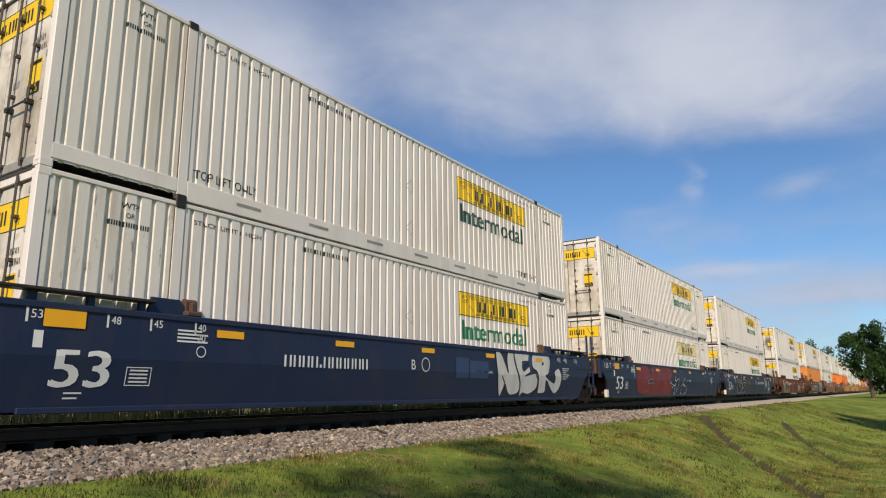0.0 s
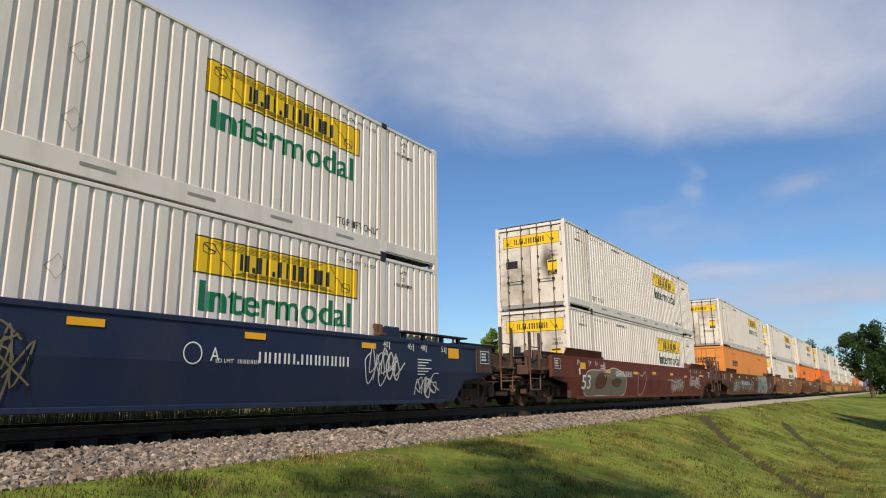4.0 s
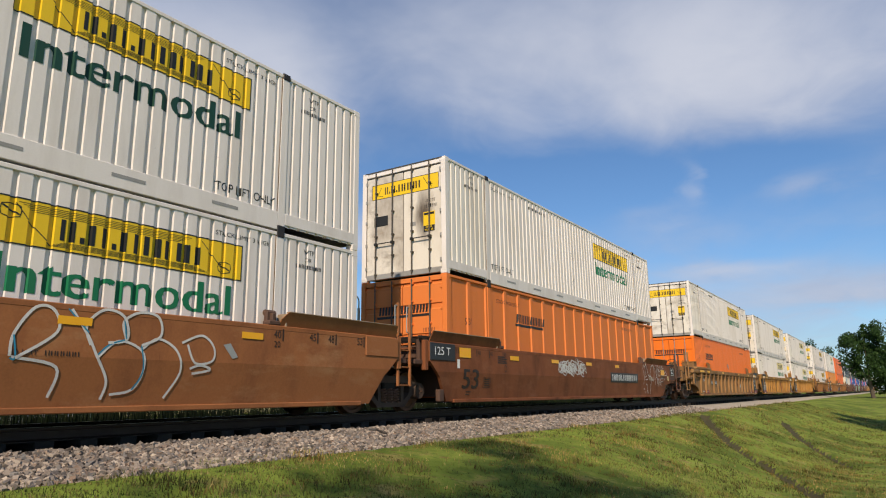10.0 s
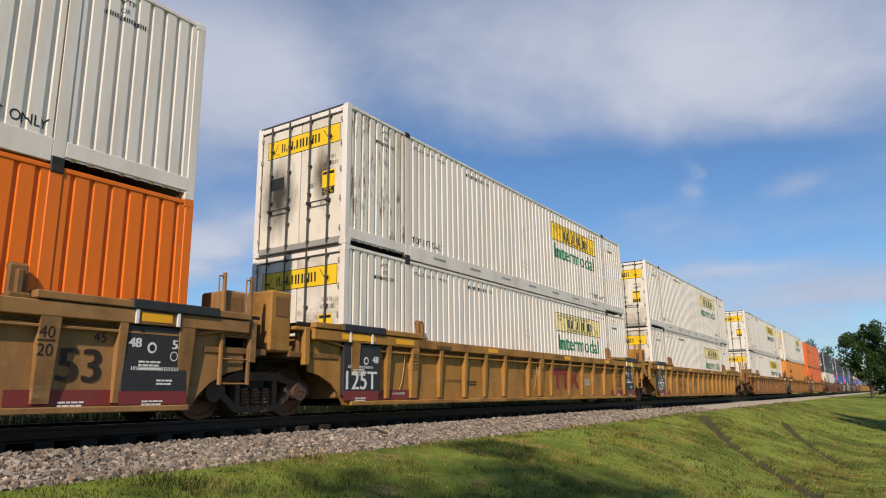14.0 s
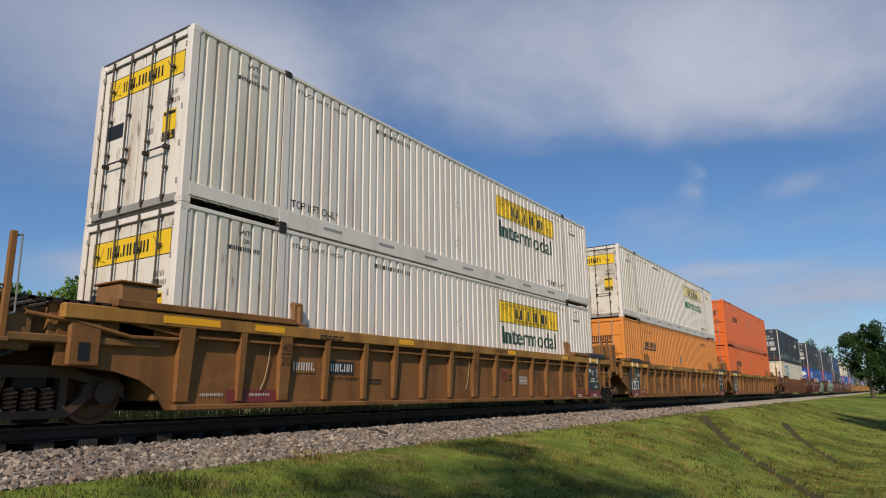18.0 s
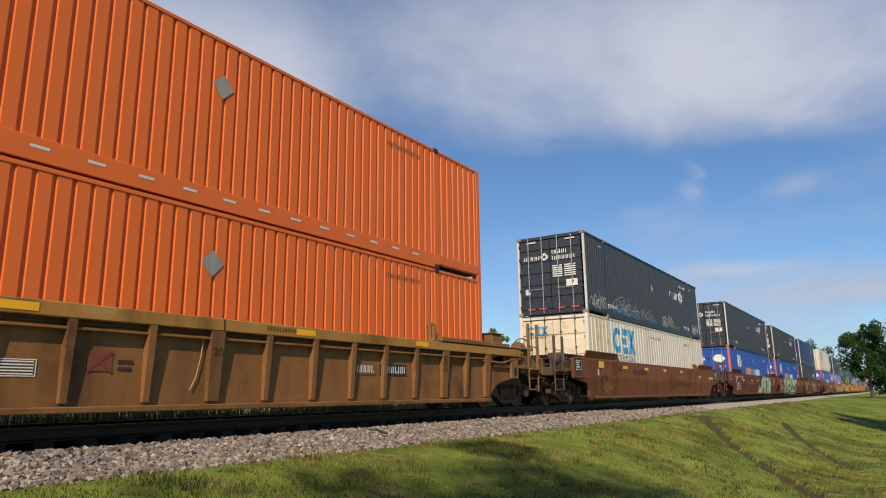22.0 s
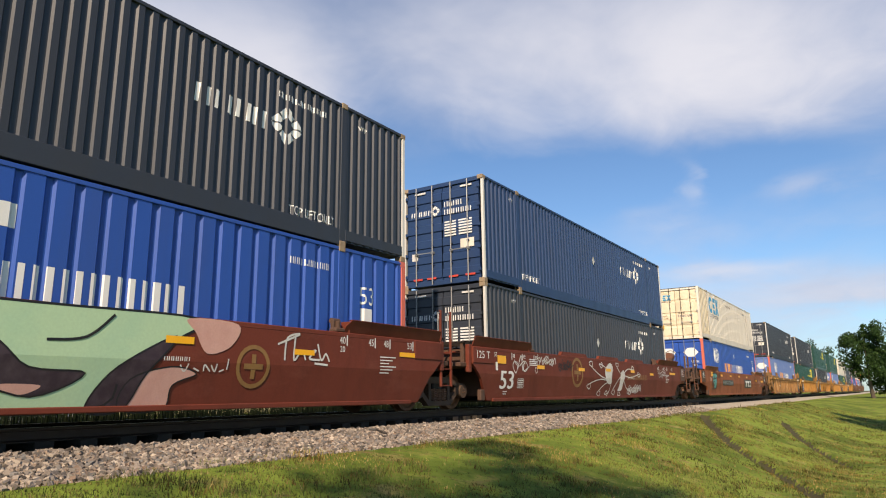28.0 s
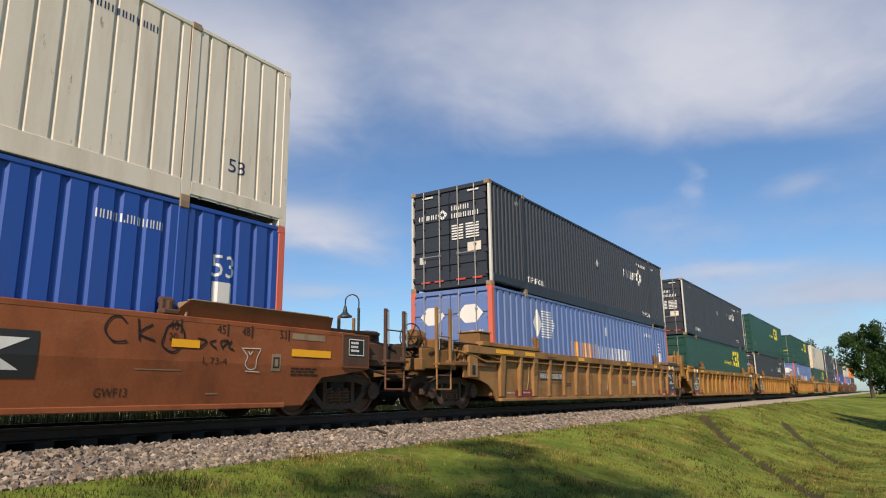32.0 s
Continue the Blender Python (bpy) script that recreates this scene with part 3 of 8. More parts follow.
def weeds():
    """Rank grass along the far side of the track."""
    rng = np.random.default_rng(17)
    verts, faces, count = [], [], 0
    for lo, hi, n, wide in ((-6, 30, 30000, 0.018), (30, 110, 20000, 0.034)):
        for x, y in zip(rng.uniform(-17.5, -12.7, n), rng.uniform(lo, hi, n)):
            h = rng.uniform(0.35, 1.0) * (1.0 + 0.32 * max(0.0, -13.6 - x)) * (0.8 + 0.4 * noise.noise((x * 0.6, y * 0.25, 3.0)))
            a = rng.uniform(0, 6.283)
            z = grass_level(x, y) - 0.01
            dx, dy = wide * math.cos(a), wide * math.sin(a)
            u, v = rng.uniform(-0.2, 0.2, 2) * h
            verts += [(x - dx, y - dy, z), (x + dx, y + dy, z), (x + u, y + v, z + h)]
            faces.append((count, count + 1, count + 2))
            count += 3
    me = bpy.data.meshes.new("weeds")
    me.from_pydata(verts, [], faces)
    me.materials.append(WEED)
    tagged(new("weeds", me), "tall uncut green weeds along the far side of the track", "weeds", kind="stuff")


# Near-black greens: the shade of the train is put into the weed colour.
WEED = island_material("train_shaded_weed_green", [(0.009, 0.019, 0.004), (0.015, 0.028, 0.006), (0.008, 0.014, 0.004), (0.024, 0.028, 0.009), (0.011, 0.022, 0.005)], 0.85)
weeds()


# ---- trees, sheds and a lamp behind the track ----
# One leaf green in three tones; LEAFLIT has the sunlight put into its colour.
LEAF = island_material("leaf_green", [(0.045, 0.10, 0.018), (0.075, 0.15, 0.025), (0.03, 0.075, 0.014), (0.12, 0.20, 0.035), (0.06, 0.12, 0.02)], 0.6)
LEAFLIT = island_material("sun_tinted_leaf_green", [(0.10, 0.19, 0.03), (0.16, 0.27, 0.045), (0.07, 0.14, 0.025), (0.22, 0.33, 0.06), (0.12, 0.22, 0.035)], 0.6)
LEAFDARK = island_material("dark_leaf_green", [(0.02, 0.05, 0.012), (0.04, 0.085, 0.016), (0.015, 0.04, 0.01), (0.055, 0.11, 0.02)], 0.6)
BARK = surface("grey_brown_bark", (0.085, 0.065, 0.048), 0.9, dirty=0.5, grain=0.3, streak=5, bump=0.02, scale=4)


def tree(x, y, height, spread, seed, leaves=2600, leaf=0.16, mat=LEAF, trunk=0.28, label="green broadleaf tree with a loose leafy crown"):
    rng = np.random.default_rng(seed)
    base = grass_level(x, y)
    t = thing("tree", pose(x, y, base), label, "tree", "")
    bm = bmesh.new()
    tips = []
    h0 = height * trunk

    def limb(a, b, r0, r1, sides=7):
        a, b = Vector(a), Vector(b)
        q = (b - a).to_track_quat("Z", "Y").to_matrix().to_4x4()
        bmesh.ops.create_cone(bm, cap_ends=True, segments=sides, radius1=r0, radius2=r1, depth=(b - a).length, matrix=Matrix.Translation((a + b) / 2) @ q)
    r = height * 0.022
    top = Vector((rng.uniform(-0.2, 0.2), rng.uniform(-0.2, 0.2), h0))
    limb((0, 0, -0.2), top, r * 1.3, r)
    crown_top = Vector((top.x * 1.5, top.y * 1.5, height * 0.9))
    limb(top, crown_top, r * 0.9, r * 0.15)
    for i in range(11):
        f = 0.05 + 0.9 * i / 11
        p = top.lerp(crown_top, f)
        a = i * 2.4 + rng.uniform(-0.4, 0.4)
        reach = spread * (0.95 - 0.45 * abs(f - 0.35)) * rng.uniform(0.7, 1.05)
        q = p + Vector((math.cos(a) * reach, math.sin(a) * reach, height * rng.uniform(0.04, 0.16)))
        limb(p, q, r * 0.45 * (1.1 - f), r * 0.08, 5)
        tips += [q, p.lerp(q, 0.65), p.lerp(q, 0.4)]
    tips.append(crown_top)
    part("trunk", bm, BARK, t)
    verts, faces, count = [], [], 0
    clumps = []
    for p in tips:
        for _ in range(3):
            clumps.append((p + Vector(rng.normal(0, spread * 0.16, 3)), spread * rng.uniform(0.14, 0.30)))
    for _ in range(leaves):
        c, s = clumps[rng.integers(len(clumps))]
        d = rng.normal(0, 1, 3)
        d /= np.linalg.norm(d)
        p = np.array(c) + d * s * rng.uniform(0.55, 1.05)
        if p[2] < h0 * 0.75:
            continue
        m3 = np.array(Euler(rng.uniform(0, 6.28, 3)).to_matrix())
        k = leaf * rng.uniform(0.6, 1.3)
        quad = np.array([(-0.5, 0, 0), (0, -0.32, 0.05), (0.55, 0, 0), (0, 0.32, 0.05)]) * k @ m3.T + p
        verts += quad.tolist()
        faces.append((count, count + 1, count + 2, count + 3))
        count += 4
    me = bpy.data.meshes.new("crown")
    me.from_pydata(verts, [], faces)
    me.materials.append(mat)
    ob = part("crown", me, None, t)
    ob["kind"] = "stuff"
    return t


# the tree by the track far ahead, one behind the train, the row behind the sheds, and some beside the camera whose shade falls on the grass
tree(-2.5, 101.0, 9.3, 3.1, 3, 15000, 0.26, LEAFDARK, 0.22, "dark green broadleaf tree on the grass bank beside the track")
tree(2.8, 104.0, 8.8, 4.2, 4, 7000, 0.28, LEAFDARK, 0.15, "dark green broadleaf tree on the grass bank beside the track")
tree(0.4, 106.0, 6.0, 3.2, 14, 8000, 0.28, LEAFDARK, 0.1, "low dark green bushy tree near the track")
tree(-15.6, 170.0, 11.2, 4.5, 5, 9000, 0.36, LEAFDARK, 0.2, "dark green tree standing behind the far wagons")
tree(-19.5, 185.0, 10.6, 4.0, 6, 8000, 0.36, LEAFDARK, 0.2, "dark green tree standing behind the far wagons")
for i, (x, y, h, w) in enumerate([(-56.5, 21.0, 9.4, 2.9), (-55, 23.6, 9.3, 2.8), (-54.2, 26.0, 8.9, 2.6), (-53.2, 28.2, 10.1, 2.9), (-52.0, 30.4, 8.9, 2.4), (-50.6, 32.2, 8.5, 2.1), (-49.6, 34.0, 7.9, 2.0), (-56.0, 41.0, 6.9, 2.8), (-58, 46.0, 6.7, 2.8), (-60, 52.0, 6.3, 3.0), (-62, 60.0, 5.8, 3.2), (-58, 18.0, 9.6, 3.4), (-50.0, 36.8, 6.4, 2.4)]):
    tree(x, y, h, w, 20 + i, 7000, 0.38, LEAFLIT if i < 7 or i == 11 else LEAFDARK, 0.2, "green tree in a row behind the sheds")
tree(6.8, -16.8, 24.0, 3.3, 40, 6000, 0.27, LEAF, 0.66, "very tall broadleaf tree beside the grass bank")
tree(3.6, 40.5, 15.0, 2.5, 41, 9000, 0.28, LEAF, 0.28, "broadleaf tree beside the grass bank")
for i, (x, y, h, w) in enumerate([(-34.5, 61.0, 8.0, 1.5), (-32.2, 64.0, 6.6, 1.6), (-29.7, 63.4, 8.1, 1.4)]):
    tree(x, y, h, w, 50 + i, 4500, 0.3, LEAFLIT, 0.2, "green tree with sun-tinted leaves far behind the track")

SHEDGREY = surface("grey_sheet_metal", (0.36, 0.36, 0.38), 0.5, 0.1, dirty=0.3, grain=0.06, bump=0.003)
SHEDCREAM = surface("cream_painted_wall", (0.62, 0.52, 0.30), 0.7, dirty=0.25, dirt=(0.4, 0.34, 0.22), grain=0.06, bump=0.003)
ROOFDARK = surface("dark_grey_roofing", (0.16, 0.165, 0.175), 0.6, dirty=0.3, grain=0.08, bump=0.003)
WHITEWALL = surface("white_painted_wall", (0.66, 0.66, 0.66), 0.6, dirty=0.2, grain=0.05, bump=0.003)


def shed(x0, x1, y0, y1, height, wall, roof, label, rise=0.0, trim=0.35, seams=1.2):
    """A flat-roofed shed of upright sheets with a deep fascia, or one with a low gable."""
    g = grass_level(x1, y0)
    s = thing("shed", pose(x0, y0, g), label, "shed", "")
    w, d, h = x1 - x0, y1 - y0, height - g
    part("wall", box(0, w, 0, d, 0, h - trim, 0.02), wall, s)
    bm = bmesh.new()
    n = int(d / seams)
    for i in range(1, n):
        box(w, w + 0.03, i * d / n - 0.03, i * d / n + 0.03, 0.1, h - trim, 0, bm)
    ob = part("wall_seams", bm, wall, s)
    ob["kind"] = "stuff"
    part("fascia", box(-0.1, w + 0.12, -0.1, d + 0.1, h - trim, h, 0.03), roof, s)
    if rise:
        bm = bmesh.new()
        a = [bm.verts.new(p) for p in ((-0.2, -0.2, h), (w + 0.2, -0.2, h), (w / 2, -0.2, h + rise))]
        b = [bm.verts.new(p) for p in ((-0.2, d + 0.2, h), (w + 0.2, d + 0.2, h), (w / 2, d + 0.2, h + rise))]
        bm.faces.new(a)
        bm.faces.new(b[::-1])
        for i, j in ((0, 1), (1, 2), (2, 0)):
            bm.faces.new((a[i], b[i], b[j], a[j]))
        bmesh.ops.recalc_face_normals(bm, faces=bm.faces)
        part("roof", bm, roof, s)
    return s


shed(-50.0, -33.4, -12.0, 18.1, 4.95, SHEDGREY, SHEDGREY, "long grey sheet-metal shed with a flat roof edge", 0, 0.45)
shed(-52.0, -42.0, 23.0, 45.0, 4.2, SHEDCREAM, WHITEWALL, "low cream-painted building with a pale roof edge", 0, 0.3)
shed(-60.0, -46.0, 62.0, 80.0, 4.6, WHITEWALL, ROOFDARK, "white house with a low dark grey roof", 1.5, 0.2)


def street_lamp(x, y, height):
    """A gooseneck lamp with a bell shade."""
    g = grass_level(x, y)
    s = thing("street_lamp", pose(x, y, g), "dark gooseneck street lamp with a bell-shaped shade", "street lamp")
    h = height - g
    part("base", rod((0, 0, 0), (0, 0, 0.5), 0.09, None, 12), LAMPMETAL, s)
    part("pole", rod((0, 0, 0.45), (0, 0, h - 0.5), 0.05, None, 10), LAMPMETAL, s)
    d = Vector((-0.70, -0.62, 0)).normalized()
    pts = [(0, 0, h - 0.75), (0, 0, h - 0.25)]
    for i in range(1, 9):
        a = math.pi * i / 8
        o = 0.24 * (1 - math.cos(a))
        pts.append((d.x * o, d.y * o, h - 0.25 + 0.24 * math.sin(a)))
    e = (d.x * 0.48, d.y * 0.48)
    pts.append((e[0], e[1], h - 0.48))
    part("gooseneck", pipe(pts, 0.024, None, 8), LAMPMETAL, s)
    bm = bmesh.new()
    prof = [(0.045, -0.42), (0.06, -0.50), (0.075, -0.56), (0.085, -0.64), (0.15, -0.72), (0.245, -0.78), (0.26, -0.83), (0.25, -0.83), (0.14, -0.74), (0.06, -0.66)]
    rings = [[bm.verts.new((e[0] + r * math.cos(2 * math.pi * i / 20), e[1] + r * math.sin(2 * math.pi * i / 20), h + z)) for r, z in prof] for i in range(20)]
    for i in range(20):
        for j in range(len(prof) - 1):
            bm.faces.new((rings[i][j], rings[i][j + 1], rings[(i + 1) % 20][j + 1], rings[(i + 1) % 20][j]))
    bmesh.ops.recalc_face_normals(bm, faces=bm.faces)
    part("shade", bm, LAMPMETAL, s, "dark bell-shaped shade")


LAMPMETAL = surface("dark_teal_lamp_paint", (0.035, 0.048, 0.055), 0.45, 0.2, dirty=0.2, grain=0.06, bump=0.002)
street_lamp(-15.7, 18.3, 3.92)

# ---- containers ----
KINDS = {
    "white": dict(body=WHITE, post=WHITE, ribs=(0.235, 0.66, 0.05, 0.036), label="white corrugated steel freight container with yellow sign panels", name="freight_container"),
    "orange": dict(body=ORANGE, post=ORANGE, ribs=(0.245, 0.70, 0.055, 0.034), label="bright orange corrugated steel freight container with black lettering", name="freight_container"),
    "amber": dict(body=AMBER, post=AMBER, ribs=(0.245, 0.70, 0.055, 0.034), label="sun-faded amber corrugated steel freight container with black lettering", name="freight_container"),
    "red_orange": dict(body=REDORANGE, post=REDORANGE, ribs=(0.245, 0.70, 0.055, 0.034), label="red-orange corrugated steel freight container with black lettering", name="freight_container"),
    "pale": dict(body=PALE, post=PALE, ribs=(0.78, 0.16, 0.03, 0.035), label="faded orange freight container with flat ribbed panels", name="freight_container"),
    "black": dict(body=BLACK, post=POSTW, ribs=(0.225, 0.42, 0.12, 0.034), label="charcoal corrugated freight container with off-white corner posts", name="freight_container"),
    "navy": dict(body=NAVY, post=POSTW, ribs=(0.225, 0.42, 0.12, 0.034), label="navy blue corrugated freight container with off-white corner posts", name="freight_container"),
    "cream": dict(body=CREAM, post=CREAM, ribs=(0.34, 0.80, 0.045, 0.036), label="cream corrugated freight container with rust spots and a blue emblem", name="freight_container"),
    "blue": dict(body=BLUE, post=RED, ribs=(0.36, 0.62, 0.09, 0.036), label="blue corrugated freight container with salmon corner posts", name="freight_container"),
    "faded": dict(body=FADED, post=RED, ribs=(0.36, 0.62, 0.09, 0.036), label="faded chalky blue corrugated freight container with salmon posts", name="freight_container"),
    "green": dict(body=GREEN, post=GREEN, ribs=(0.225, 0.42, 0.12, 0.034), label="dark green corrugated freight container with a yellow emblem", name="freight_container"),
}


def casting(x, y, z):
    bm = box(x - 0.085, x + 0.085, y - 0.085, y + 0.085, z - 0.06, z + 0.06, 0.012)
    return bm


def write(parent, name, words, y, z, height, width, ink, ribs=None, x=HALF, label=""):
    return part(name, on_side(text_mesh(words, height, width), y, z, x, ribs), ink, parent, label)


def container(kind, green=INKG):
    k = KINDS[kind]
    body, post = k["body"], k["post"]
    c = thing(k["name"], Matrix(), k["label"], "freight container", "containers on the train")
    e0, e1 = 2.0, 14.15
    ribs = Ribs([(0.14, e0 - 0.09), (e0 + 0.09, e1 - 0.09), (e1 + 0.09, LONG - 0.14)], *k["ribs"])
    inner = HALF - 0.012
    for flip in (1, -1):
        if flip > 0 and kind in ("white", "cream"):
            part("end_panel", ribs.sheet(inner, 0.10, TALL - 0.05, 1, 0.0, e0 - 0.08), STREAKED if kind == "white" else DOORCREAM, c)
            part("side_panel", ribs.sheet(inner, 0.10, TALL - 0.05, 1, e0, 99.0), body, c)
        else:
            part("side_panel", ribs.sheet(inner, 0.10, TALL - 0.05, flip), body, c)
        s = flip * HALF

        def bx(a, b, y0, y1, z0, z1, bevel=0.006):
            return box(min(flip * a, flip * b), max(flip * a, flip * b), y0, y1, z0, z1, bevel)
        part("top_rail", bx(HALF - 0.06, HALF, 0.1, LONG - 0.1, TALL - 0.075, TALL - 0.012), body, c)
        if flip > 0:
            part("bottom_rail", bx(HALF - 0.10, HALF + 0.004, e0 + 0.085, e1 - 0.085, 0.025, 0.335), body, c)
        for y0, y1 in ((0.12, e0 - 0.085), (e1 + 0.085, LONG - 0.12)) if flip > 0 else ():
            part("end_rail", bx(HALF - 0.10, HALF + 0.002, y0, y1, 0.13, 0.335), body, c)
        for y in (0.06, LONG - 0.06):
            part("corner_post", bx(HALF - (0.07 if post is POSTW else 0.13), HALF, y - (0.05 if post is POSTW else 0.075), y + (0.05 if post is POSTW else 0.075), 0.06, TALL - 0.06, 0.012), post, c)
        for y in (e0, e1) if flip > 0 else ():
            part("lifting_post", bx(HALF - 0.10, HALF + 0.002, y - 0.085, y + 0.085, 0.03, TALL - 0.03, 0.01), body, c)
            if kind in ("white", "cream"):
                for d in (-0.093,):
                    part("post_seam", bx(HALF - 0.06, HALF - 0.003, y + d - 0.008, y + d + 0.008, 0.34, TALL - 0.07, 0.0), SEAMRUST, c)
            for z in (0.045, TALL - 0.045):
                part("lifting_block", casting(flip * (HALF - 0.07), y, z), DARK if kind in ("white", "orange", "amber", "pale", "red_orange") else TANRUST, c)
        for y in (0.075, LONG - 0.075) if flip > 0 else (0.075,):
            for z in (0.06, TALL - 0.056):
                part("corner_block", casting(flip * (HALF - 0.082), y, z), TANRUST if post is POSTW else post, c)
        # slots in the bottom rail
        slots = []
        if flip > 0 and kind == "white":
            for i in range(7):
                y = e0 + 1.0 + i * 1.62
                slots.append(y)
        if slots:
            bm = bmesh.new()
            for y in slots:
                bm.faces.new([bm.verts.new((p, r, 0)) for p, r in ((y, 0), (y + 0.5, 0), (y + 0.5, 0.05), (y, 0.05))])
            part("slot_bar", on_side(bm, 0.0, 0.17, HALF + 0.004), POSTDIRT, c)
    bm = bmesh.new()
    n = 45
    for i in range(n):
        y0, y1 = 0.1 + i * (LONG - 0.2) / n, 0.1 + (i + 1) * (LONG - 0.2) / n
        box(-HALF + 0.04, HALF - 0.04, y0, y0 + (y1 - y0) * 0.55, TALL - 0.06, TALL - 0.022, 0, bm)
        box(-HALF + 0.04, HALF - 0.04, y0 + (y1 - y0) * 0.55, y1, TALL - 0.06, TALL - 0.034, 0, bm)
    part("roof", bm, body, c)
    part("floor", box(-HALF + 0.05, HALF - 0.05, 0.1, LONG - 0.1, 0.12, 0.18), DARK, c)
    part("front_wall", box(-HALF + 0.12, HALF - 0.12, LONG - 0.06, LONG - 0.02, 0.12, TALL - 0.1, 0.004), body, c)
    # door end
    # thin dark strip along the top edge of the door header
    if kind in ("white", "cream"):
        part("rain_strip", box(-HALF + 0.09, HALF - 0.09, -0.012, 0.03, TALL - 0.03, TALL - 0.002), RODDARK, c)
    part("door_header", box(-HALF + 0.12, HALF - 0.12, 0.0, 0.09, TALL - 0.14, TALL - 0.02, 0.01), body, c)
    part("door_sill", box(-HALF + 0.12, HALF - 0.12, 0.0, 0.09, 0.04, 0.17, 0.01), body if kind != "white" else POSTDIRT, c)
    deep = kind in ("black", "navy", "green")
    for s in (-1, 1):
        x0, x1 = (-1.165, -0.012) if s < 0 else (0.012, 1.165)
        if kind == "white":
            bm = box(x0, x1, 0.035, 0.075, 0.175, TALL - 0.15, 0.008)
        else:
            levels = [0.175 + i * (TALL - 0.325) / 6 for i in range(7)] if deep else [0.175, 0.75, 1.45, 2.15, TALL - 0.15]
            line = [(0.04, levels[0])]
            for a, b in zip(levels, levels[1:]):
                line += [(0.04, a + 0.05), (0.012, a + 0.075), (0.012, b - 0.075 - (0.08 if deep else 0.0)), (0.04, b - 0.05 - (0.08 if deep else 0.0))]
            line += [(0.04, levels[-1]), (0.08, levels[-1]), (0.08, levels[0])]
            bm = bmesh.new()
            lo, hi = ([bm.verts.new((x, y, z)) for y, z in line] for x in (x0, x1))
            for i in range(len(line)):
                j = (i + 1) % len(line)
                bm.faces.new((lo[i], lo[j], hi[j], hi[i]))
            bm.faces.new(lo)
            bm.faces.new(hi)
            bmesh.ops.triangulate(bm, faces=[f for f in bm.faces if len(f.verts) > 4])
            bmesh.ops.recalc_face_normals(bm, faces=bm.faces)
        door = part("door", bm, DOORWHITE if kind == "white" else DOORCREAM if kind == "cream" else body, c)
        for xr in ((0.30, 0.83) if s > 0 else (-0.83, -0.30)):
            part("lock_rod", pipe([(xr, -0.03, 0.07), (xr, -0.03, TALL - 0.05)], 0.017, None, 8), STEEL if kind in ("black", "navy", "blue", "faded", "green", "orange", "amber", "red_orange") else RODDARK, door)
            bm = bmesh.new()
            for z in (0.16, 0.62, 1.15, 1.75, 2.3, TALL - 0.16):
                box(xr - 0.032, xr + 0.032, -0.04, 0.034, z - 0.022, z + 0.022, 0.005, bm)
            part("rod_bracket", bm, RODDARK if kind in ("white", "cream") else body, door)
            bm = box(xr - 0.02, xr + (0.30 if xr < 0 and s < 0 else 0.30) * (1 if xr in (0.30, -0.83) else -1) * 0.9, -0.06, -0.045, 0.935, 0.958)
            box(xr - 0.035, xr + 0.035, -0.06, 0.034, 0.91, 0.98, 0.005, bm)
            part("lock_handle", bm, DARK if kind == "white" else STEEL, door)
        bm = bmesh.new()
        for z in (0.35, 0.95, 1.55, 2.1, 2.6):
            xh = s * 1.17
            box(xh - 0.05, xh + 0.03, -0.012, 0.034, z - 0.045, z + 0.045, 0.006, bm)
        part("hinge", bm, POSTDIRT if kind in ("white", "cream") else body, door)
        if kind in ("white", "cream"):
            part("door_seal", box(s * 1.168 - 0.012, s * 1.168 + 0.012, 0.02, 0.05, 0.17, TALL - 0.14), RODDARK, door)
            part("door_gasket", box(x0, x1, 0.02, 0.06, TALL - 0.158, TALL - 0.138), RODDARK, door)
    # lettering
    if kind == "white":
        sign = part("sign_panel", on_side(panel(3.70, 0.575), 9.67, 1.93, inner, ribs, 0.003), SIGNY, c)
        bm = outline(3.70, 0.575, 0.018)
        for i in range(5):
            stroke([(0.75 + 0.04 * i, 0.05 + 0.015 * i), (0.75 + 0.04 * i - 0.12 * 0, 0.055 + 0.015 * i), (3.05 - 0.05 * i, 0.055 + 0.015 * i)], 0.006, False, bm)
            stroke([(0.35 + 0.05 * i, 0.52 - 0.022 * i), (2.75 - 0.05 * i, 0.52 - 0.022 * i)], 0.006, False, bm)
        stroke([(0.32, 0.5), (0.55, 0.24), (0.78, 0.05)], 0.012, False, bm)
        stroke([(2.92, 0.52), (3.12, 0.34), (3.36, 0.1)], 0.012, False, bm)
        for u, v in ((0.27, 0.40), (3.36, 0.17)):
            stroke([(u + 0.15 * math.cos(a / 8 * 6.283) * (1 if a % 2 else 0.8), v + 0.09 * math.sin(a / 8 * 6.283)) for a in range(8)], 0.012, True, bm)
            stroke([(u - 0.1, v + 0.05), (u + 0.1, v - 0.04)], 0.02, False, bm)
        part("border", on_side(bm, 9.67, 1.93, inner, ribs, 0.006), INK, sign)
        part("emblem_bar", on_side(bars([0.62, 0.2, 0.8, 0.2, 0.9, 0.9, 0.9, 0.85], 0.27, 2.05, 0.30), 9.67 + 0.86, 1.93 + 0.14, inner, ribs, 0.008), INK, sign)
        bm = text_mesh("Intermodal", 0.46, 3.35)
        for v in bm.verts:
            v.co.y *= 1.0
        fat = on_side(bm, 9.80, 1.37, inner, ribs)
        part("lettering", fat, green, c)
        part("lettering", on_side(text_mesh("Intermodal", 0.46, 3.35), 9.835, 1.37, inner, ribs, 0.0055), green, c)
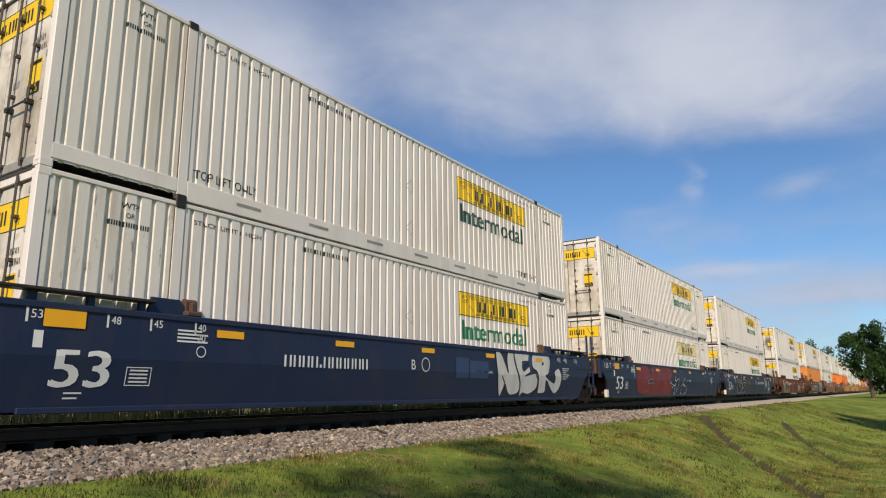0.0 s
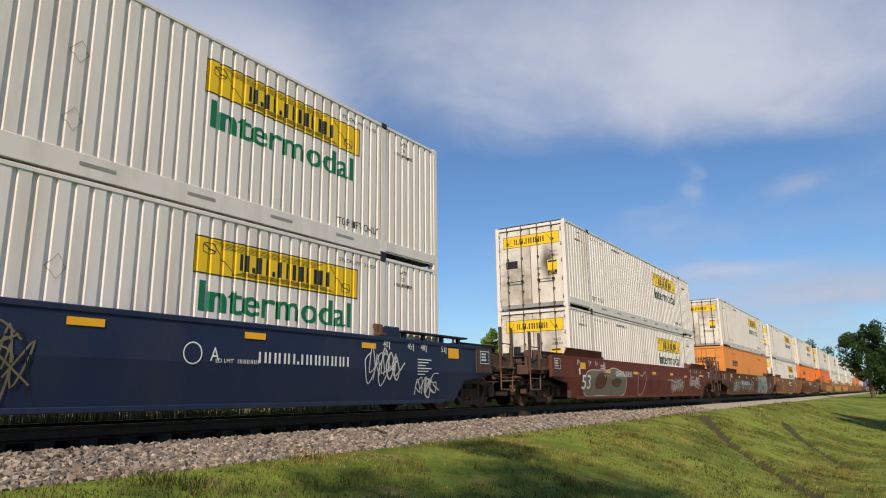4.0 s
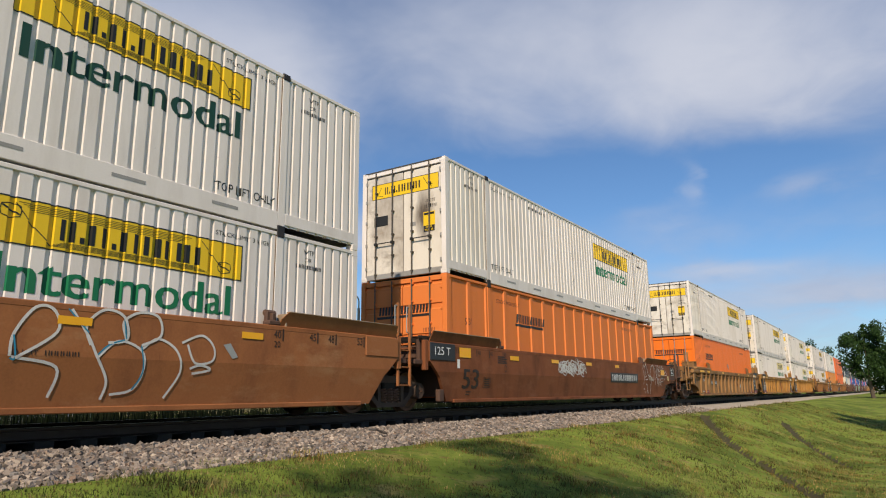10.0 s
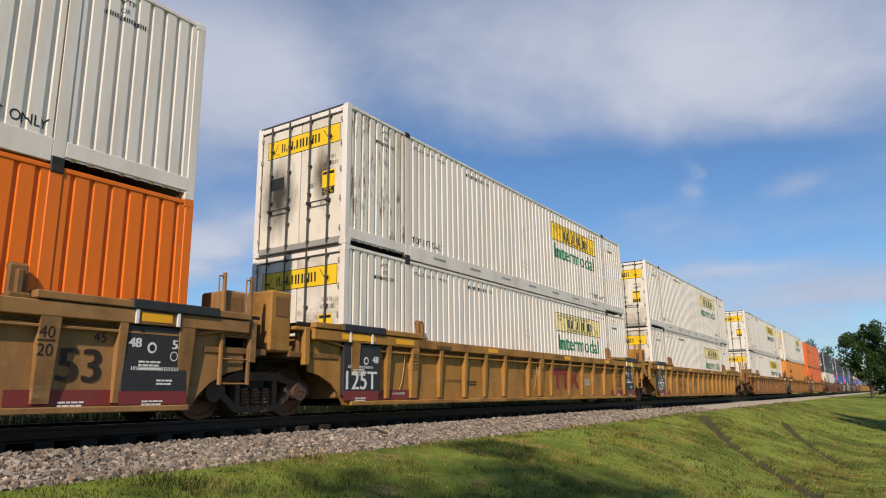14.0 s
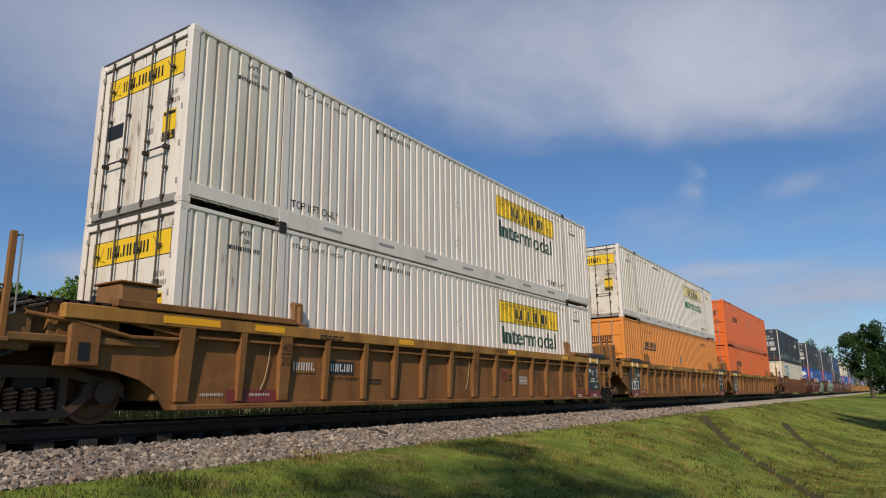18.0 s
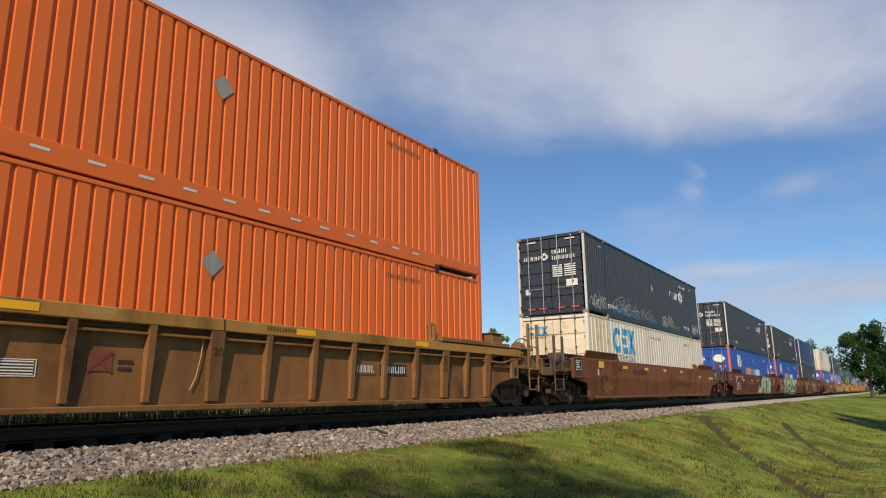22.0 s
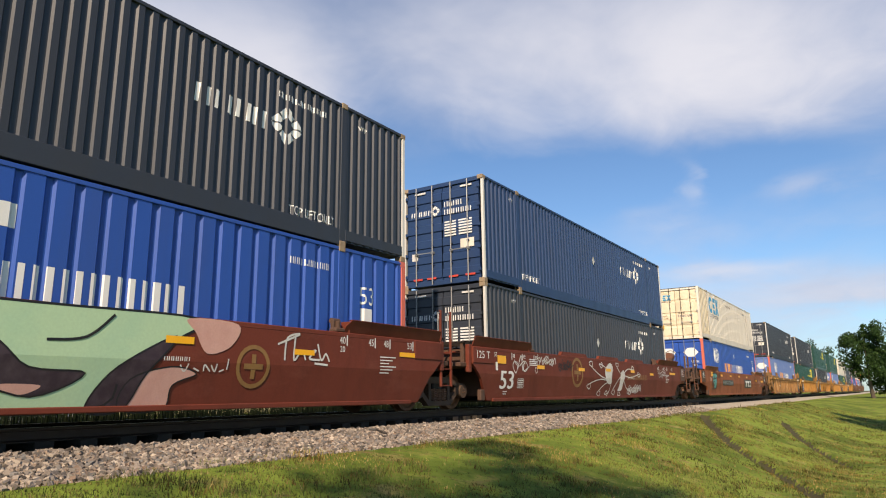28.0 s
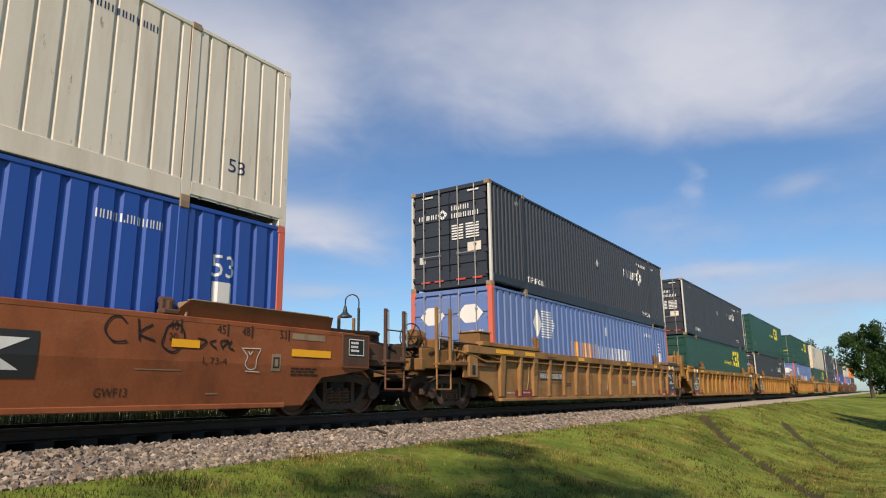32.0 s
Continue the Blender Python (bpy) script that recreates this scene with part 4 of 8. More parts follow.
        write(c, "notice", "TOP LIFT ONLY", 12.78, 0.42, 0.14, 1.22, INK, ribs, inner)
        write(c, "notice", "STACK LIMIT 3 HIGH", 12.84, 2.60, 0.07, 1.10, INK, ribs, inner)
        write(c, "notice", "TOP LIFT ONLY", 2.2, 0.42, 0.14, 1.22, INK, ribs, inner)
        write(c, "notice", "STACK LIMIT 3 HIGH", 2.25, 2.60, 0.07, 1.30, INK, ribs, inner)
        for y in (14.72, 1.12):
            write(c, "notice", "WTP", y, 2.60, 0.085, 0.26, INK, ribs, inner)
            write(c, "notice", "OR", y + 0.06, 2.47, 0.07, 0.13, INK, ribs, inner)
            part("notice_bar", on_side(bars([0.7] * 9, 0.07, 0.62), y - 0.18, 2.34, inner, ribs), INK, c)
        part("number_bar", on_side(bars([0.7] * 4 + [0.2] + [0.7] * 6, 0.085, 1.25, 0.25), 4.5, 2.58, inner, ribs), INK, c)
        d = stroke([(0, 0.16), (0.13, 0), (0.26, 0.16), (0.13, 0.32)], 0.012, True)
        part("placard_holder", on_side(d, 7.6, 1.55, inner, ribs, 0.008), POSTDIRT, c)
        d = stroke([(0, 0.16), (0.13, 0), (0.26, 0.16), (0.13, 0.32)], 0.012, True)
        part("placard_holder", on_side(d, 7.6, 0.6, inner, ribs, 0.008), POSTDIRT, c)
        sign = part("door_sign", on_end(panel(2.08, 0.40), -1.0, 2.14, 0.035, 0.002), SIGNY, c)
        part("border", on_end(outline(2.08, 0.40, 0.012), -1.0, 2.14, 0.035, 0.004), INK, sign)
        bm = stroke([(0.30, 0.3), (0.2, 0.1), (0.36, 0.06)], 0.014)
        stroke([(1.62, 0.34), (1.78, 0.1), (1.9, 0.14), (1.86, 0.06)], 0.014, False, bm)
        part("emblem_line", on_end(bm, -1.0, 2.14, 0.035, 0.004), INK, sign)
        part("emblem_bar", on_end(bars([0.62, 0.2, 0.8, 0.2, 0.9, 0.9, 0.9, 0.85], 0.19, 1.1, 0.3), -0.58, 2.24, 0.035, 0.006), INK, sign)
        part("number_bar", on_end(bars([0.7] * 4, 0.085, 0.26, 0.22), 0.70, 1.82, 0.035), INK, c)
        part("number_bar", on_end(bars([0.7] * 6, 0.085, 0.36, 0.22), 0.66, 1.68, 0.035), INK, c)
        part("sticker", on_end(panel(0.34, 0.36), 0.62, 1.22, 0.035, 0.003), SIGNY, c, "yellow turning warning sticker")
        bm = panel(0.30, 0.055)
        for v in bm.verts:
            v.co.y += 0.36
        part("warning_bar", on_end(bm, 0.64, 1.14, 0.035, 0.006), INK, c)
        part("warning_board", on_end(panel(0.32, 0.15), 0.63, 1.08, 0.035, 0.006), INK, c)
        part("warning_words", on_end(text_mesh("WIDE", 0.055, 0.2), 0.68, 1.165, 0.035, 0.009), SIGNY, c)
        part("warning_words", on_end(text_mesh("TURNS", 0.055, 0.25), 0.66, 1.095, 0.035, 0.009), SIGNY, c)
        part("sticker", on_end(panel(0.44, 0.26), -0.92, 1.42, 0.035, 0.004), INK, c, "black notice sticker")
        part("sticker", on_end(panel(0.17, 0.1), 0.22, 1.28, 0.035, 0.004), POSTDIRT, c, "grey plate")
    elif kind in ("orange", "amber", "red_orange", "pale"):
        y, z = (2.40, 1.80) if kind == "red_orange" else (3.55, 2.02) if kind == "pale" else (2.40, 1.86)
        slant = 0.12
        part("emblem_bar", on_side(bars([0.9, 0.9, 0.95, 0.95, 0.85, 0.3, 0.95, 0.85, 0.9], 0.235, 1.70, 0.38, slant), y, z, inner, ribs), INK, c)
        part("underline", on_side(panel(1.72, 0.07), y - 0.06, z - 0.10, inner, ribs), INK, c)
        write(c, "notice", "STACK 3 HIGH ONLY", 2.45, 2.45, 0.10, 1.25, BROWNINK, ribs, inner)
        write(c, "notice", "53'", 0.85, 1.75, 0.16, 0.25, BROWNINK, ribs, inner)
        part("number_bar", on_side(bars([0.7] * 10, 0.10, 1.2, 0.25), 12.3, 2.45, inner, ribs), BROWNINK, c)
        d = bmesh.new()
        d.faces.new([d.verts.new((a, b, 0)) for a, b in ((0.0, 0.20), (0.17, 0.0), (0.20, 0.0), (0.38, 0.19), (0.38, 0.21), (0.21, 0.40), (0.18, 0.40), (0.0, 0.23))])
        stroke([(0.10, 0.14), (0.27, 0.13)], 0.012, False, d)
        stroke([(0.08, 0.27), (0.28, 0.27)], 0.012, False, d)
        if kind != "pale":
            part("placard", on_side(d, 7.85, 1.86 if kind == "red_orange" else 1.33, inner + 0.01), POSTDIRT, c, "grey metal placard plate")
        if kind == "red_orange":
            bm = bmesh.new()
            for i in range(16):
                a = 2.4 + i * 0.72
                bm.faces.new([bm.verts.new((p, q, 0)) for p, q in ((a, 0), (a + 0.24, 0), (a + 0.24, 0.04), (a, 0.04))])
            part("reflector_bar", on_side(bm, 0.0, 0.19, HALF + 0.004), POSTW, c)
        part("emblem_bar", on_end(bars([0.9, 0.9, 0.95, 0.95, 0.85, 0.3, 0.95, 0.85, 0.9], 0.20, 1.55, 0.38, 0.1), -0.72, 2.02, 0.012), INK, c)
        part("underline", on_end(panel(1.58, 0.06), -0.78, 1.93, 0.012), INK, c)
        part("number_bar", on_end(bars([0.7] * 4, 0.10, 0.32, 0.25), 0.62, 1.55, 0.012), BROWNINK, c)
        part("number_bar", on_end(bars([0.7] * 6, 0.10, 0.46, 0.25), 0.55, 1.40, 0.012), BROWNINK, c)
        part("notice_bar", on_end(bars([0.7] * 8, 0.06, 0.5, 0.25), -0.9, 1.4, 0.012), BROWNINK, c)
    elif kind in ("black", "navy"):
        emblem_diamond(c, 10.75, 1.72, inner, ribs)
        write(c, "notice", "TOP LIFT ONLY", 12.79, 0.36, 0.16, 1.15, INKW, ribs, inner)
        write(c, "notice", "TOP LIFT ONLY", 2.2, 0.36, 0.16, 1.15, INKW, ribs, inner)
        part("number_bar", on_side(bars([0.7] * 4 + [0.2] + [0.7] * 6, 0.11, 1.2, 0.25), 12.43, 2.42, inner, ribs), INKW, c)
        for y in (1.45, 14.6):
            write(c, "notice", "WTP", y, 2.5, 0.10, 0.25, INKW, ribs, inner)
        d = bmesh.new()
        d.faces.new([d.verts.new((a, b, 0)) for a, b in ((0, 0.17), (0.13, 0), (0.26, 0.17), (0.13, 0.34))])
        part("placard", on_side(d, 7.7, 1.62, inner, None, 0.006), POSTW, c, "white diamond placard")
        emblem_diamond(c, -1.02, 2.02, 0.012, None, 0.42)
        part("number_bar", on_end(bars([0.7] * 4, 0.14, 0.55, 0.25), 0.08, 2.18, 0.012), INKW, c)
        part("number_bar", on_end(bars([0.7] * 6, 0.14, 0.85, 0.25), 0.08, 1.96, 0.012), INKW, c)
        bm = bmesh.new()
        for i in range(6):
            for a, b in ((0.05, 0.42), (0.50, 0.92)):
                bm.faces.new([bm.verts.new((p, q, 0)) for p, q in ((a, 0.075 * i), (b, 0.075 * i), (b, 0.075 * i + 0.04), (a, 0.075 * i + 0.04))])
        part("notice_bar", on_end(bm, 0.03, 1.35, 0.012), INKW, c)
        part("sticker", on_end(panel(0.42, 0.24), 0.58, 0.98, 0.012), CREAM, c, "cream weight plate")
        part("sticker", on_end(panel(0.2, 0.2), -1.0, 0.78, 0.012), POSTW, c, "pale square sticker")
        for x in (-0.95, -0.5, 0.2, 0.72):
            part("reflector", on_end(panel(0.3, 0.05), x, 0.22, 0.012, 0.006), TAPE, c, "red and white reflective tape")
        for x in (-0.9, 0.6):
            part("reflector", on_end(panel(0.36, 0.05), x, TALL - 0.24, 0.012, 0.006), POSTW, c, "white reflective tape")
    elif kind in ("cream", "green"):
        ink, word = (INKB, INKN) if kind == "cream" else (INKY, INKY)
        y0 = 2.42 if kind == "cream" else 11.3
        emblem_blocks(c, y0, 1.65, 2.5 if kind == "cream" else 2.0, 0.95, ink, inner, ribs)
        write(c, "lettering", "INTERMODAL", y0 + 0.13 if kind == "cream" else 8.6, 1.37 if kind == "cream" else 1.7, 0.22, 2.3, word, ribs, inner)
        write(c, "notice", "53", 0.86, 0.68, 0.22, 0.33, INKN if kind == "cream" else INKY, ribs, inner)
        write(c, "notice", "53", 14.9, 0.68, 0.22, 0.33, INKN if kind == "cream" else INKY, ribs, inner)
        part("number_bar", on_side(bars([0.7] * 4 + [0.2] + [0.7] * 6, 0.11, 1.1, 0.25), 12.4, 2.42, inner, ribs), INKN if kind == "cream" else INKY, c)
        bm = emblem_block_mesh(0.78, 0.30)
        part("emblem_bar", on_end(bm, -0.98, 2.22, 0.012), ink, c)
        part("lettering", on_end(text_mesh("INTERMODAL", 0.075, 0.78), -0.98, 2.10, 0.012), word, c)
        part("number_bar", on_end(bars([0.7] * 4, 0.12, 0.36, 0.25), 0.12, 1.42, 0.012), INK, c)
        part("number_bar", on_end(bars([0.7] * 6, 0.12, 0.75, 0.25), 0.12, 1.24, 0.012), word, c)
        if kind == "cream":
            write(c, "notice", "WARNING HIGH CUBE", 7.0, 2.42, 0.12, 1.55, BROWNINK, ribs, inner)
            d = stroke([(0, 0.17), (0.13, 0), (0.26, 0.17), (0.13, 0.34)], 0.014, True)
            part("placard_holder", on_side(d, 7.1, 1.5, inner, ribs, 0.008), RODDARK, c)
            part("lettering", on_end(text_mesh("WARNING", 0.09, 0.5), -0.98, 1.30, 0.012), BROWNINK, c)
            part("lettering", on_end(text_mesh("HIGH CUBE", 0.09, 0.55), -0.98, 1.16, 0.012), BROWNINK, c)
        part("sticker", on_end(panel(0.3, 0.26), -1.0, 0.6, 0.012), REFLECT, c, "orange hazard sticker")
    else:
        d = bmesh.new()
        d.faces.new([d.verts.new((a, b, 0)) for a, b in ((0, 0.4), (0.28, 0), (0.58, 0.4), (0.30, 0.82))])
        for i in range(11):
            z = 0.02 + i * 0.075
            a = 0.50 + 0.22 * (1 - abs(i - 5) / 5) * 0.3 + (0.12 if i > 5 else 0.0)
            d.faces.new([d.verts.new((p, q, 0)) for p, q in ((a, z), (1.50 - 0.05 * abs(i - 5), z), (1.50 - 0.05 * abs(i - 5), z + 0.035), (a, z + 0.035))])
        part("emblem_bar", on_side(d, 2.38, 1.70, inner, ribs), INKW, c)
        first = part("emblem_bar", on_side(bars([0.9, 0.9, 0.8, 0.85, 0.9], 0.50, 2.2, 0.32), 5.06, 1.24, inner, ribs), INKO, c)
        part("emblem_bar", on_side(bars([0.9, 0.85, 0.9, 0.8, 0.9, 0.85, 0.9, 0.9, 0.35, 0.95], 0.46, 3.35, 0.32), 7.45, 1.24, inner, ribs), INKW, c)
        write(c, "notice", "53", 14.72, 1.86, 0.34, 0.42, INKW, ribs, inner)
        part("notice_patch", on_side(panel(0.36, 0.38), 14.75, 1.40, inner, ribs), INKW, c)
        part("number_bar", on_side(bars([0.7] * 4 + [0.2] + [0.7] * 6, 0.12, 1.0, 0.25), 12.85, 2.38, inner, ribs), INKW, c)
        part("notice_patch", on_side(panel(0.26, 0.3), 8.2, 2.1, inner, ribs), INKW, c)
        for x in (-0.98, 0.22):
            h = bmesh.new()
            h.faces.new([h.verts.new((a, b, 0)) for a, b in ((0, 0.24), (0.24, 0), (0.58, 0), (0.80, 0.24), (0.58, 0.48), (0.24, 0.48))])
            part("emblem_hexagon", on_end(h, x, 1.95, 0.012), INKW, c)
        part("number_bar", on_end(bars([0.7] * 4, 0.13, 0.38, 0.25), 0.62, 1.62, 0.012), INKW, c)
        part("number_bar", on_end(bars([0.7] * 3, 0.1, 0.2, 0.25), 0.70, 1.45, 0.012), INKW, c)
    return c


def emblem_diamond(c, at, z, x, ribs, size=1.0):
    """A row of bars and an open diamond."""
    b = bars([0.9, 1.1, 0.95, 0.9], 0.32 * size, 1.42 * size, 0.26, 0.06)
    d = bmesh.new()
    q = [(0.41, 0.74), (0.82, 0.37), (0.41, 0.0), (0.0, 0.37)]
    mid = (0.41, 0.37)
    for i in range(4):
        a, e = q[i], q[(i + 1) % 4]
        lerp = [tuple(a[k] + (e[k] - a[k]) * t for k in (0, 1)) for t in (0.06, 0.46, 0.54, 0.94)]
        inn = [tuple(mid[k] + (p[k] - mid[k]) * 0.45 for k in (0, 1)) for p in lerp]
        for j in (0, 2):
            d.faces.new([d.verts.new((p[0] * size, p[1] * size, 0)) for p in (lerp[j], lerp[j + 1], inn[j + 1], inn[j])])
    for v in d.verts:
        v.co.x += 1.50 * size
        v.co.y -= 0.16 * size
    if ribs:
        part("emblem_bar", on_side(b, at, z, x, ribs), INKW, c)
        part("emblem_diamond", on_side(d, at, z, x, ribs), INKW, c)
    else:
        part("emblem_bar", on_end(b, at, z, x), INKW, c)
        part("emblem_diamond", on_end(d, at, z, x), INKW, c)


def emblem_block_mesh(w, h):
    """Three heavy shapes side by side: an open ring, three slabs, two crossed bars."""
    bm = bmesh.new()
    k = w / 2.6

    def arc(cx, cy, r0, r1, a0, a1, n=14):
        for i in range(n):
            t0, t1 = radians(a0 + (a1 - a0) * i / n), radians(a0 + (a1 - a0) * (i + 1) / n)
            bm.faces.new([bm.verts.new((cx + r * k * math.cos(t), cy + r * h / 1.0 * math.sin(t), 0)) for r, t in ((r0, t0), (r1, t0), (r1, t1), (r0, t1))])
    arc(0.48 * k, h / 2, 0.26, 0.50, 40, 320)
    for a, b, z0, z1 in ((1.10, 1.68, 0.74, 1.0), (1.02, 1.56, 0.37, 0.63), (1.10, 1.68, 0.0, 0.26)):
        bm.faces.new([bm.verts.new((p * k, q * h, 0)) for p, q in ((a, z0), (b, z0), (b, z1), (a, z1))])
    for a, b in ((1.75, 2.6), (2.6, 1.75)):
        d = 0.28
        lo, hi = a, b
        s = 1 if b > a else -1
        bm.faces.new([bm.verts.new((p * k, q * h, 0)) for p, q in ((lo, 0), (lo + s * d, 0), (hi, 1.0), (hi - s * d, 1.0))])
    return bm


def emblem_blocks(c, y, z, w, h, ink, x, ribs):
    part("emblem_bar", on_side(emblem_block_mesh(w, h), y, z, x, ribs), ink, c)


STREAKED = surface("rust_streaked_white_paint", (0.74, 0.69, 0.61), 0.55, dirty=0.6, dirt=(0.30, 0.22, 0.13), grain=0.06, rust=1.3, vary=0.22, bump=0.002, scale=1.6, streak=9.0)
DOORWHITE = surface("stained_white_door_paint", (0.70, 0.65, 0.56), 0.55, dirty=0.95, dirt=(0.17, 0.12, 0.075), grain=0.06, rust=0.6, vary=0.1, bump=0.002, scale=0.9, streak=1.6, worn=(0.20, 0.15, 0.10))
SOOTY = surface("sooty_white_door_paint", (0.72, 0.66, 0.56), 0.55, dirty=0.6, dirt=(0.30, 0.22, 0.13), grain=0.06, rust=0.6, bump=0.002, scale=0.9, streak=1.6, soot=(-0.62, 1.25, 0.55, 0.85, 0.97, (0.03, 0.023, 0.017)))
SCUFFED = surface("grey_scuffed_white_door_paint", (0.72, 0.66, 0.56), 0.55, dirty=0.5, dirt=(0.30, 0.22, 0.13), grain=0.06, rust=0.5, bump=0.002, scale=0.9, streak=1.6, soot=(-0.70, 0.9, 0.60, 1.0, 0.85, (0.26, 0.24, 0.22)))
STAINED = surface("smoke_stained_white_door_paint", (0.72, 0.66, 0.56), 0.55, dirty=0.5, dirt=(0.30, 0.22, 0.13), grain=0.06, rust=0.6, bump=0.002, scale=0.9, streak=1.6, soot=(0.62, 1.5, 0.28, 0.7, 0.95, (0.08, 0.055, 0.035)))
DOORCREAM = surface("stained_cream_door_paint", (0.74, 0.63, 0.45), 0.55, dirty=0.5, dirt=(0.30, 0.20, 0.11), grain=0.06, rust=0.9, vary=0.1, bump=0.002, scale=1.3, streak=2.5, worn=(0.42, 0.29, 0.16))
SEAMRUST = surface("rusty_seam", (0.20, 0.13, 0.08), 0.75, dirty=0.8, dirt=(0.06, 0.035, 0.02), grain=0.25, rust=0.8, streak=6.0, bump=0.003)
TANRUST = surface("rust_stained_casting", (0.30, 0.22, 0.14), 0.65, dirty=0.7, dirt=(0.10, 0.05, 0.028), grain=0.2, rust=0.6, bump=0.003, scale=4.0)
POSTDIRT = surface("grey_scuffed_paint", (0.30, 0.29, 0.27), 0.6, dirty=0.5, grain=0.1, bump=0.002)
RODDARK = surface("grimy_rod", (0.085, 0.072, 0.058), 0.5, 0.4, dirty=0.5, rust=0.3, bump=0.002)
BROWNINK = surface("brown_lettering", (0.17, 0.05, 0.02), 0.55, dirty=0.1, grain=0.05, bump=0.001)
TAPE = surface("red_reflective_tape", (0.55, 0.06, 0.04), 0.4, dirty=0.2, grain=0.05, bump=0.001)

# ---- well cars ----
WIDE = 1.53
WHEELS = []


def wheelset_mesh():
    if "wheelset" in MESHES:
        return MESHES["wheelset"]
    bm = bmesh.new()
    ring = [(0.08, 0.10), (0.08, 0.15), (0.055, 0.19), (0.05, 0.33), (0.075, 0.355), (0.075, 0.41), (-0.055, 0.425), (-0.065, 0.455), (-0.09, 0.45), (-0.09, 0.355), (-0.02, 0.33), (0.0, 0.19), (-0.08, 0.15), (-0.08, 0.10)]
    n = 32
    for side in (-1, 1):
        loops = []
        for i in range(n):
            a = 2 * math.pi * i / n
            loops.append([bm.verts.new((side * (0.755 + x), r * math.cos(a), r * math.sin(a))) for x, r in ring])
        for i in range(n):
            a, b = loops[i], loops[(i + 1) % n]
            for j in range(len(ring)):
                k = (j + 1) % len(ring)
                bm.faces.new((a[j], a[k], b[k], b[j]))
        rod((side * 0.62, 0, 0), (side * 1.16, 0, 0), 0.085, bm, 14)
        for i in range(3):
            a = 2 * math.pi * i / 3
            rod((side * 1.15, 0.05 * math.cos(a), 0.05 * math.sin(a)), (side * 1.185, 0.05 * math.cos(a), 0.05 * math.sin(a)), 0.016, bm, 6)
    rod((-0.7, 0, 0), (0.7, 0, 0), 0.08, bm, 14)
    bmesh.ops.recalc_face_normals(bm, faces=bm.faces)
    MESHES["wheelset"] = mesh_of("wheelset", bm, RUSTY)
    return MESHES["wheelset"]


def side_frame_mesh():
    if "side_frame" in MESHES:
        return MESHES["side_frame"]
    bm = bmesh.new()
    top = [(-1.17, 0.50), (-1.05, 0.60), (-0.70, 0.63), (-0.42, 0.74), (0.42, 0.74), (0.70, 0.63), (1.05, 0.60), (1.17, 0.50)]
    plate(top + [(1.17, 0.36), (1.08, 0.36), (1.04, 0.52), (0.74, 0.52), (0.44, 0.60), (-0.44, 0.60), (-0.74, 0.52), (-1.04, 0.52), (-1.08, 0.36), (-1.17, 0.36)], 0.93, 1.10, bm)
    plate([(-0.74, 0.36), (-0.44, 0.11), (0.44, 0.11), (0.74, 0.36), (0.74, 0.53), (0.64, 0.53), (0.62, 0.40), (0.40, 0.21), (-0.40, 0.21), (-0.62, 0.40), (-0.64, 0.53), (-0.74, 0.53)], 0.94, 1.09, bm)
    for s in (-1, 1):
        box(0.93, 1.09, s * 0.38 - 0.05, s * 0.38 + 0.05, 0.2, 0.62, 0.01, bm)
        rod((0.95, s * 0.89, 0.42), (1.17, s * 0.89, 0.42), 0.15, bm, 16)
        box(0.92, 1.10, s * 0.89 - 0.16, s * 0.89 + 0.16, 0.36, 0.56, 0.02, bm)
    MESHES["side_frame"] = mesh_of("side_frame", bm, GRIMELIGHT)
    return MESHES["side_frame"]


def spring_mesh():
    if "spring" in MESHES:
        return MESHES["spring"]
    bm = bmesh.new()
    turns, n = 5, 10
    pts = [(0.068 * math.cos(2 * math.pi * i / n), 0.068 * math.sin(2 * math.pi * i / n), 0.21 + 0.26 * i / (turns * n)) for i in range(turns * n + 1)]
    pipe(pts, 0.017, bm, 5)
    MESHES["spring"] = mesh_of("spring", bm, RUSTLIGHT)
    return MESHES["spring"]


def truck(car, y):
    """A four-wheeled truck under the car, its middle at y."""
    for s in (-1, 1):
        f = part("side_frame", side_frame_mesh(), None, car)
        f.location.y = y
        if s < 0:
            f.rotation_euler.z = math.pi
        for dy in (-0.21, 0.0, 0.21):
            g = part("spring", spring_mesh(), None, car)
            g.location = (s * 1.04, y + dy, 0.0)
    part("bolster", box(-1.05, 1.05, y - 0.2, y + 0.2, 0.46, 0.70, 0.03), GRIME, car)
    for dy in (-0.89, 0.89):
        w = part("wheelset", wheelset_mesh(), None, car)
        w.matrix_parent_inverse = Matrix.Translation((0, y + dy, 0.425))
        WHEELS.append(w)
    bm = box(-0.9, 0.9, y - 1.35, y - 1.28, 0.30, 0.42, 0.01)
    box(-0.9, 0.9, y + 1.28, y + 1.35, 0.30, 0.42, 0.01, bm)
    part("brake_beam", bm, GRIME, car)


def bx(f, x0, x1, y0, y1, z0, z1, bevel=0.01, bm=None):
    a, b = sorted((f(y0), f(y1)))
    return box(x0, x1, a, b, z0, z1, bevel, bm)


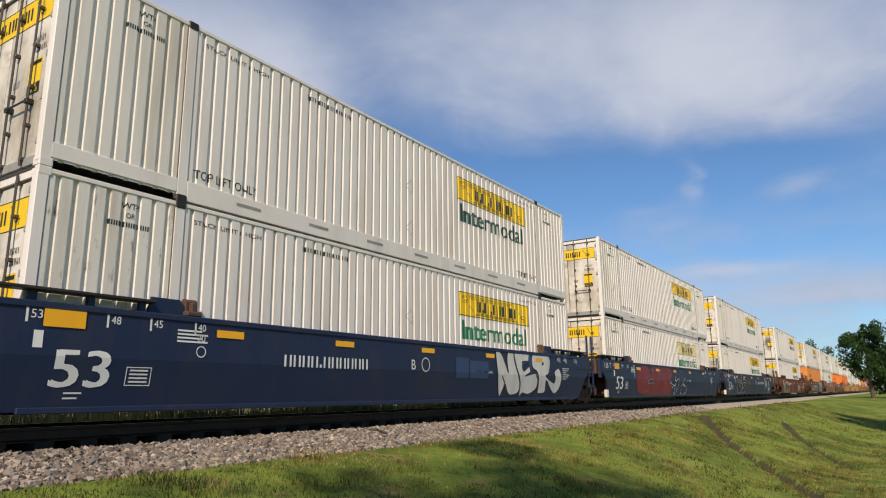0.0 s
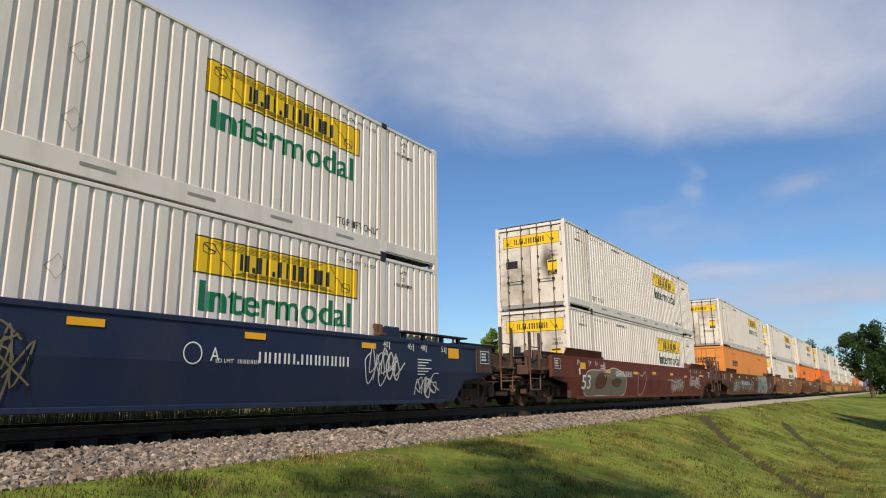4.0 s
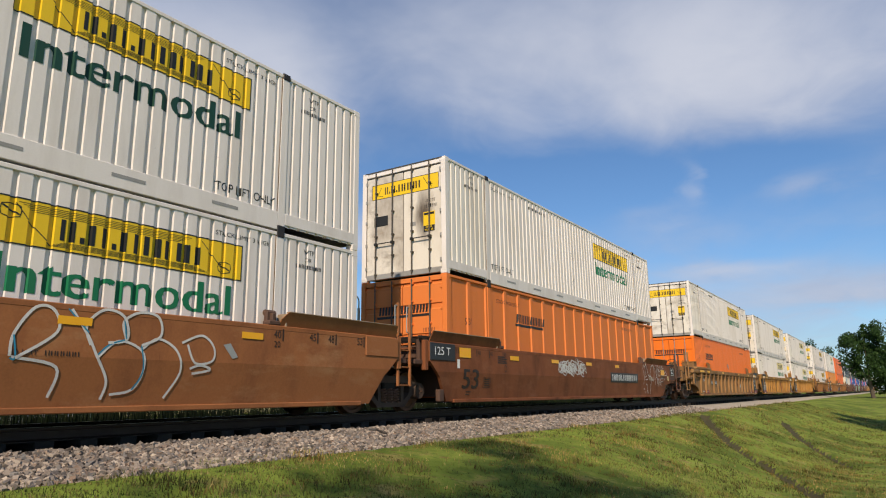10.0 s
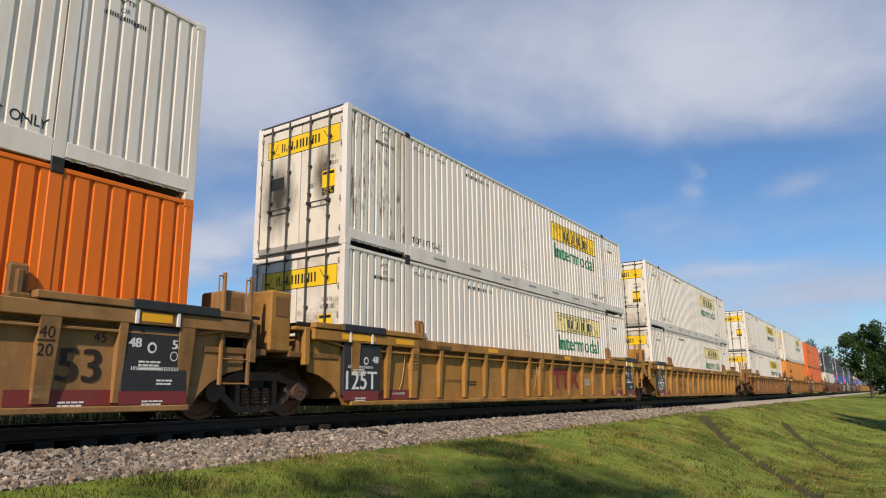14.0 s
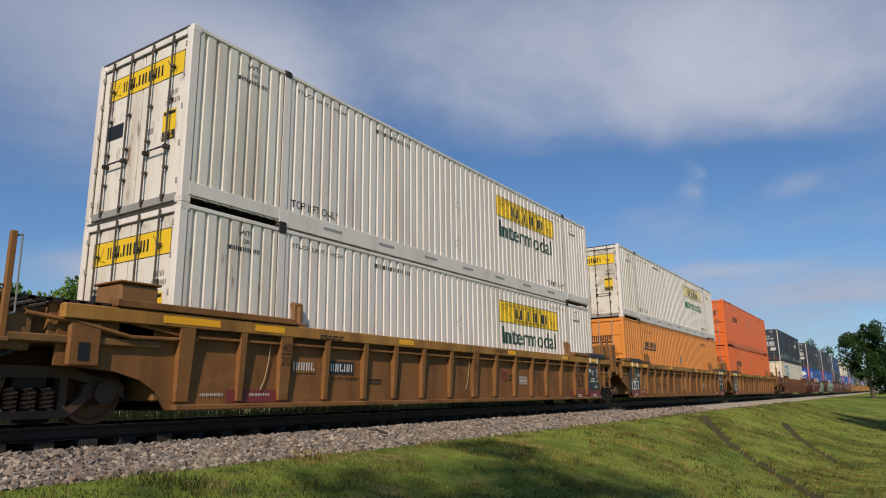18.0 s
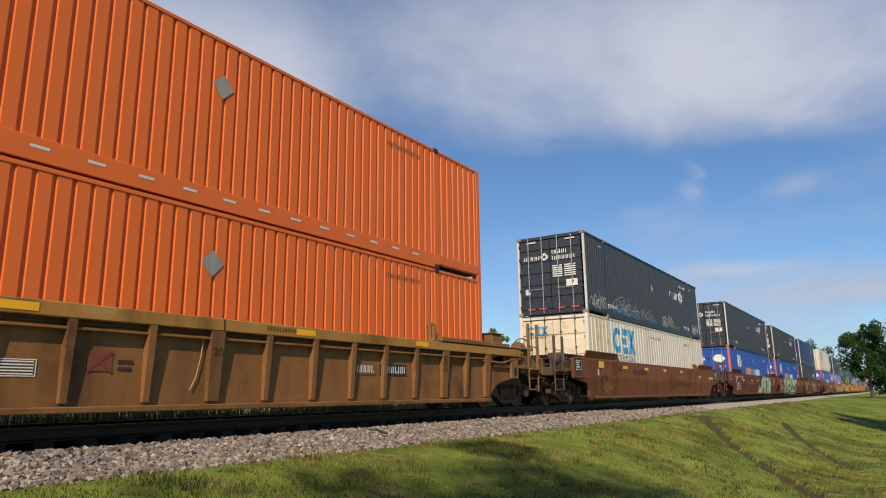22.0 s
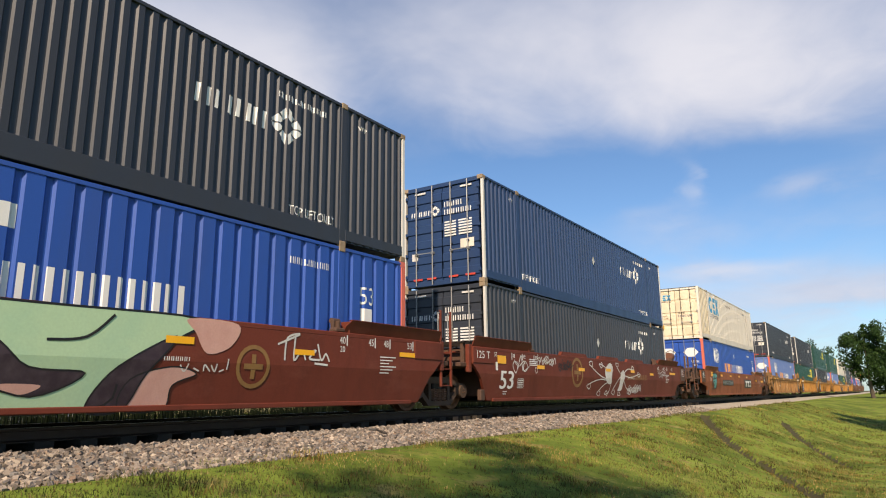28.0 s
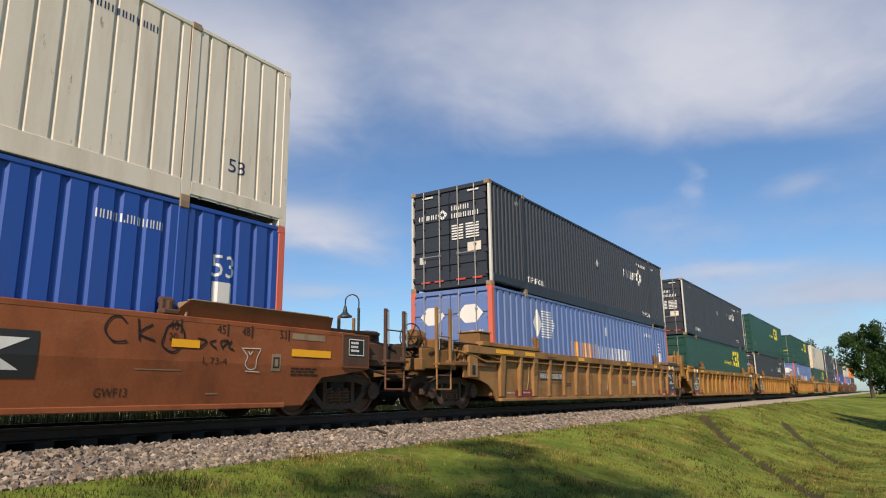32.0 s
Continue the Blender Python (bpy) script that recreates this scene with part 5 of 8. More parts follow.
def car_end(car, style, paint, kind, f, brake=False, number=False):
    """One end of a well car. f turns the distance out from the container's end into y; kind: coupled or joined."""
    frame_paint = paint
    far = 3.55 if kind == "C" else 1.75
    part("centre_sill", bx(f, -0.38, 0.38, 0.2, -far + 0.25, 0.66, 1.06, 0.02), DARKPAINT[paint.name], car)
    part("end_bulkhead", bx(f, -1.35, 1.35, -0.12, -0.26, 0.30, 1.48, 0.02), DARKPAINT[paint.name], car)
    if kind == "C":
        part("end_platform", bx(f, -1.46, 1.46, -0.26, -2.35, 1.00, 1.10, 0.015), DARKPAINT[paint.name], car)
        part("end_beam", bx(f, -1.40, 1.40, -3.18, -3.32, 0.86, 1.12, 0.02), DARKPAINT[paint.name], car)
        # gratings on brackets
        bm = bmesh.new()
        for i in range(9):
            bx(f, -1.42 + 0.0, 1.42, -0.72 - i * 0.2, -0.80 - i * 0.2, 1.50, 1.53, 0, bm)
        for x in (-1.42, -0.5, 0.5, 1.38):
            bx(f, x, x + 0.04, -0.68, -2.46, 1.49, 1.54, 0, bm)
        part("running_board", bm, GRIME, car)
        for y in (-0.8, -1.6, -2.3):
            for x in (-1.36, 1.26):
                part("bracket", bx(f, x, x + 0.1, y, y - 0.12, 1.08, 1.50, 0.01), DARKPAINT[paint.name], car)
        dim = DARKPAINT[paint.name]
        for s in (-1, 1):
            x = s * 1.44
            pa, pb, pz = (-2.62, -3.22, 2.04) if style == "smooth" else (-2.25, -2.80, 2.26)
            tone = dim if style == "smooth" else paint
            for y in (pa, pb):
                part("hand_post", box(x - 0.03, x + 0.03, f(y) - 0.036, f(y) + 0.036, 0.92, pz, 0.008), tone, car)
                if s > 0:
                    part("grab_rail", pipe([(x, f(y), pz - 0.06), (x, f(y) + 0.10, pz - 0.03), (x, f(y) + 0.11, 1.32), (x, f(y), 1.28)], 0.011), STEEL, car)
            if s > 0:
                part("stirrup", pipe([(x, f(pa), 1.0), (x, f(pa), 0.46), (x, f(pb), 0.46), (x, f(pb), 1.0)], 0.020), RUSTPOST if style == "smooth" else tone, car)
                part("step_rung", rod((x, f(pa), 0.76), (x, f(pb), 0.76), 0.014), RUSTPOST, car)
                part("cross_rail", rod((x, f(pa), 1.62), (x, f(pb), 1.62), 0.014), tone, car)
            part("end_step", bx(f, x - 0.12, x + 0.10, pa + 0.04, pb - 0.04, 0.98, 1.03, 0.008), dim, car)
            part("end_skirt", bx(f, min(s * 1.30, s * 1.38), max(s * 1.30, s * 1.38), -1.9, -3.3, 0.90, 1.34, 0.02), dim, car)
            part("gusset", plate([(f(-1.25), 1.10), (f(-1.25), 1.50), (f(-2.5), 1.34), (f(-2.5), 1.10)], s * 1.18, s * 1.26), dim, car)
        part("air_pipe", pipe([(1.12, f(-1.3), 1.42), (1.16, f(-1.9), 1.36), (1.34, f(-2.3), 1.40), (1.38, f(-3.0), 1.22), (0.9, f(-3.3), 1.15)], 0.032, None, 7), GRIME, car)
        part("air_pipe", pipe([(1.30, f(-2.0), 0.92), (1.42, f(-2.3), 0.80), (1.40, f(-2.9), 0.72), (0.6, f(-3.35), 0.70)], 0.026, None, 7), DARK, car)
        part("valve_box", bx(f, 0.9, 1.36, -2.15, -2.55, 1.30, 1.58, 0.04), dim, car)
        part("cover_plate", bx(f, -1.2, 1.2, -2.5, -3.2, 1.34, 1.38, 0.01), GRIME, car)
        # coupler
        part("draft_box", bx(f, -0.30, 0.30, -2.3, -3.30, 0.70, 1.02, 0.02), DARKPAINT[paint.name], car)
        bm = bx(f, -0.09, 0.09, -3.2, -3.55, 0.78, 0.95, 0.02)
        bx(f, -0.17, 0.16, -3.50, -3.78, 0.70, 1.02, 0.05, bm)
        part("coupler", bm, GRIME, car)
        part("air_hose", pipe([(0.35, f(-3.3), 0.72), (0.38, f(-3.5), 0.5), (0.34, f(-3.62), 0.36), (0.2, f(-3.74), 0.34)], 0.025), DARK, car)
        bm = pipe([(0.9, f(-0.3), 0.92), (1.1, f(-1.1), 1.22), (0.9, f(-2.1), 1.22), (0.6, f(-2.9), 0.92)], 0.028)
        part("brake_pipe", bm, DARKPAINT[paint.name], car)
        part("air_tank", rod((-0.3, f(-1.0), 1.28), (-0.3, f(-2.0), 1.28), 0.19, None, 14), DARKPAINT[paint.name], car)
        part("valve", box(0.25, 0.75, min(f(-1.0), f(-1.4)), max(f(-1.0), f(-1.4)), 1.1, 1.42, 0.03), DARK, car)
        if brake:
            yw, zw = (f(-2.42), 2.02) if style == "smooth" else (f(-2.98), 1.62)
            bm = bmesh.new()
            pipe([(0.86 + 0.29 * math.cos(a / 18 * 6.2832), yw, zw + 0.29 * math.sin(a / 18 * 6.2832)) for a in range(19)], 0.014, bm)
            for i in range(6):
                a = i / 6 * 6.2832
                rod((0.86, yw, zw), (0.86 + 0.28 * math.cos(a), yw, zw + 0.28 * math.sin(a)), 0.011, bm, 5)
            part("brake_wheel", bm, GRIME, car)
            if style == "smooth":
                part("brake_gear", rod((0.86, f(-2.05), zw), (0.86, f(-2.38), zw), 0.19, None, 16), RUSTPOST, car)
                part("brake_stand", bx(f, 0.70, 1.02, -1.95, -2.2, 1.1, 1.95, 0.04), dim, car)
                part("brake_cylinder", rod((0.80, f(-0.95), 1.80), (0.80, f(-1.95), 1.80), 0.14, None, 16), RUSTPOST, car)
                part("cylinder_bracket", bx(f, 0.66, 0.94, -1.0, -1.2, 1.4, 1.72, 0.02), dim, car)
            else:
                part("brake_gear", rod((0.86, f(-2.62), zw), (0.86, f(-2.94), zw), 0.17, None, 16), dim, car)
                part("brake_stand", bx(f, 0.70, 1.02, -2.45, -2.70, 1.1, 1.60, 0.04), dim, car)
        if style == "ribbed":
            tower = part("corner_box", bx(f, 0.80, 1.40, -0.31, -0.87, 1.06, 1.84, 0.03), dim, car)
            part("box_lid", bx(f, 0.77, 1.43, -0.28, -0.90, 1.84, 1.87, 0.01), paint, tower)
            for s in (-1, 1):
                bracket = part("end_bracket", bx(f, min(s * 1.42, s * 1.50), max(s * 1.42, s * 1.50), -1.12, -1.52, 0.73, 1.27, 0.02), paint, car)
                part("bracket_slot", bx(f, min(s * 1.495, s * 1.506), max(s * 1.495, s * 1.506), -1.26, -1.40, 0.80, 1.02, 0.0), INK, bracket)
            part("brace_pipe", pipe([(1.47, f(0.3), 1.14), (1.48, f(-0.7), 1.12), (1.48, f(-1.4), 1.26), (1.40, f(-2.0), 1.34)], 0.03, None, 7), paint, car)
        truck(car, f(-1.69))
    else:
        part("end_platform", bx(f, -1.42, 1.42, -0.26, -1.45, 0.98, 1.08, 0.015), DARKPAINT[paint.name], car)
        bm = bmesh.new()
        for i in range(6):
            bx(f, -1.42, 1.42, -0.05 - i * 0.22, -0.13 - i * 0.22, 1.55, 1.58, 0, bm)
        for x in (-1.42, -0.4, 0.4, 1.38):
            bx(f, x, x + 0.04, 0.0, -1.28, 1.54, 1.59, 0, bm)
        part("running_board", bm, GRIME, car)
        for y in (-0.35, -1.1):
            for x in (-1.36, 1.26):
                part("bracket", bx(f, x, x + 0.1, y, y - 0.1, 1.06, 1.55, 0.01), DARKPAINT[paint.name], car)
        part("joint_casting", bx(f, -0.42, 0.42, -1.2, -1.8, 0.62, 0.98, 0.06), GRIME, car)
        for s in (-1, 1):
            x = s * 1.44
            part("end_frame", bx(f, x - 0.05, x + 0.05, -1.05, -1.17, 0.86, 1.5, 0.01), paint, car)
            if f(0) > 5:
                la, lb = (-1.12, -1.52) if style == "smooth" else (-0.54, -1.06)
                if style == "ribbed" and s > 0:
                    part("step_panel", bx(f, x - 0.03, x - 0.01, la - 0.03, lb + 0.03, 1.26, 1.56, 0.0), paint, car)
                for y in (la, lb):
                    part("hand_post", box(x - 0.026, x + 0.026, f(y) - 0.024, f(y) + 0.024, 0.52, 2.20, 0.006), paint, car)
                    if s > 0:
                        part("grab_rail", pipe([(x, f(y), 2.14), (x, f(y) - 0.10, 2.14), (x, f(y) - 0.10, 1.62), (x, f(y), 1.60)], 0.012), STEEL if style == "smooth" else paint, car)
                for z in (0.54, 0.90, 1.24) if s > 0 else ():
                    part("step_rung", rod((x, f(la), z), (x, f(lb), z), 0.015), paint, car)
        part("brake_pipe", pipe([(1.2, f(-0.28), 1.22), (1.3, f(-0.7), 1.2), (1.0, f(-1.2), 0.95), (0.5, f(-1.7), 0.9)], 0.026), DARK, car)
        part("brake_pipe", pipe([(1.25, f(-0.28), 1.34), (1.05, f(-0.9), 1.36), (0.8, f(-1.5), 1.3), (0.4, f(-1.75), 1.25)], 0.02), paint, car)


def well_car(style, paint, near, far, label):
    car = thing("well_car", Matrix(), label, "railway wagon", "wagons of the train")
    low = lambda y: y
    high = lambda y: LONG - y

    def end_outline(kind):
        """The side's outer end, from the top down to the foot of the slope."""
        if style == "ribbed":
            if kind == "C":
                return [(-1.62, 1.46), (-1.62, 0.74), (-1.30, 0.72), (-0.85, 0.68), (-0.50, 0.58), (-0.25, 0.42), (-0.08, 0.18)]
            return [(-1.0, 1.46), (-1.0, 0.76), (-0.72, 0.70), (-0.42, 0.56), (-0.22, 0.38), (-0.08, 0.18)]
        if kind == "C":
            return [(-2.0, 1.44), (-2.0, 0.82), (-1.30, 0.72), (-0.80, 0.66), (-0.42, 0.20)]
        return [(-1.03, 1.44), (-1.03, 1.06), (-0.62, 0.72), (-0.26, 0.20)]
    a, b = end_outline(near), end_outline(far)
    shape = a + [(LONG - y, z) for y, z in reversed(b)]
    for s in (1, -1):
        if style == "smooth":
            x0, x1 = 1.44, 1.51
        else:
            x0, x1 = 1.36, 1.40
        part("side_wall", fold(plate(shape, s * x0, s * x1)) if style == "smooth" else plate(shape, s * x0, s * x1), paint, car)
        # top and bottom chords
        chord = (1.38, WIDE, 1.30, 1.485) if style == "ribbed" else (1.38, WIDE if paint is CARBLUE else 1.514, 1.385, 1.47)
        xa, xb = sorted((s * chord[0], s * chord[1]))
        part("top_chord", box(xa, xb, -0.99 if near == "A" else -1.62, LONG + (0.99 if far == "A" else 1.62), chord[2], chord[3], 0.012), CHORD.get(paint.name, paint), car)
        xa, xb = sorted((s * 1.38, s * 1.52))
        part("bottom_chord", box(xa - s * (0.07 if style == "smooth" else 0), xb - s * (0.07 if style == "smooth" else 0), 0.0, LONG, 0.17, 0.25, 0.012), paint, car)
        # raised guards near the ends
        for f, kind in ((low, near), (high, far)):
            if style == "smooth":
                g0, g1 = (-1.0, 2.1) if paint is not CARBLUE else (1.55, 2.15)
                y0, y1 = sorted((f(g0), f(g1)))
                out = [(y0, 1.47), (y0 + 0.04, 1.70), (y1 - 0.12, 1.70), (y1, 1.58), (y1, 1.47)] if f is low else [(y0, 1.47), (y0, 1.58), (y0 + 0.12, 1.70), (y1 - 0.04, 1.70), (y1, 1.47)]
                bm = plate(out, s * 1.36, s * 1.40) if paint is CARBLUE else plate(out, s * 1.45, s * 1.475)
                if paint is not CARBLUE:
                    for v in bm.verts:
                        v.co.x += s * (v.co.z - 1.47) * 0.42
                part("side_guard", bm, paint, car)
                if paint is CARBLUE:
                    part("side_grating", bx(f, min(s * 1.30, s * 1.52), max(s * 1.30, s * 1.52), -0.9, 1.6, 1.60, 1.64, 0.008), DARK, car)
                    for y in (-0.7, 0.0, 0.7, 1.4):
                        part("bracket", bx(f, min(s * 1.36, s * 1.44), max(s * 1.36, s * 1.44), y, y + 0.09, 1.46, 1.61, 0.008), paint, car)
                else:
                    inner = (y0 + 0.10, y0 + 0.14) if f is high else (y1 - 0.14, y1 - 0.10)
                    bm = box(min(s * 1.30, s * 1.50), max(s * 1.30, s * 1.50), inner[0], inner[1], 1.46, 1.68, 0.008)
                    box(min(s * 1.47, s * 1.578), max(s * 1.47, s * 1.578), y0 + 0.14, y1 - 0.14, 1.694, 1.712, 0.004, bm)
                    part("guard_gusset", bm, TANRUST if paint is BROWN else paint, car)
            else:
                y0, y1 = sorted((f(-0.98), f(2.18)))
                xa, xb = sorted((s * 1.34, s * 1.55))
                part("side_guard", box(xa, xb, y0, y1, 1.50, 1.60, 0.012), paint, car)
            # the upright guide at the inner end of the guard
            if s > 0:
                tall = 0.42 if style == "ribbed" else 0.24
                y = f(2.34) if style == "ribbed" else f(2.22)
                bm = box(1.33, 1.41, y - 0.11, y + 0.11, 1.47, 1.47 + tall, 0.02)
                box(1.33, 1.50, y - 0.13, y + 0.13, 1.47, 1.55, 0.02, bm)
                box(1.36, 1.47, y - 0.04, y + 0.04, 1.50, 1.47 + tall * 0.85, 0.015, bm)
                rod((1.35, y - 0.10, 1.44 + tall), (1.35, y + 0.10, 1.44 + tall), 0.05, bm, 10)
                part("container_guide", bm, DARKPAINT[paint.name], car)
        # upright ribs
        if style == "ribbed":
            middle = [7.30, 8.08, 8.79] if near == far else [7.0, 8.06, 9.06]
            for i, y in enumerate([0.12, 1.12, 2.0, 2.98, 4.02, 4.95, 5.92] + middle + [10.10, 11.10, 12.05, 13.08, 14.18, 15.1, 16.05]):
                w = 0.12 if i in (0, 2, 8, 14, 16) else 0.055
                bm = bmesh.new()
                q = [(y - w, 1.31), (y + w, 1.31), (y + w * 0.8, 0.29), (y - w * 0.8, 0.29)]
                lo = [bm.verts.new((s * 1.39, p, z)) for p, z in q]
                hi = [bm.verts.new((s * (1.525 if z > 1 else 1.465), p, z)) for p, z in q]
                bm.faces.new(lo)
                bm.faces.new(hi[::-1])
                for j in range(4):
                    bm.faces.new((lo[j], hi[j], hi[(j + 1) % 4], lo[(j + 1) % 4]))
                bmesh.ops.recalc_face_normals(bm, faces=bm.faces)
                if s > 0:
                    part("rib", bm, paint, car)
                else:
                    bm.free()
            part("brake_pipe", pipe([(s * 1.47, -0.9, 1.34), (s * 1.47, 0.1, 1.18), (s * 1.475, 15.9, 1.19), (s * 1.47, 16.8, 1.32)], 0.022), paint, car)
            if s > 0:
                part("conduit", pipe([(1.445, 0.2, 1.265), (1.445, 5.6, 1.25), (1.445, 10.8, 1.262), (1.445, 15.9, 1.25)], 0.016, None, 5), GRIMYBROWN, car)
    # floor of the well and cross beams
    part("floor", box(-1.38, 1.38, 0.0, LONG, 0.17, 0.215), GRIME, car)
    # boxes on the outer ends of the sides
    for f, kind in ((low, near), (high, far)):
        if style == "smooth":
            if kind == "C":
                y0, y1 = sorted((f(-2.0), f(-1.26)))
                b0 = part("end_box", box(1.50, 1.535, y0, y1, 0.84, 1.455, 0.012), DARKPAINT[paint.name], car)
                part("frame", on_side(outline(0.74, 0.615, 0.03), y0, 0.84, 1.537), paint, b0)
                part("stencil_board", on_side(panel(0.42, 0.30), y0 + 0.16, 1.06, 1.537, None, 0.006), INK if paint is BROWN else paint, b0)
                part("board_line", on_side(outline(0.42, 0.30, 0.016), y0 + 0.16, 1.06, 1.537, None, 0.010), INKW, b0)
                part("notice_bar", on_side(text_rows(3, 0.26, 0.07), y0 + 0.22, 1.27, 1.537, None, 0.010), INKW, b0)
            else:
                y0, y1 = sorted((f(-1.03), f(-0.03)))
                b0 = part("end_box", box(1.50, 1.528, y0, y1, 1.08, 1.455, 0.01), INKPLATE if f is low and paint in (BROWN, UMBER) else paint, car)
                if f is low:
                    part("lettering", on_side(text_mesh("125 T", 0.17, 0.62), y0 + 0.17, 1.20, 1.53), INKW, b0)
        else:
            y0, y1 = sorted((f(0.05), f(1.02))) if f is high else (-0.19, 0.88)
            if kind == "A":
                b0 = part("end_box", box(1.40, 1.49, y0, y1, 0.35, 1.29, 0.012), INKPLATE, car)
                ring_ = [(0.07 * math.cos(a / 16 * 6.2832), 0.075 * math.sin(a / 16 * 6.2832)) for a in range(16)]
                seal = (y0 + 0.40, 1.0) if f is high else (y0 + 0.62, 0.98)
                part("seal", on_side(area_of(ring_), seal[0], seal[1], 1.492), INKW, b0)
                part("seal_centre", on_side(area_of([(p * 0.6, q * 0.6) for p, q in ring_]), seal[0], seal[1], 1.496), INK, b0)
                for words, u, v, h in ((("48", 0.06, 1.0, 0.12), ("53", 0.70, 1.0, 0.12)) if f is high else (("48", 0.80, 0.95, 0.12), ("125T", 0.06, 0.46, 0.33))):
                    for k in (0.0, 0.018):
                        part("lettering", on_side(text_mesh(words, h, 0.86 if h > 0.2 else 0.17), y0 + u + k, v, 1.492 + k * 0.1), INKW, b0)
                part("notice_bar", on_side(text_rows(3, 0.40, 0.045), y0 + (0.22 if f is high else 0.25), 0.80, 1.492), INKW, b0)
                part("notice_bar", on_side(bars([0.8] * 14, 0.05, 0.70, 0.3), y0 + 0.12, 0.70 if f is high else 0.84, 1.492), INKW, b0)
                part("notice_bar", on_side(text_rows(2, 0.30, 0.045), y0 + 0.5, 0.56 if f is high else 0.40, 1.492), INKW, b0)
                if f is high:
                    part("stencil_ring", on_side(stroke([(0.055 * math.cos(a / 14 * 6.2832), 0.06 * math.sin(a / 14 * 6.2832)) for a in range(14)], 0.012, True), y0 + 0.74, 0.90, 1.492), INKW, b0)
                cap = (LONG - 0.98, LONG + 0.40) if f is high else (-0.25, 0.95)
                part("guard_cap", box(1.34, 1.565, cap[0], cap[1], 1.49, 1.625, 0.015), INKPLATE, car)
                for u in (0.10, 0.72):
                    part("cap_bracket", box(1.50, 1.552, y0 + u, y0 + u + 0.05, 1.30, 1.49, 0.005), INKW, car)
                part("reflector", on_side(panel(0.46, 0.12), y0 + 0.19, 1.34, WIDE, None, 0.007), REFLECT, car)
                tall = (-0.62, -1.02, 1.95) if f is high else (-1.42, -1.88, 2.06)
                tower = part("corner_box", bx(f, 0.78, 1.40, tall[0], tall[1], 1.06, tall[2], 0.03), paint, car)
                part("box_recess", bx(f, 1.395, 1.408, tall[0] - 0.08, tall[1] + 0.10, tall[2] - 0.42, tall[2] - 0.10, 0.0), DARKPAINT[paint.name], tower)
                part("cover_plate", bx(f, 1.0, 1.47, -0.45, -1.05 if f is high else -1.40, 1.44, 1.50, 0.01), paint, car)
                part("red_stripe", on_side(panel(1.0, 0.17), y0 - 0.02, 0.262, 1.50, None, 0.004), REDSTRIPE, car)
                part("notice_bar", on_side(text_rows(3, 0.38, 0.04), y0 + 0.30, 0.29, 1.506), INKW, car)
                if f is high:
                    for k in (0.0, 0.03):
                        part("stencil", on_side(text_mesh("53", 0.40, 0.52), LONG - 1.80 + k, 0.55, 1.405 + k * 0.1), BROWNBLACK, car)
                    part("stencil", on_side(text_mesh("45", 0.13, 0.17), LONG - 1.38, 1.04, 1.405), BROWNBLACK, car)
                    part("red_stripe", on_side(panel(1.30, 0.19), LONG - 2.35, 0.262, 1.405), REDSTRIPE, car)
                    part("notice_bar", on_side(text_rows(3, 0.40, 0.04), LONG - 1.75, 0.29, 1.411), INKW, car)
                else:
                    part("stencil", on_side(text_mesh("45", 0.13, 0.17), 1.02, 1.0, 1.405), BROWNBLACK, car)
            for v, words in ((1.05, "40"), (0.84, "20")):
                part("stencil", on_rib(text_mesh(words, 0.14, 0.18), f(2.0) - 0.09, v), BROWNBLACK, car)
            part("stencil", on_rib(panel(0.2, 0.02), f(2.0) - 0.10, 1.01), BROWNBLACK, car)
    x = 1.512 if style == "smooth" else 1.405
    marks(car, style, paint, x, near, far)
    car_end(car, style, paint, near, low, near == "C" and far == "A" and paint in (UMBER, YELLOW, CARBLUE, BROWN))
    car_end(car, style, paint, far, high, far == "C" and near == "A" and paint in (MAROON, OCHRE))
    if near == "A":
        truck(car, -1.82)
    return car


BEND = 0.84


def fold(bm):
    """The lower half of a smooth side leans inwards below a crease."""
    bmesh.ops.bisect_plane(bm, geom=bm.verts[:] + bm.edges[:] + bm.faces[:], dist=1e-5, plane_co=(0, 0, BEND), plane_no=(0, 0, 1))
    for v in bm.verts:
        if v.co.z < BEND:
            v.co.x -= math.copysign((BEND - v.co.z) * 0.15, v.co.x)
    return bm


def on_car(bm, y, z, x, lift=0.004, smooth=True):
    """Paint on a wagon's side."""
    bm = on_side(bm, y, z, x, None, lift)
    return fold(bm) if smooth else bm


def on_rib(bm, y, z):
    """Paint on a rib, whose face leans in towards its foot."""
    bm = on_side(bm, y, z, 0.0)
    for v in bm.verts:
        v.co.x += 1.465 + 0.06 * (v.co.z - 0.29) / 1.02
    return bm


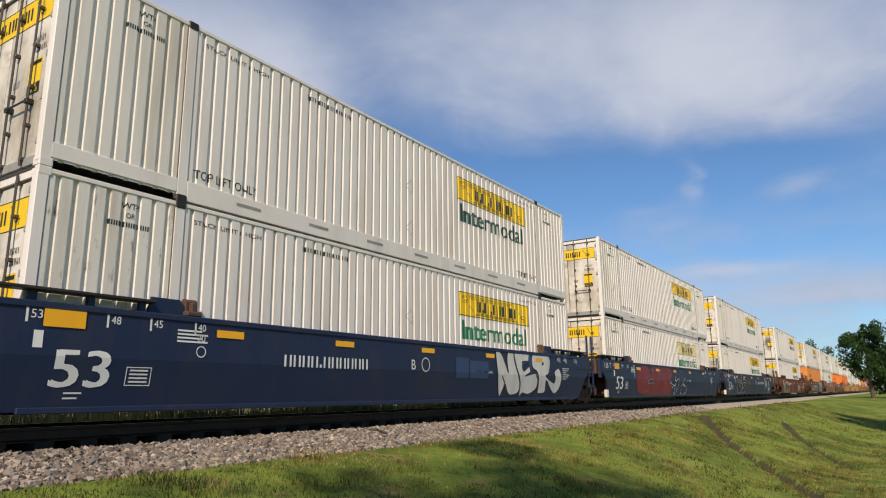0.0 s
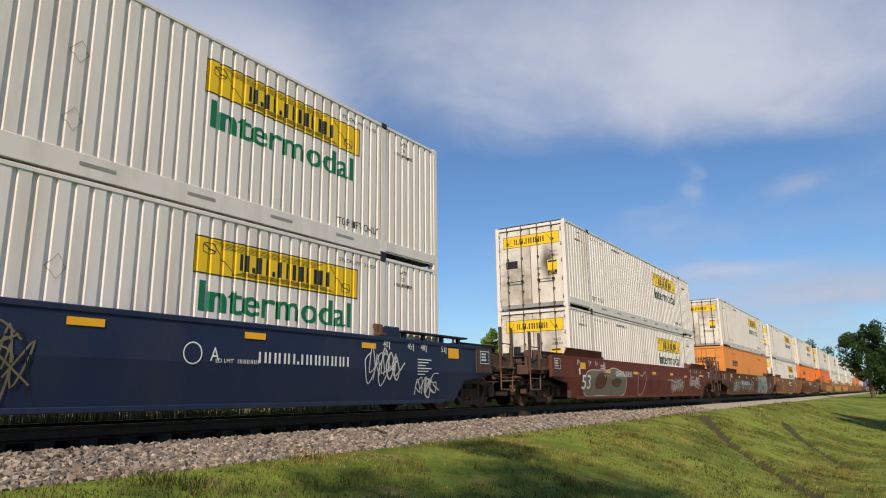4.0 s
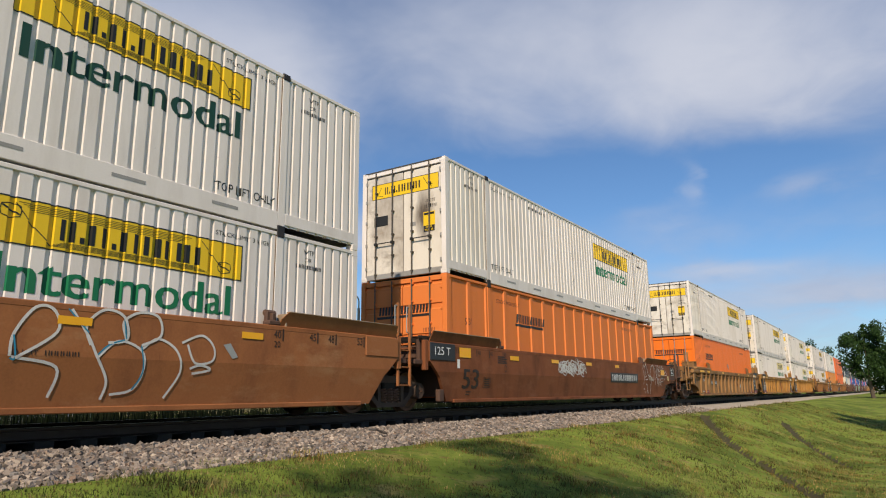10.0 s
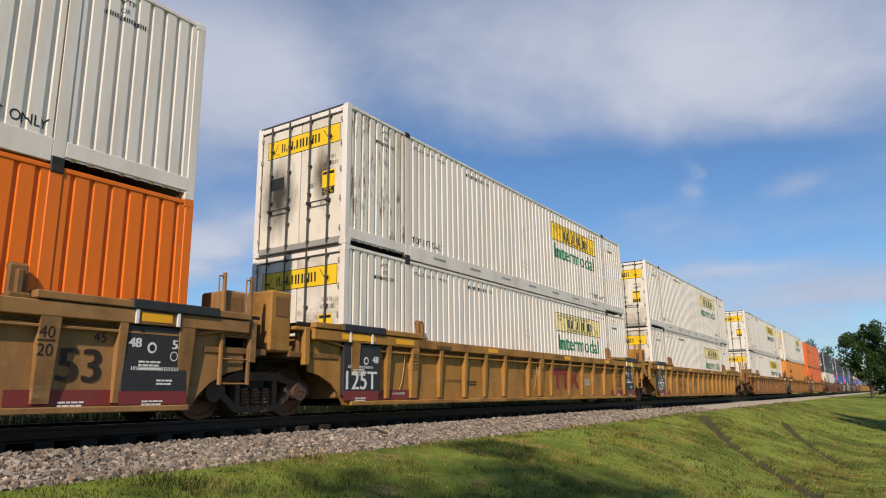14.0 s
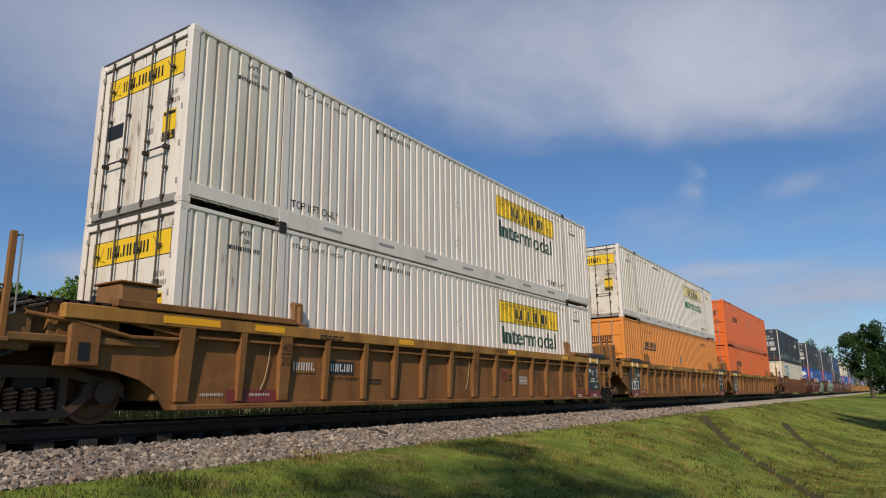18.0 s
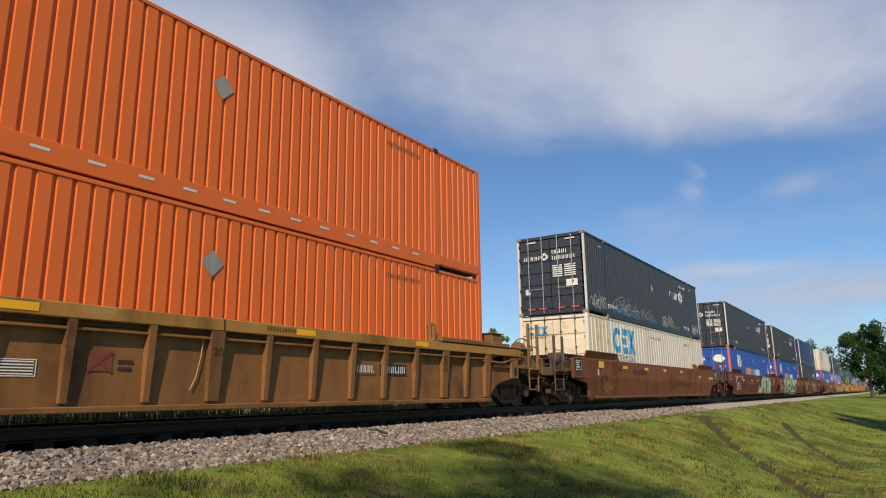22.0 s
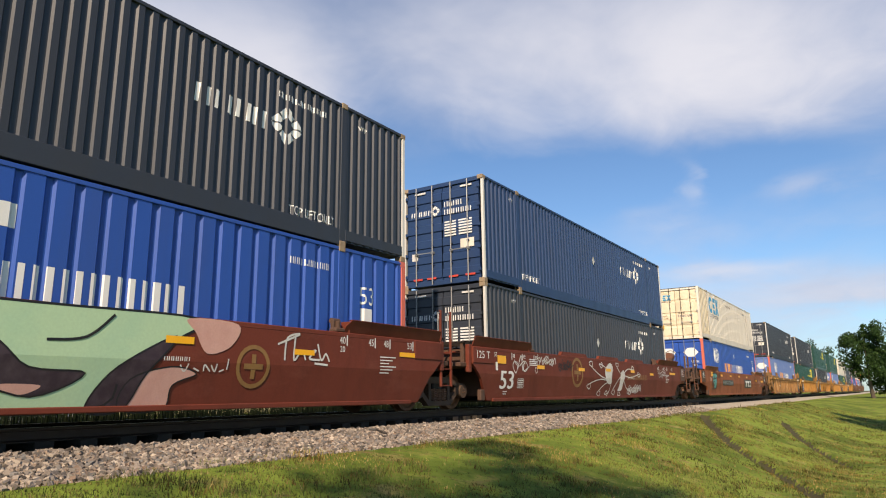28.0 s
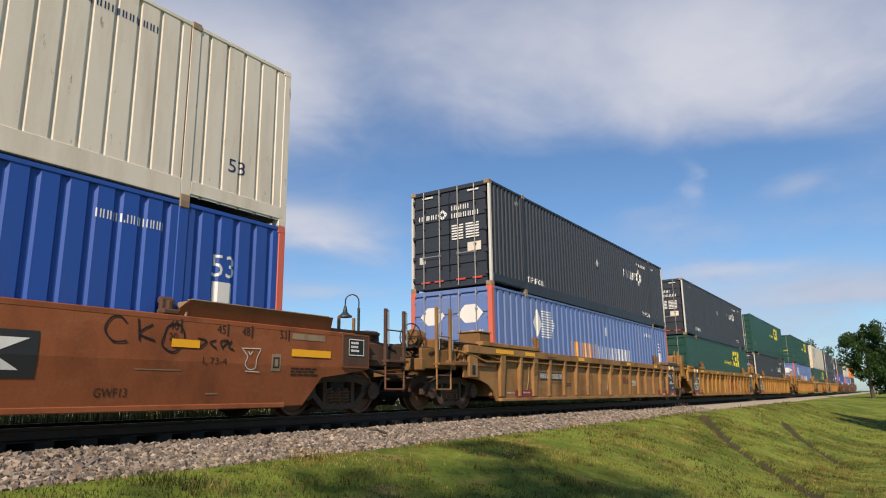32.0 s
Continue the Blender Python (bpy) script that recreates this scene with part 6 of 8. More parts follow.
def marks(car, style, paint, x, near, far):
    """Reflectors and stencils along the near side."""
    light = BROWNBLACK if paint in (BROWN, UMBER, YELLOW, OCHRE) else INKW
    if style == "smooth":
        rows = [(0.15, 1.18, 0.50, 0.22), (2.60, 1.20, 0.50, 0.11), (5.15, 1.21, 0.50, 0.10), (7.80, 1.22, 0.48, 0.10), (10.5, 1.22, 0.42, 0.10)]
        if paint is MAROON:
            rows = [(0.15, 1.10, 0.45, 0.20), (2.40, 1.02, 0.48, 0.10), (5.36, 1.03, 0.50, 0.10), (7.77, 1.07, 0.50, 0.10), (10.4, 1.08, 0.45, 0.10), (LONG - 3.36, 1.02, 0.47, 0.09), (LONG - 0.49, 1.10, 0.90, 0.09)]
        elif paint is BROWN and near == far == "C":
            rows += [(13.95, 1.03, 0.46, 0.11), (16.19, 0.99, 0.93, 0.12)]
        elif paint is BROWN and far == "C":
            rows += [(16.10, 1.06, 0.53, 0.21)]
        else:
            rows += [(13.25, 1.22, 0.42, 0.10), (LONG + 0.05, 1.14, 0.44, 0.22)]
        for y, z, w, h in rows:
            part("reflector", on_side(panel(w, h), y, z, x, None, 0.0115), REFLECT, car)
        part("stencil", on_car(text_mesh("53", 0.44, 0.70), 0.30, 0.48, x), light, car)
        part("stencil", on_car(text_mesh("53", 0.44, 0.70), 0.335, 0.485, x, 0.0055), light, car)
        for words, y in (("53", -0.02), ("48", 0.95), ("45", 1.55), ("40", 2.25)):
            write(car, "stencil", words, y + 0.03, 1.27, 0.10, 0.13, light, None, x)
            part("stencil_tick", on_side(panel(0.03, 0.17), y - 0.03, 1.22, x), light, car)
        for words, y in (("53", 15.93), ("48", 15.16), ("45", 14.70), ("40", 13.90)):
            write(car, "stencil", words, y, 1.265, 0.125, 0.15, light, None, x)
            part("stencil_tick", on_side(panel(0.03, 0.19), y + 0.18, 1.23, x), light, car)
        for y in (2.28, 13.91):
            write(car, "stencil", "20", y, 1.12, 0.10, 0.13, light, None, x)
        write(car, "stencil", "LD LMT", 10.0, 0.84, 0.06, 0.32, light, None, x)
        part("number_bar", on_side(bars([0.7] * 6, 0.06, 0.4, 0.25), 10.4, 0.84, x), light, car)
        bm = bmesh.new()
        for i in range(4):
            bm.faces.new([bm.verts.new((p, q, 0)) for p, q in ((0.0, i * 0.05), (0.5 - 0.1 * (i % 2), i * 0.05), (0.5 - 0.1 * (i % 2), i * 0.05 + 0.025), (0.0, i * 0.05 + 0.025))])
        part("notice_bar", on_side(bm, 1.95, 1.1, x), light, car)
        part("jack_pad", box(1.36, 1.47, -0.62, -0.42, 0.20, 0.46, 0.02), CREAM if paint is CARBLUE else DARKPAINT[paint.name], car)
        part("sticker", on_car(panel(0.11, 0.2), 0.06, 0.93, x), INKW, car, "white paper sticker")
        for yy, n, w in ((0.5, 2, 0.22),) if paint is BROWN else ((15.05, 6, 0.5), (0.5, 2, 0.22)):
            bm = bmesh.new()
            for i in range(n):
                ww = w * (1.0 - 0.22 * ((i * 7) % 3))
                bm.faces.new([bm.verts.new((p, q, 0)) for p, q in ((0.0, -i * 0.06), (ww, -i * 0.06), (ww, -i * 0.06 + 0.020), (0.0, -i * 0.06 + 0.020))])
            part("notice_bar", on_car(bm, yy, 1.06 if n > 3 else 0.40, x), light, car)
        part("stencil_frame", on_car(outline(0.36, 0.24, 0.012), 1.25, 0.50, x), light, car)
        bm = bmesh.new()
        for i in range(4):
            bm.faces.new([bm.verts.new((p, q, 0)) for p, q in ((0.05, 0.04 + i * 0.048), (0.31, 0.04 + i * 0.048), (0.31, 0.062 + i * 0.048), (0.05, 0.062 + i * 0.048))])
        part("notice_bar", on_car(bm, 1.25, 0.50, x), light, car)
        part("stencil_ring", on_car(stroke([(0.075 * math.cos(a / 14 * 6.2832), 0.075 * math.sin(a / 14 * 6.2832)) for a in range(14)], 0.014, True), 2.35, 0.98, x), light, car)
    else:
        for y, w in ((-0.3, 0.95), (1.3, 0.62), (5.0, 0.5), (9.6, 0.45), (13.0, 0.45)):
            part("reflector", on_side(panel(w, 0.10), y, 1.345, WIDE, None, 0.006), REFLECT, car)
        part("red_stripe", on_side(panel(1.25, 0.19), 0.92, 0.265, x), REDSTRIPE, car)
        part("notice_bar", on_side(bars([0.8] * 6, 0.04, 0.4, 0.25), 0.45, 0.36, x, None, 0.008), INKW, car)
        part("notice_bar", on_side(bars([0.8] * 6, 0.04, 0.4, 0.25), 1.35, 0.36, x, None, 0.008), INKW, car)
        write(car, "stencil", "LD LMT", 3.2, 0.62, 0.06, 0.3, light, None, x)
        part("number_bar", on_side(bars([0.7] * 6, 0.06, 0.36, 0.25), 3.55, 0.62, x), light, car)
        part("notice_bar", on_side(text_rows(2, 0.5, 0.06), 4.22, 0.62, x), light, car)
        part("stencil", on_rib(text_mesh("20", 0.11, 0.16), 8.0, 0.94), light, car)
        part("chord_joint", on_side(panel(0.025, 0.175), 8.13, 1.305, WIDE, None, 0.003), INK, car)
        part("number_bar", on_side(bars([0.8] * 4 + [0.25] + [0.8] * 7, 0.07, 0.83, 0.28, 0.02), 8.97, 1.37, WIDE), light, car)
        part("notice_bar", on_side(text_rows(2, 0.75, 0.045), 2.75, 1.36, WIDE), light, car)
        for y in (1.72, 7.86):
            part("release_rod", pipe([(1.44, y, 1.17), (1.435, y - 0.03, 0.9), (1.43, y - 0.09, 0.62), (1.425, y - 0.17, 0.45)], 0.007, None, 5), PALEROD, car)
        bm = outline(0.46, 0.2, 0.01)
        for i in range(5):
            stroke([(0.03, 0.03 + i * 0.035), (0.43, 0.03 + i * 0.035)], 0.015, False, bm)
        part("notice_frame", on_side(bm, {"CA": 10.43, "AA": 11.38, "AC": 5.14}[near + far], 0.60, x), INKW, car)
        if near == far:
            # a faded red emblem: a beam on two posts beside a split cross
            bm = area_of([(9.01, 0.90), (10.28, 0.90), (10.24, 1.08), (9.01, 1.08)])
            for p in ([(9.20, 0.49), (9.40, 0.49), (9.40, 0.90), (9.20, 0.90)], [(9.76, 0.49), (9.98, 0.49), (9.98, 0.90), (9.76, 0.90)], [(10.26, 1.08), (10.34, 1.08), (10.60, 0.79), (10.34, 0.49), (10.25, 0.49), (10.25, 0.62), (10.40, 0.79), (10.26, 0.96)], [(10.72, 1.08), (10.93, 1.08), (10.72, 0.79), (10.93, 0.49), (10.72, 0.49), (10.56, 0.70), (10.63, 0.79), (10.56, 0.88)]):
                f = area_of(p)
                me = bpy.data.meshes.new("emblem")
                f.to_mesh(me)
                f.free()
                bm.from_mesh(me)
                bpy.data.meshes.remove(me)
            part("emblem_bar", on_side(bm, 0.0, 0.0, x), EMBLEMRED if paint is YELLOW else EMBLEMPALE, car)
            bm = outline(0.24, 0.25, 0.018)
            stroke([(0.05, 0.17), (0.19, 0.17)], 0.02, False, bm)
            stroke([(0.08, 0.09), (0.16, 0.09)], 0.05, False, bm)
            part("notice_frame", on_side(bm, 7.47, 0.78, x), light, car)
        else:
            y = 9.44 if near == "C" else 6.20
            part("emblem_patch", on_side(panel(0.32, 0.24), y, 0.68, x), EMBLEMPALE, car)
            bm = stroke([(0, 0), (0.32, 0.26)], 0.035)
            stroke([(0, 0.26), (0.32, 0)], 0.035, False, bm)
            part("painted_cross", on_side(bm, y, 0.67, x, None, 0.007), REDSTRIPE, car)
            part("notice_bar", on_side(text_rows(2, 0.26, 0.09), y + 0.40, 0.78, x), light, car)


PALEROD = surface("pale_dirty_rod", (0.45, 0.33, 0.17), 0.6, dirty=0.5, dirt=(0.2, 0.12, 0.06), grain=0.1, bump=0.001)
TAWNY = surface("bleached_brown_car_paint", (0.31, 0.118, 0.042), 0.65, dirty=0.8, dirt=(0.15, 0.055, 0.024), grain=0.18, streak=2, rust=0.4, bump=0.003, spec=0.2, worn=(0.38, 0.19, 0.085), scale=1.4)
DUSTY = surface("dusty_tan_car_paint", (0.31, 0.165, 0.062), 0.65, dirty=1.0, dirt=(0.10, 0.056, 0.03), grain=0.16, streak=3, rust=0.6, bump=0.003, spec=0.2, worn=(0.36, 0.22, 0.11), scale=1.5)
RUSSET = surface("russet_car_paint", (0.275, 0.088, 0.035), 0.65, dirty=0.8, dirt=(0.12, 0.042, 0.02), grain=0.18, streak=2, rust=0.4, bump=0.003, spec=0.2, worn=(0.32, 0.135, 0.065), scale=1.4)
EMBLEMRED = surface("faded_red_emblem_paint", (0.26, 0.026, 0.022), 0.6, dirty=0.5, dirt=(0.15, 0.05, 0.022), grain=0.14, bump=0.001)
EMBLEMPALE = surface("bleached_red_emblem_paint", (0.20, 0.055, 0.024), 0.65, dirty=0.8, dirt=(0.14, 0.06, 0.02), grain=0.14, bump=0.001)
GRIMELIGHT = surface("dusty_truck_casting", (0.085, 0.052, 0.034), 0.75, 0.1, dirty=0.6, dirt=(0.035, 0.026, 0.02), grain=0.25, streak=1.5, bump=0.006)
RUSTLIGHT = surface("rusty_spring_steel", (0.24, 0.13, 0.085), 0.6, 0.3, dirty=0.4, grain=0.2, streak=1, bump=0.002)
RUSTPOST = surface("rusty_post_paint", (0.155, 0.062, 0.035), 0.65, 0.0, dirty=0.5, dirt=(0.07, 0.04, 0.03), grain=0.2, rust=0.5, streak=3, bump=0.003)
INKPLATE = surface("black_board_paint", (0.028, 0.028, 0.03), 0.5, dirty=0.3, dirt=(0.08, 0.06, 0.045), grain=0.1, bump=0.002)
BROWNBLACK = surface("dark_stencil_paint", (0.03, 0.018, 0.012), 0.55, dirty=0.2, grain=0.1, bump=0.001)
REDSTRIPE = surface("dull_red_stripe_paint", (0.20, 0.03, 0.03), 0.5, dirty=0.4, grain=0.1, bump=0.001)
GRIMYBROWN = surface("grimy_brown_underframe", (0.090, 0.047, 0.030), 0.75, dirty=0.6, dirt=(0.024, 0.017, 0.013), grain=0.25, streak=2, rust=0.4, bump=0.006)
GRIMYOCHRE = surface("grimy_ochre_underframe", (0.21, 0.105, 0.034), 0.7, dirty=0.7, dirt=(0.05, 0.03, 0.018), grain=0.22, streak=2, rust=0.4, bump=0.006)
DARKPAINT = {CARBLUE.name: GRIMYBROWN, MAROON.name: GRIMYBROWN, BROWN.name: GRIMYBROWN, UMBER.name: GRIMYBROWN, YELLOW.name: GRIMYOCHRE, OCHRE.name: GRIMYOCHRE}
CHORD = {OCHRE.name: YELLOW}

# ---- the train ----
# metres along the track at the start, how much higher its load rides, upper and lower container, wagon style and paint, how each end joins
TRAIN = [
    (3.71, 0.03, "white", "white", "smooth", CARBLUE, "C", "A"),
    (23.15, -0.05, "white", "white", "smooth", CARBLUE, "A", "A"),
    (42.67, -0.01, "white", "white", "smooth", CARBLUE, "A", "C"),
    (66.33, -0.04, "white", "white", "smooth", MAROON, "C", "C"),
    (89.80, -0.04, "white", "amber", "smooth", UMBER, "C", "A"),
    (109.32, -0.04, "white", "white", "smooth", BROWN, "A", "A"),
    (128.65, 0.00, "white", "pale", "smooth", BROWN, "A", "C"),
    (152.05, 0.08, "white", "orange", "ribbed", YELLOW, "C", "A"),
    (171.59, 0.06, "white", "white", "ribbed", YELLOW, "A", "A"),
    (191.02, -0.02, "white", "white", "ribbed", YELLOW, "A", "C"),
    (214.33, 0.04, "white", "white", "ribbed", OCHRE, "C", "A"),
    (233.91, 0.08, "white", "amber", "ribbed", OCHRE, "A", "A"),
    (253.42, 0.03, "red_orange", "red_orange", "ribbed", OCHRE, "A", "C"),
    (276.73, -0.10, "black", "cream", "smooth", BROWN, "C", "C"),
    (300.32, -0.02, "black", "blue", "smooth", MAROON, "C", "A"),
    (319.86, -0.02, "black", "blue", "smooth", MAROON, "A", "A"),
    (339.41, 0.03, "navy", "black", "smooth", MAROON, "A", "C"),
    (363.00, 0.05, "cream", "blue", "smooth", BROWN, "C", "C"),
    (386.37, 0.00, "black", "faded", "ribbed", YELLOW, "C", "A"),
    (406.21, 0.04, "black", "green", "ribbed", YELLOW, "A", "A"),
    (425.75, 0.03, "green", "black", "ribbed", YELLOW, "A", "C"),
    (449.25, 0.03, "green", "faded", "ribbed", YELLOW, "C", "A"),
    (468.80, 0.03, "cream", "green", "ribbed", YELLOW, "A", "A"),
    (488.35, 0.03, "black", "black", "ribbed", YELLOW, "A", "C"),
    (511.85, 0.03, "black", "blue", "smooth", BROWN, "C", "A"),
    (531.40, 0.00, "cream", "faded", "smooth", BROWN, "A", "A"),
    (550.95, 0.00, "pale", "black", "smooth", BROWN, "A", "C"),
]
MOVERS = []


def build_train():
    boxes, cars = {}, {}
    for i, (y, rides, upper, lower, style, paint, near, far) in enumerate(TRAIN):
        for kind, level in ((lower, LOW), (upper, HIGH)):
            z = level + rides
            m = pose(XC, y, z)
            if kind in boxes:
                ob = copy_thing(boxes[kind], m)
            else:
                ob = boxes[kind] = container(kind)
                ob.matrix_basis = m
            MOVERS.append((ob, y, z))
            BOXES[i, level] = ob
        key = (style, paint.name, near, far)
        label = f"{WORDS[paint.name]} {'ribbed' if style == 'ribbed' else 'smooth-sided'} steel well wagon for stacked containers"
        if key in cars:
            ob = copy_thing(cars[key], pose(XC, y, 0))
            WHEELS.extend(o for o in ob.children if o.name.startswith("wheelset"))
        else:
            ob = cars[key] = well_car(style, paint, near, far, label)
            ob.matrix_basis = pose(XC, y, 0)
        UNITS.append(ob)
        MOVERS.append((ob, y, 0.0))


UNITS, BOXES = [], {}
WORDS = {CARBLUE.name: "dark blue", MAROON.name: "maroon", BROWN.name: "rusty orange-brown", UMBER.name: "dark brown", YELLOW.name: "weathered yellow", OCHRE.name: "dirty ochre"}
build_train()



# ---- paint that sets single wagons and containers apart ----
SPRAYW = surface("white_spray_paint", (0.62, 0.60, 0.56), 0.6, dirty=0.5, dirt=(0.28, 0.24, 0.2), grain=0.2, bump=0.001)
SPRAYGREY = surface("silver_spray_paint", (0.36, 0.36, 0.34), 0.45, 0.2, dirty=0.5, dirt=(0.14, 0.24, 0.24), grain=0.15, streak=1.2, bump=0.001)
SPRAYK = surface("black_spray_paint", (0.012, 0.012, 0.013), 0.55, dirty=0.1, grain=0.1, bump=0.001)
SPRAYRED = surface("dark_red_patch_paint", (0.20, 0.016, 0.02), 0.5, dirty=0.5, dirt=(0.07, 0.02, 0.025), grain=0.15, streak=1.5, bump=0.001)
SPRAYMINT = surface("mint_spray_paint", (0.42, 0.58, 0.36), 0.55, dirty=0.5, dirt=(0.26, 0.47, 0.34), grain=0.1, streak=1.0, scale=1.2, bump=0.001)
SPRAYPINK = surface("pink_spray_paint", (0.50, 0.24, 0.21), 0.55, dirty=0.4, dirt=(0.3, 0.1, 0.1), grain=0.12, bump=0.001)
SPRAYOLIVE = surface("khaki_spray_paint", (0.17, 0.14, 0.09), 0.6, dirty=0.4, dirt=(0.09, 0.07, 0.05), grain=0.12, bump=0.001)
SPRAYTEAL = surface("teal_spray_paint", (0.05, 0.22, 0.22), 0.55, dirty=0.3, dirt=(0.03, 0.12, 0.13), grain=0.1, bump=0.001)
SPRAYBLUE = surface("sky_blue_spray_paint", (0.03, 0.22, 0.34), 0.55, dirty=0.3, dirt=(0.02, 0.1, 0.16), grain=0.1, bump=0.001)
SPRAYLIME = surface("lime_spray_paint", (0.16, 0.26, 0.04), 0.55, dirty=0.3, dirt=(0.06, 0.1, 0.03), grain=0.1, bump=0.001)
INKGREY = surface("dark_grey_spray_paint", (0.045, 0.045, 0.05), 0.55, dirty=0.2, grain=0.12, bump=0.001)
SPRAYSILVER = surface("silver_fill_spray_paint", (0.33, 0.33, 0.31), 0.45, 0.1, dirty=0.3, dirt=(0.20, 0.26, 0.26), grain=0.1, streak=1.2, bump=0.001)
SPRAYTEAL2 = surface("sea_green_spray_paint", (0.09, 0.30, 0.28), 0.55, dirty=0.3, dirt=(0.06, 0.2, 0.2), grain=0.1, bump=0.001)
SPRAYAQUA = surface("aqua_spray_paint", (0.16, 0.38, 0.31), 0.55, dirty=0.5, dirt=(0.10, 0.30, 0.27), grain=0.1, streak=1.0, bump=0.001)
SPRAYPINK2 = surface("salmon_pink_spray_paint", (0.58, 0.33, 0.27), 0.55, dirty=0.5, dirt=(0.45, 0.2, 0.16), grain=0.12, streak=1.0, bump=0.001)
SPRAYPLUM = surface("plum_black_spray_paint", (0.035, 0.02, 0.028), 0.55, dirty=0.5, dirt=(0.12, 0.09, 0.10), grain=0.1, streak=1.0, scale=3.0, bump=0.001)
GOLD = surface("worn_gold_emblem_paint", (0.26, 0.14, 0.045), 0.55, dirty=0.6, dirt=(0.11, 0.04, 0.025), grain=0.15, bump=0.001)
PALEBLUE = surface("pale_blue_patch_paint", (0.03, 0.055, 0.13), 0.5, dirty=0.3, grain=0.1, bump=0.001)
PALESIGN = surface("bleached_yellow_sign_paint", (0.74, 0.62, 0.28), 0.55, dirty=0.4, dirt=(0.6, 0.55, 0.45), grain=0.06, bump=0.001)
SIDE = 1.512


def area(points):
    bm = bmesh.new()
    f = bm.faces.new([bm.verts.new((a, b, 0)) for a, b in points])
    bmesh.ops.triangulate(bm, faces=[f])
    return bm


def paint_area(unit, points, mat, edge=None, width=0.03, lift=0.005, smooth=True, per=5, soft=True):
    """A filled shape, with a painted edge, in y and z on a wagon's side."""
    pts = curve_points(points, True, per) if soft else points
    lift = 0.004 + (lift - 0.004) * 0.4
    ob = part("graffiti_patch", on_car(area(pts), 0, 0, SIDE if smooth else 1.405, lift, smooth), mat, UNITS[unit])
    if edge:
        part("graffiti_line", on_car(stroke(pts, width, True), 0, 0, SIDE if smooth else 1.405, lift + 0.0006, smooth), edge, UNITS[unit])
    return ob


def paint_line(unit, points, mat, width=0.025, lift=0.009, smooth=True, soft=True):
    pts = curve_points(points, False, 6) if soft else points
    part("graffiti_line", on_car(stroke(pts, width), 0, 0, SIDE if smooth else 1.405, 0.004 + (lift - 0.004) * 0.4, smooth), mat, UNITS[unit])


def paint_lines(unit, lines, mat, width=0.03, lift=0.011):
    """Several strokes of one spray can."""
    bm = bmesh.new()
    for points in lines:
        stroke(curve_points(points, False, 6), width, False, bm)
    part("graffiti_line", on_car(bm, 0, 0, SIDE, 0.004 + (lift - 0.004) * 0.4, True), mat, UNITS[unit])


GLYPHS = [[(0, 0.1), (0.3, 1), (0.7, 0.2), (0.2, 0.4), (0.9, 0.9), (1.2, 0)], [(0.9, 0.85), (0.1, 0.9), (-0.2, 0.3), (0.5, -0.1), (0.7, 0.6), (0.1, 0.5), (1.3, 0.1)], [(0.2, 1.1), (-0.2, 0.4), (0.4, 0.0), (0.7, 0.7), (0.1, 0.8), (1.0, 0.3)], [(0.6, 1), (0, 0.5), (0.5, 0), (1, 0.5), (0.5, 1.02), (0.3, 0.3), (1.4, 0.6)], [(-0.1, 0.2), (0.5, 1.1), (0.8, 0.1), (1.2, 0.8), (0.4, 0.3)]]


def tag(parent, x, y, z, w, h, n, seed, mat, width=0.03, rise=0.0, lean=False, lift=0.006):
    """A row of quick sprayed loops and strokes."""
    rng = random.Random(seed)
    bm = bmesh.new()
    for i in range(n):
        k, tall, u = rng.choice(GLYPHS), h * rng.uniform(0.7, 1.1), y + w * i / n
        pts = [(u + w / n * (a * 1.25 + rng.uniform(-0.22, 0.22)), z + rise * i / n + tall * (b + rng.uniform(-0.18, 0.18)) + 0.12 * h * (i % 2)) for a, b in k]
        stroke(curve_points(pts, False, 5), width * rng.uniform(0.7, 1.2), False, bm)
    for v in bm.verts:
        v.co.y = min(max(v.co.y, 0.22), 2.7 if not lean else 1.42)
    part("graffiti_line", on_car(bm, 0, 0, x, lift, lean), mat, parent)


def scrawl(unit, y, z, w, h, seed, mat, width=0.02, n=9, smooth=True, lift=0.009):
    """Sprayed writing along a wagon's side that nobody could read."""
    tag(UNITS[unit], SIDE if smooth else 1.405, y, z, w, h * 0.95, max(2, round(n * 0.6)), seed, mat, width, 0.0, smooth, lift)


def board(unit, y, z, w, h, mat=INKPLATE, ink=INKW, signs=10, smooth=True, slant=0.05):
    x = SIDE if smooth else 1.405
    b = part("number_board", on_car(panel(w, h), y, z, x, 0.006, smooth), mat, UNITS[unit])
    marks_ = [0.8] * 4 + [0.25] + [0.8] * (signs - 4)
    part("number_bar", on_car(bars(marks_, h * 0.62, w * 0.88, 0.28, slant), y + w * 0.05, z + h * 0.19, x, 0.010, smooth), ink, b)


def plain_number(unit, y, z, w, h, ink, signs=10):
    part("number_bar", on_car(bars([0.8] * 4 + [0.25] + [0.8] * (signs - 4), h, w, 0.27), y, z, SIDE, 0.006), ink, UNITS[unit])


